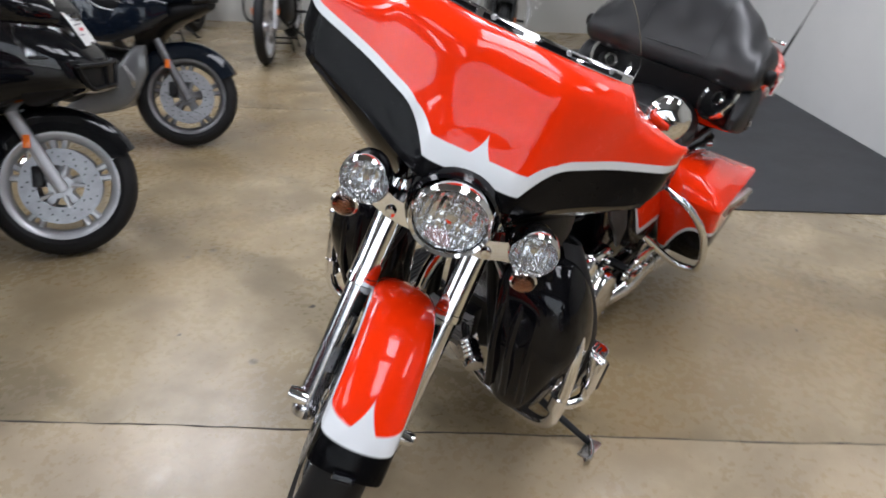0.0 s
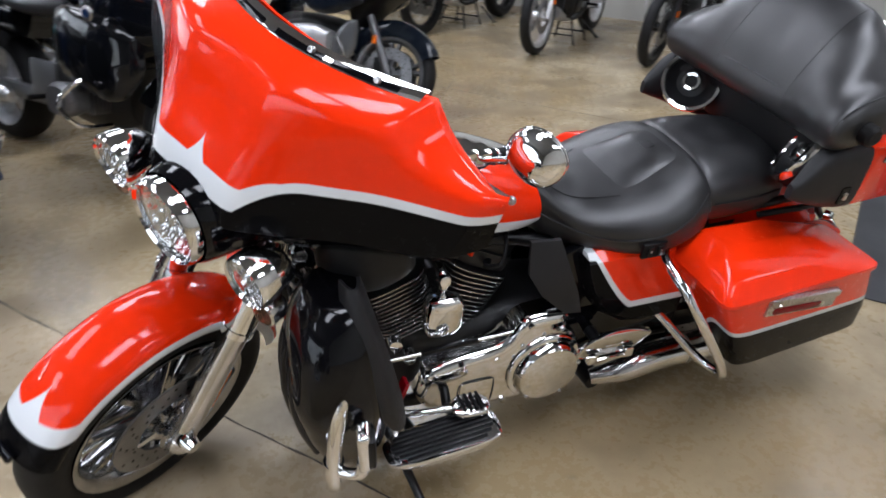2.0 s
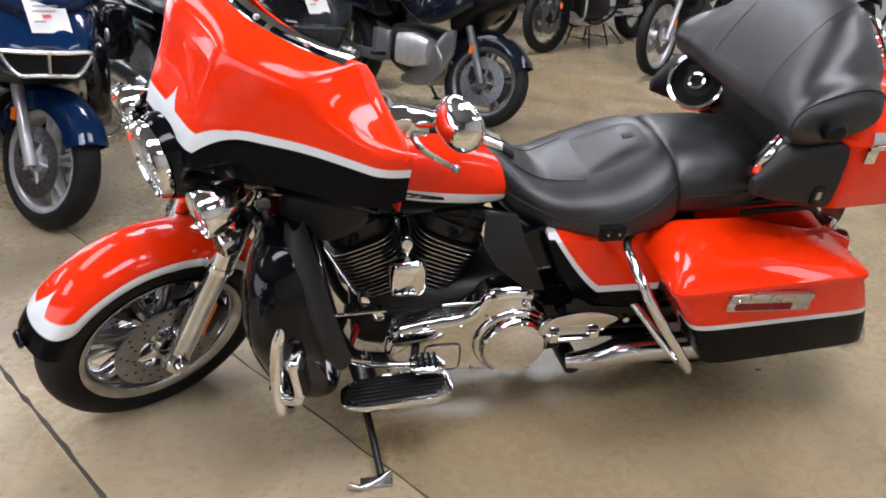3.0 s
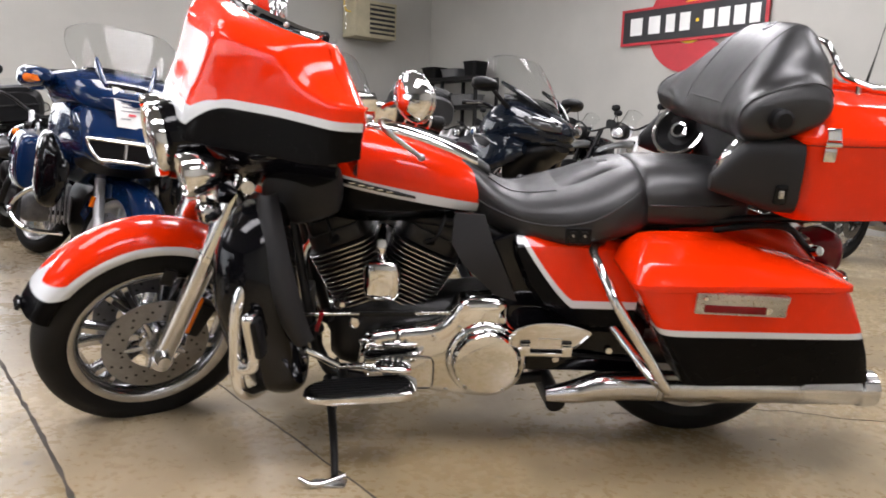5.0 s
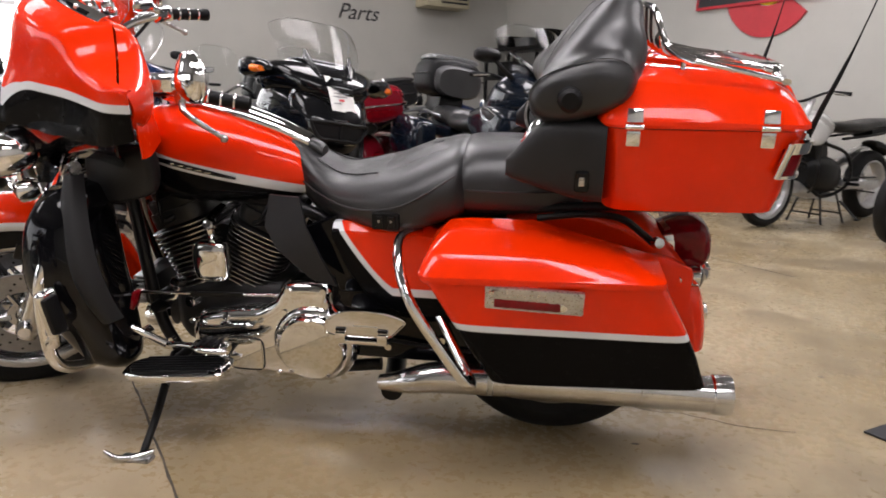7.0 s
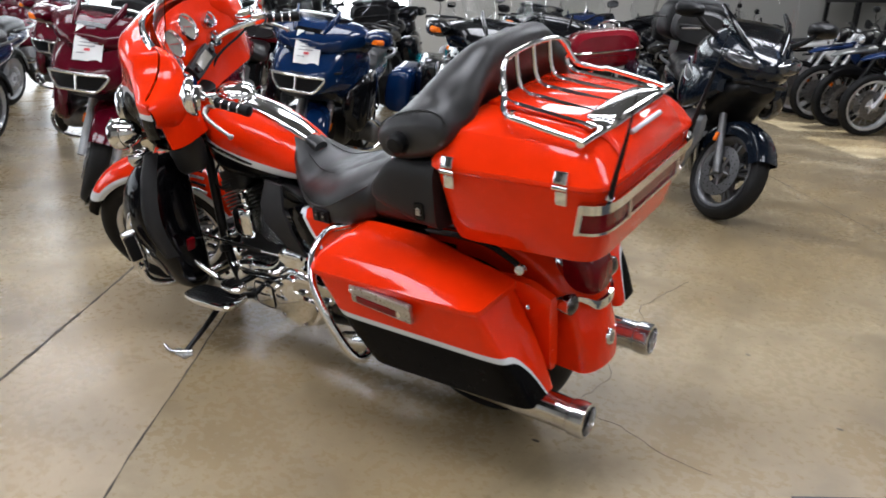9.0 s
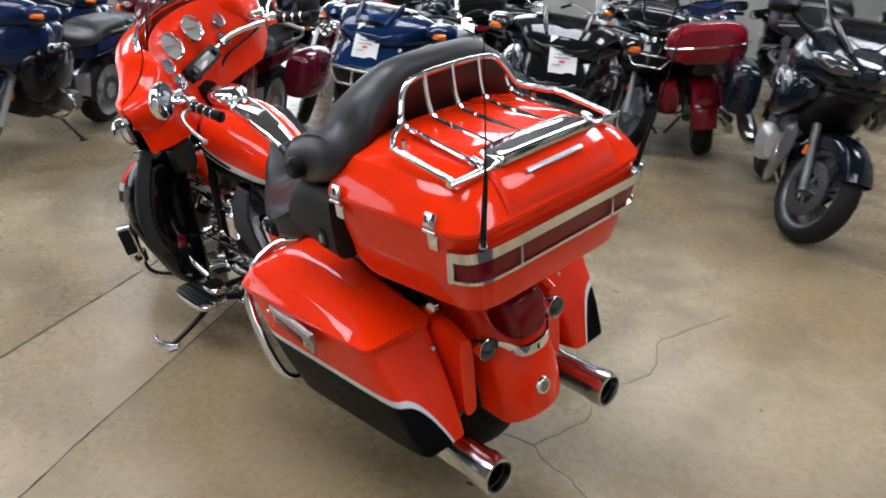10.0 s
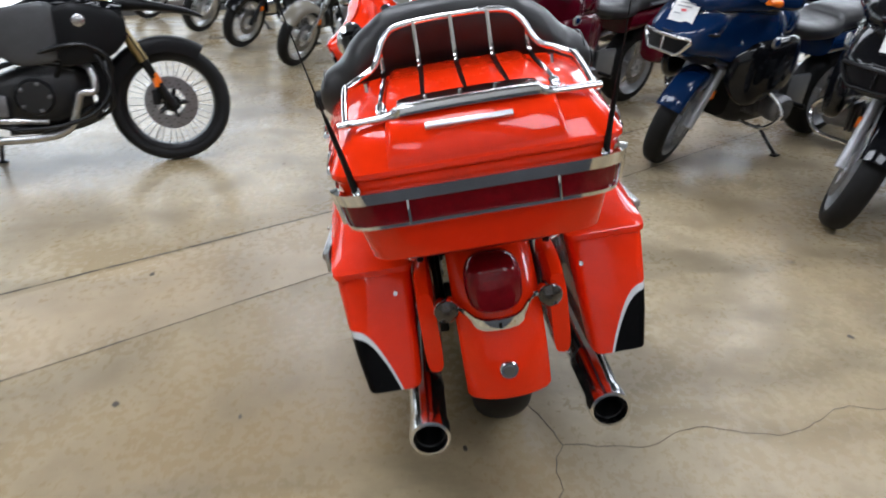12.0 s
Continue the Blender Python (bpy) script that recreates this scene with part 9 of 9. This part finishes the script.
TAG = (1.625, 0.02, 0.985)
six = put(tourer("slate-black sport touring motorcycle with grey lower panels and a top case", SLATE, SLATE, six=True, top=True), (0.09, -2.86), UP - 5)
jet = put(tourer("gloss black touring motorcycle with a white price tag", JET, JET, duct=False), (1.36, -1.95), UP, TAG)
blue_rt = put(tourer("dark blue touring motorcycle with silver duct frames and a price tag", BLUE, JET), (2.42, -1.42), 118.0, TAG)
maroon_rt = put(tourer("maroon touring motorcycle with side cases and a price tag", MAROON, MAROON, top=True), (3.22, -0.45), UP, TAG)
navy_rt = put(tourer("navy and black touring motorcycle without tag", NAVY, JET, boxes=False), (4.52, 0.36), UP + 4)
gs = put(trail("black adventure motorcycle with gold fork tubes", JET, GOLD), (2.50, 1.60), -70.0)
beige = put(cruiser("grey-beige cruiser motorcycle with chrome engine", BEIGE, True), (5.58, 1.23), UP + 3, (1.50, 0.0, 0.98))
black_cr = put(cruiser("black cruiser motorcycle with blacked-out engine", JET, False), (6.70, 1.96), UP)
silver_cr = put(cruiser("white cruiser motorcycle with chrome pipes", IVORY, True), (7.87, 2.70), UP + 2)
again(black_cr, 1.62, (9.1, 3.7), UP - 2)
again(beige, 1.62, (10.2, 4.7), UP)
teal = put(cruiser("teal and chrome cruiser motorcycle with saddlebags", TEAL, True, True, True), plan(-4.6, -0.05)[:2], UP + 5)
crimson = put(cruiser("crimson dressed cruiser motorcycle with trunk, chrome and saddlebags", CRIMSON, True, True, True, True), plan(-6.1, -1.5)[:2], UP + 176)
cased = put(tourer("black touring motorcycle with a black top case", JET, JET, top=True), plan(-8.3, -2.9)[:2], UP + 175)
again(crimson, 1.62, plan(-4.5, 2.2)[:2], UP)
again(cased, 1.50, plan(-4.5, -0.75)[:2], UP - 3)
again(maroon_rt, 1.50, plan(-4.6, 3.6)[:2], UP)
again(black_cr, 1.62, plan(-4.5, 1.05)[:2], UP)
again(navy_rt, 1.50, plan(-4.5, 4.9)[:2], UP)
again(six, 1.50, plan(-4.6, 6.2)[:2], UP)
for _u, _v in ((-8.4, 0.6), (-8.4, 2.7)):
    again(cased, 1.50, plan(_u, _v)[:2], UP + 175)
again(navy_rt, 1.50, plan(-8.2, -1.9)[:2], UP + 180)
again(silver_cr, 1.62, plan(-8.2, -0.5)[:2], UP + 180)
again(six, 1.50, plan(-8.3, 1.6)[:2], UP + 180)
again(black_cr, 1.62, plan(-8.2, 4.1)[:2], UP + 180)
again(maroon_rt, 1.50, plan(-7.9, 5.5)[:2], UP + 170)
# the row along the west wall
def paddock_stand(m):
    """A low tubular stand under a trail machine."""
    st = thing("paddock_stand", "black tubular steel stand under a trail motorcycle", "stand", m, "paddock stands")
    part("top_bar", box(B(), (0, 0, 0.30), (0.26, 0.20, 0.018), 0.004), BLACKMETAL, st)
    for x in (0.12, -0.12):
        for y in (0.11, -0.11):
            part("leg", cyl(B(), (x, y * 0.8, 0.295), (x * 1.45, y * 1.5, 0.0), 0.010, seg=10), BLACKMETAL, st)
        part("cross_bar", cyl(B(), (x * 1.3, 0.14, 0.09), (x * 1.3, -0.14, 0.09), 0.008, seg=10), BLACKMETAL, st)
    return st


dirt = put(trail("white adventure motorcycle with hand guards and a small screen", IVORY, ALLOY, guards=True), plan(-3.73, -4.28)[:2], VP - 4, lean=0.0)
black_tr = put(trail("black adventure motorcycle parked by the wall", JET, BLACKMETAL), plan(-0.25, -4.27)[:2], VP - 4)
enduro = put(trail("white and silver enduro motorcycle with bright rims on a stand", IVORY, ALLOY, guards=False), plan(-2.41, -4.18)[:2], VP + 2, lean=0.0)
navy_tr = put(trail("navy blue enduro motorcycle with a silver fork", NAVY, ALLOY, guards=False), plan(-5.85, -4.62)[:2], VP + 4, (1.50, 0, 1.08))
again(black_tr, 1.56, plan(-4.62, -4.50)[:2], VP - 2)
for _u, _v, _a in ((-2.41, -4.18, 2), (-3.73, -4.25, -2)):
    paddock_stand(Matrix.Translation(plan(_u, _v)) @ pose(0, 0, 0, 0, 0, VP + _a) @ Matrix.Translation((-0.78, 0, 0)))
again(black_tr, 1.56, plan(-1.40, -4.40)[:2], VP - 3)
again(black_tr, 1.56, plan(-6.45, -4.62)[:2], VP + 3)
again(navy_tr, 1.56, plan(-6.98, -4.62)[:2], VP + 2)
again(enduro, 1.56, plan(-7.55, -4.62)[:2], VP, lean=6.0)
again(navy_tr, 1.56, plan(-8.15, -3.98)[:2], VP - 2)
again(black_tr, 1.56, plan(-8.80, -3.95)[:2], VP)


# steel shelving in the corner behind the row
def storage_rack(m):
    rk = thing("storage_rack", "black steel shelving rack standing against the wall", "rack", m)
    for x in (-0.9, 0.0, 0.9):
        for y in (-0.24, 0.24):
            part("post", box(B(), (x, y, 1.0), (0.05, 0.05, 2.0), 0.004), BLACKMETAL, rk)
    for z in (0.35, 0.95, 1.48, 1.97):
        part("shelf", box(B(), (0, 0, z), (1.84, 0.50, 0.03), 0.004), BLACKMETAL, rk)
        part("rail", box(B(), (0, -0.262, z), (1.86, 0.02, 0.07), 0.004), BLACKMETAL, rk)
    return rk


def storage_crate(m, size, material, label):
    cr = thing("storage_crate", label, "crate", m, "crates on the rack")
    w, d, h = size
    part("tub", body(B(), [(0.0, 0, 0, w * 0.43, d * 0.43, d * 0.43, 5), (h * 0.9, 0, 0, w * 0.5, d * 0.5, d * 0.5, 5)], 3, 28, axis="z"), material, cr)
    part("lid", body(B(), [(h * 0.88, 0, 0, w * 0.53, d * 0.53, d * 0.53, 5), (h * 0.96, 0, 0, w * 0.53, d * 0.53, d * 0.53, 5), (h, 0, 0, w * 0.40, d * 0.40, d * 0.40, 4)], 3, 28, axis="z"), material, cr)
    return cr


RACK = Matrix.Translation(plan(-9.0, -6.32)) @ pose(0, 0, 0, 0, 0, UP)
storage_rack(RACK)
for _x, _z, _s, _m, _l in ((-0.55, 1.985, (0.40, 0.36, 0.24), BLACKPLASTIC, "black lidded plastic crate on the top shelf"), (0.05, 1.985, (0.46, 0.36, 0.18), GREYPAINT, "grey lidded plastic crate on the top shelf"), (0.60, 1.985, (0.34, 0.34, 0.28), BLACKPLASTIC, "black lidded plastic crate on the top shelf"),
                           (-0.45, 1.495, (0.50, 0.38, 0.28), BLACKPLASTIC, "black lidded plastic crate on a lower shelf"), (0.40, 1.495, (0.60, 0.38, 0.22), GREYPAINT, "grey lidded plastic crate on a lower shelf")):
    storage_crate(RACK @ Matrix.Translation((_x, 0.0, _z)), _s, _m, _l)
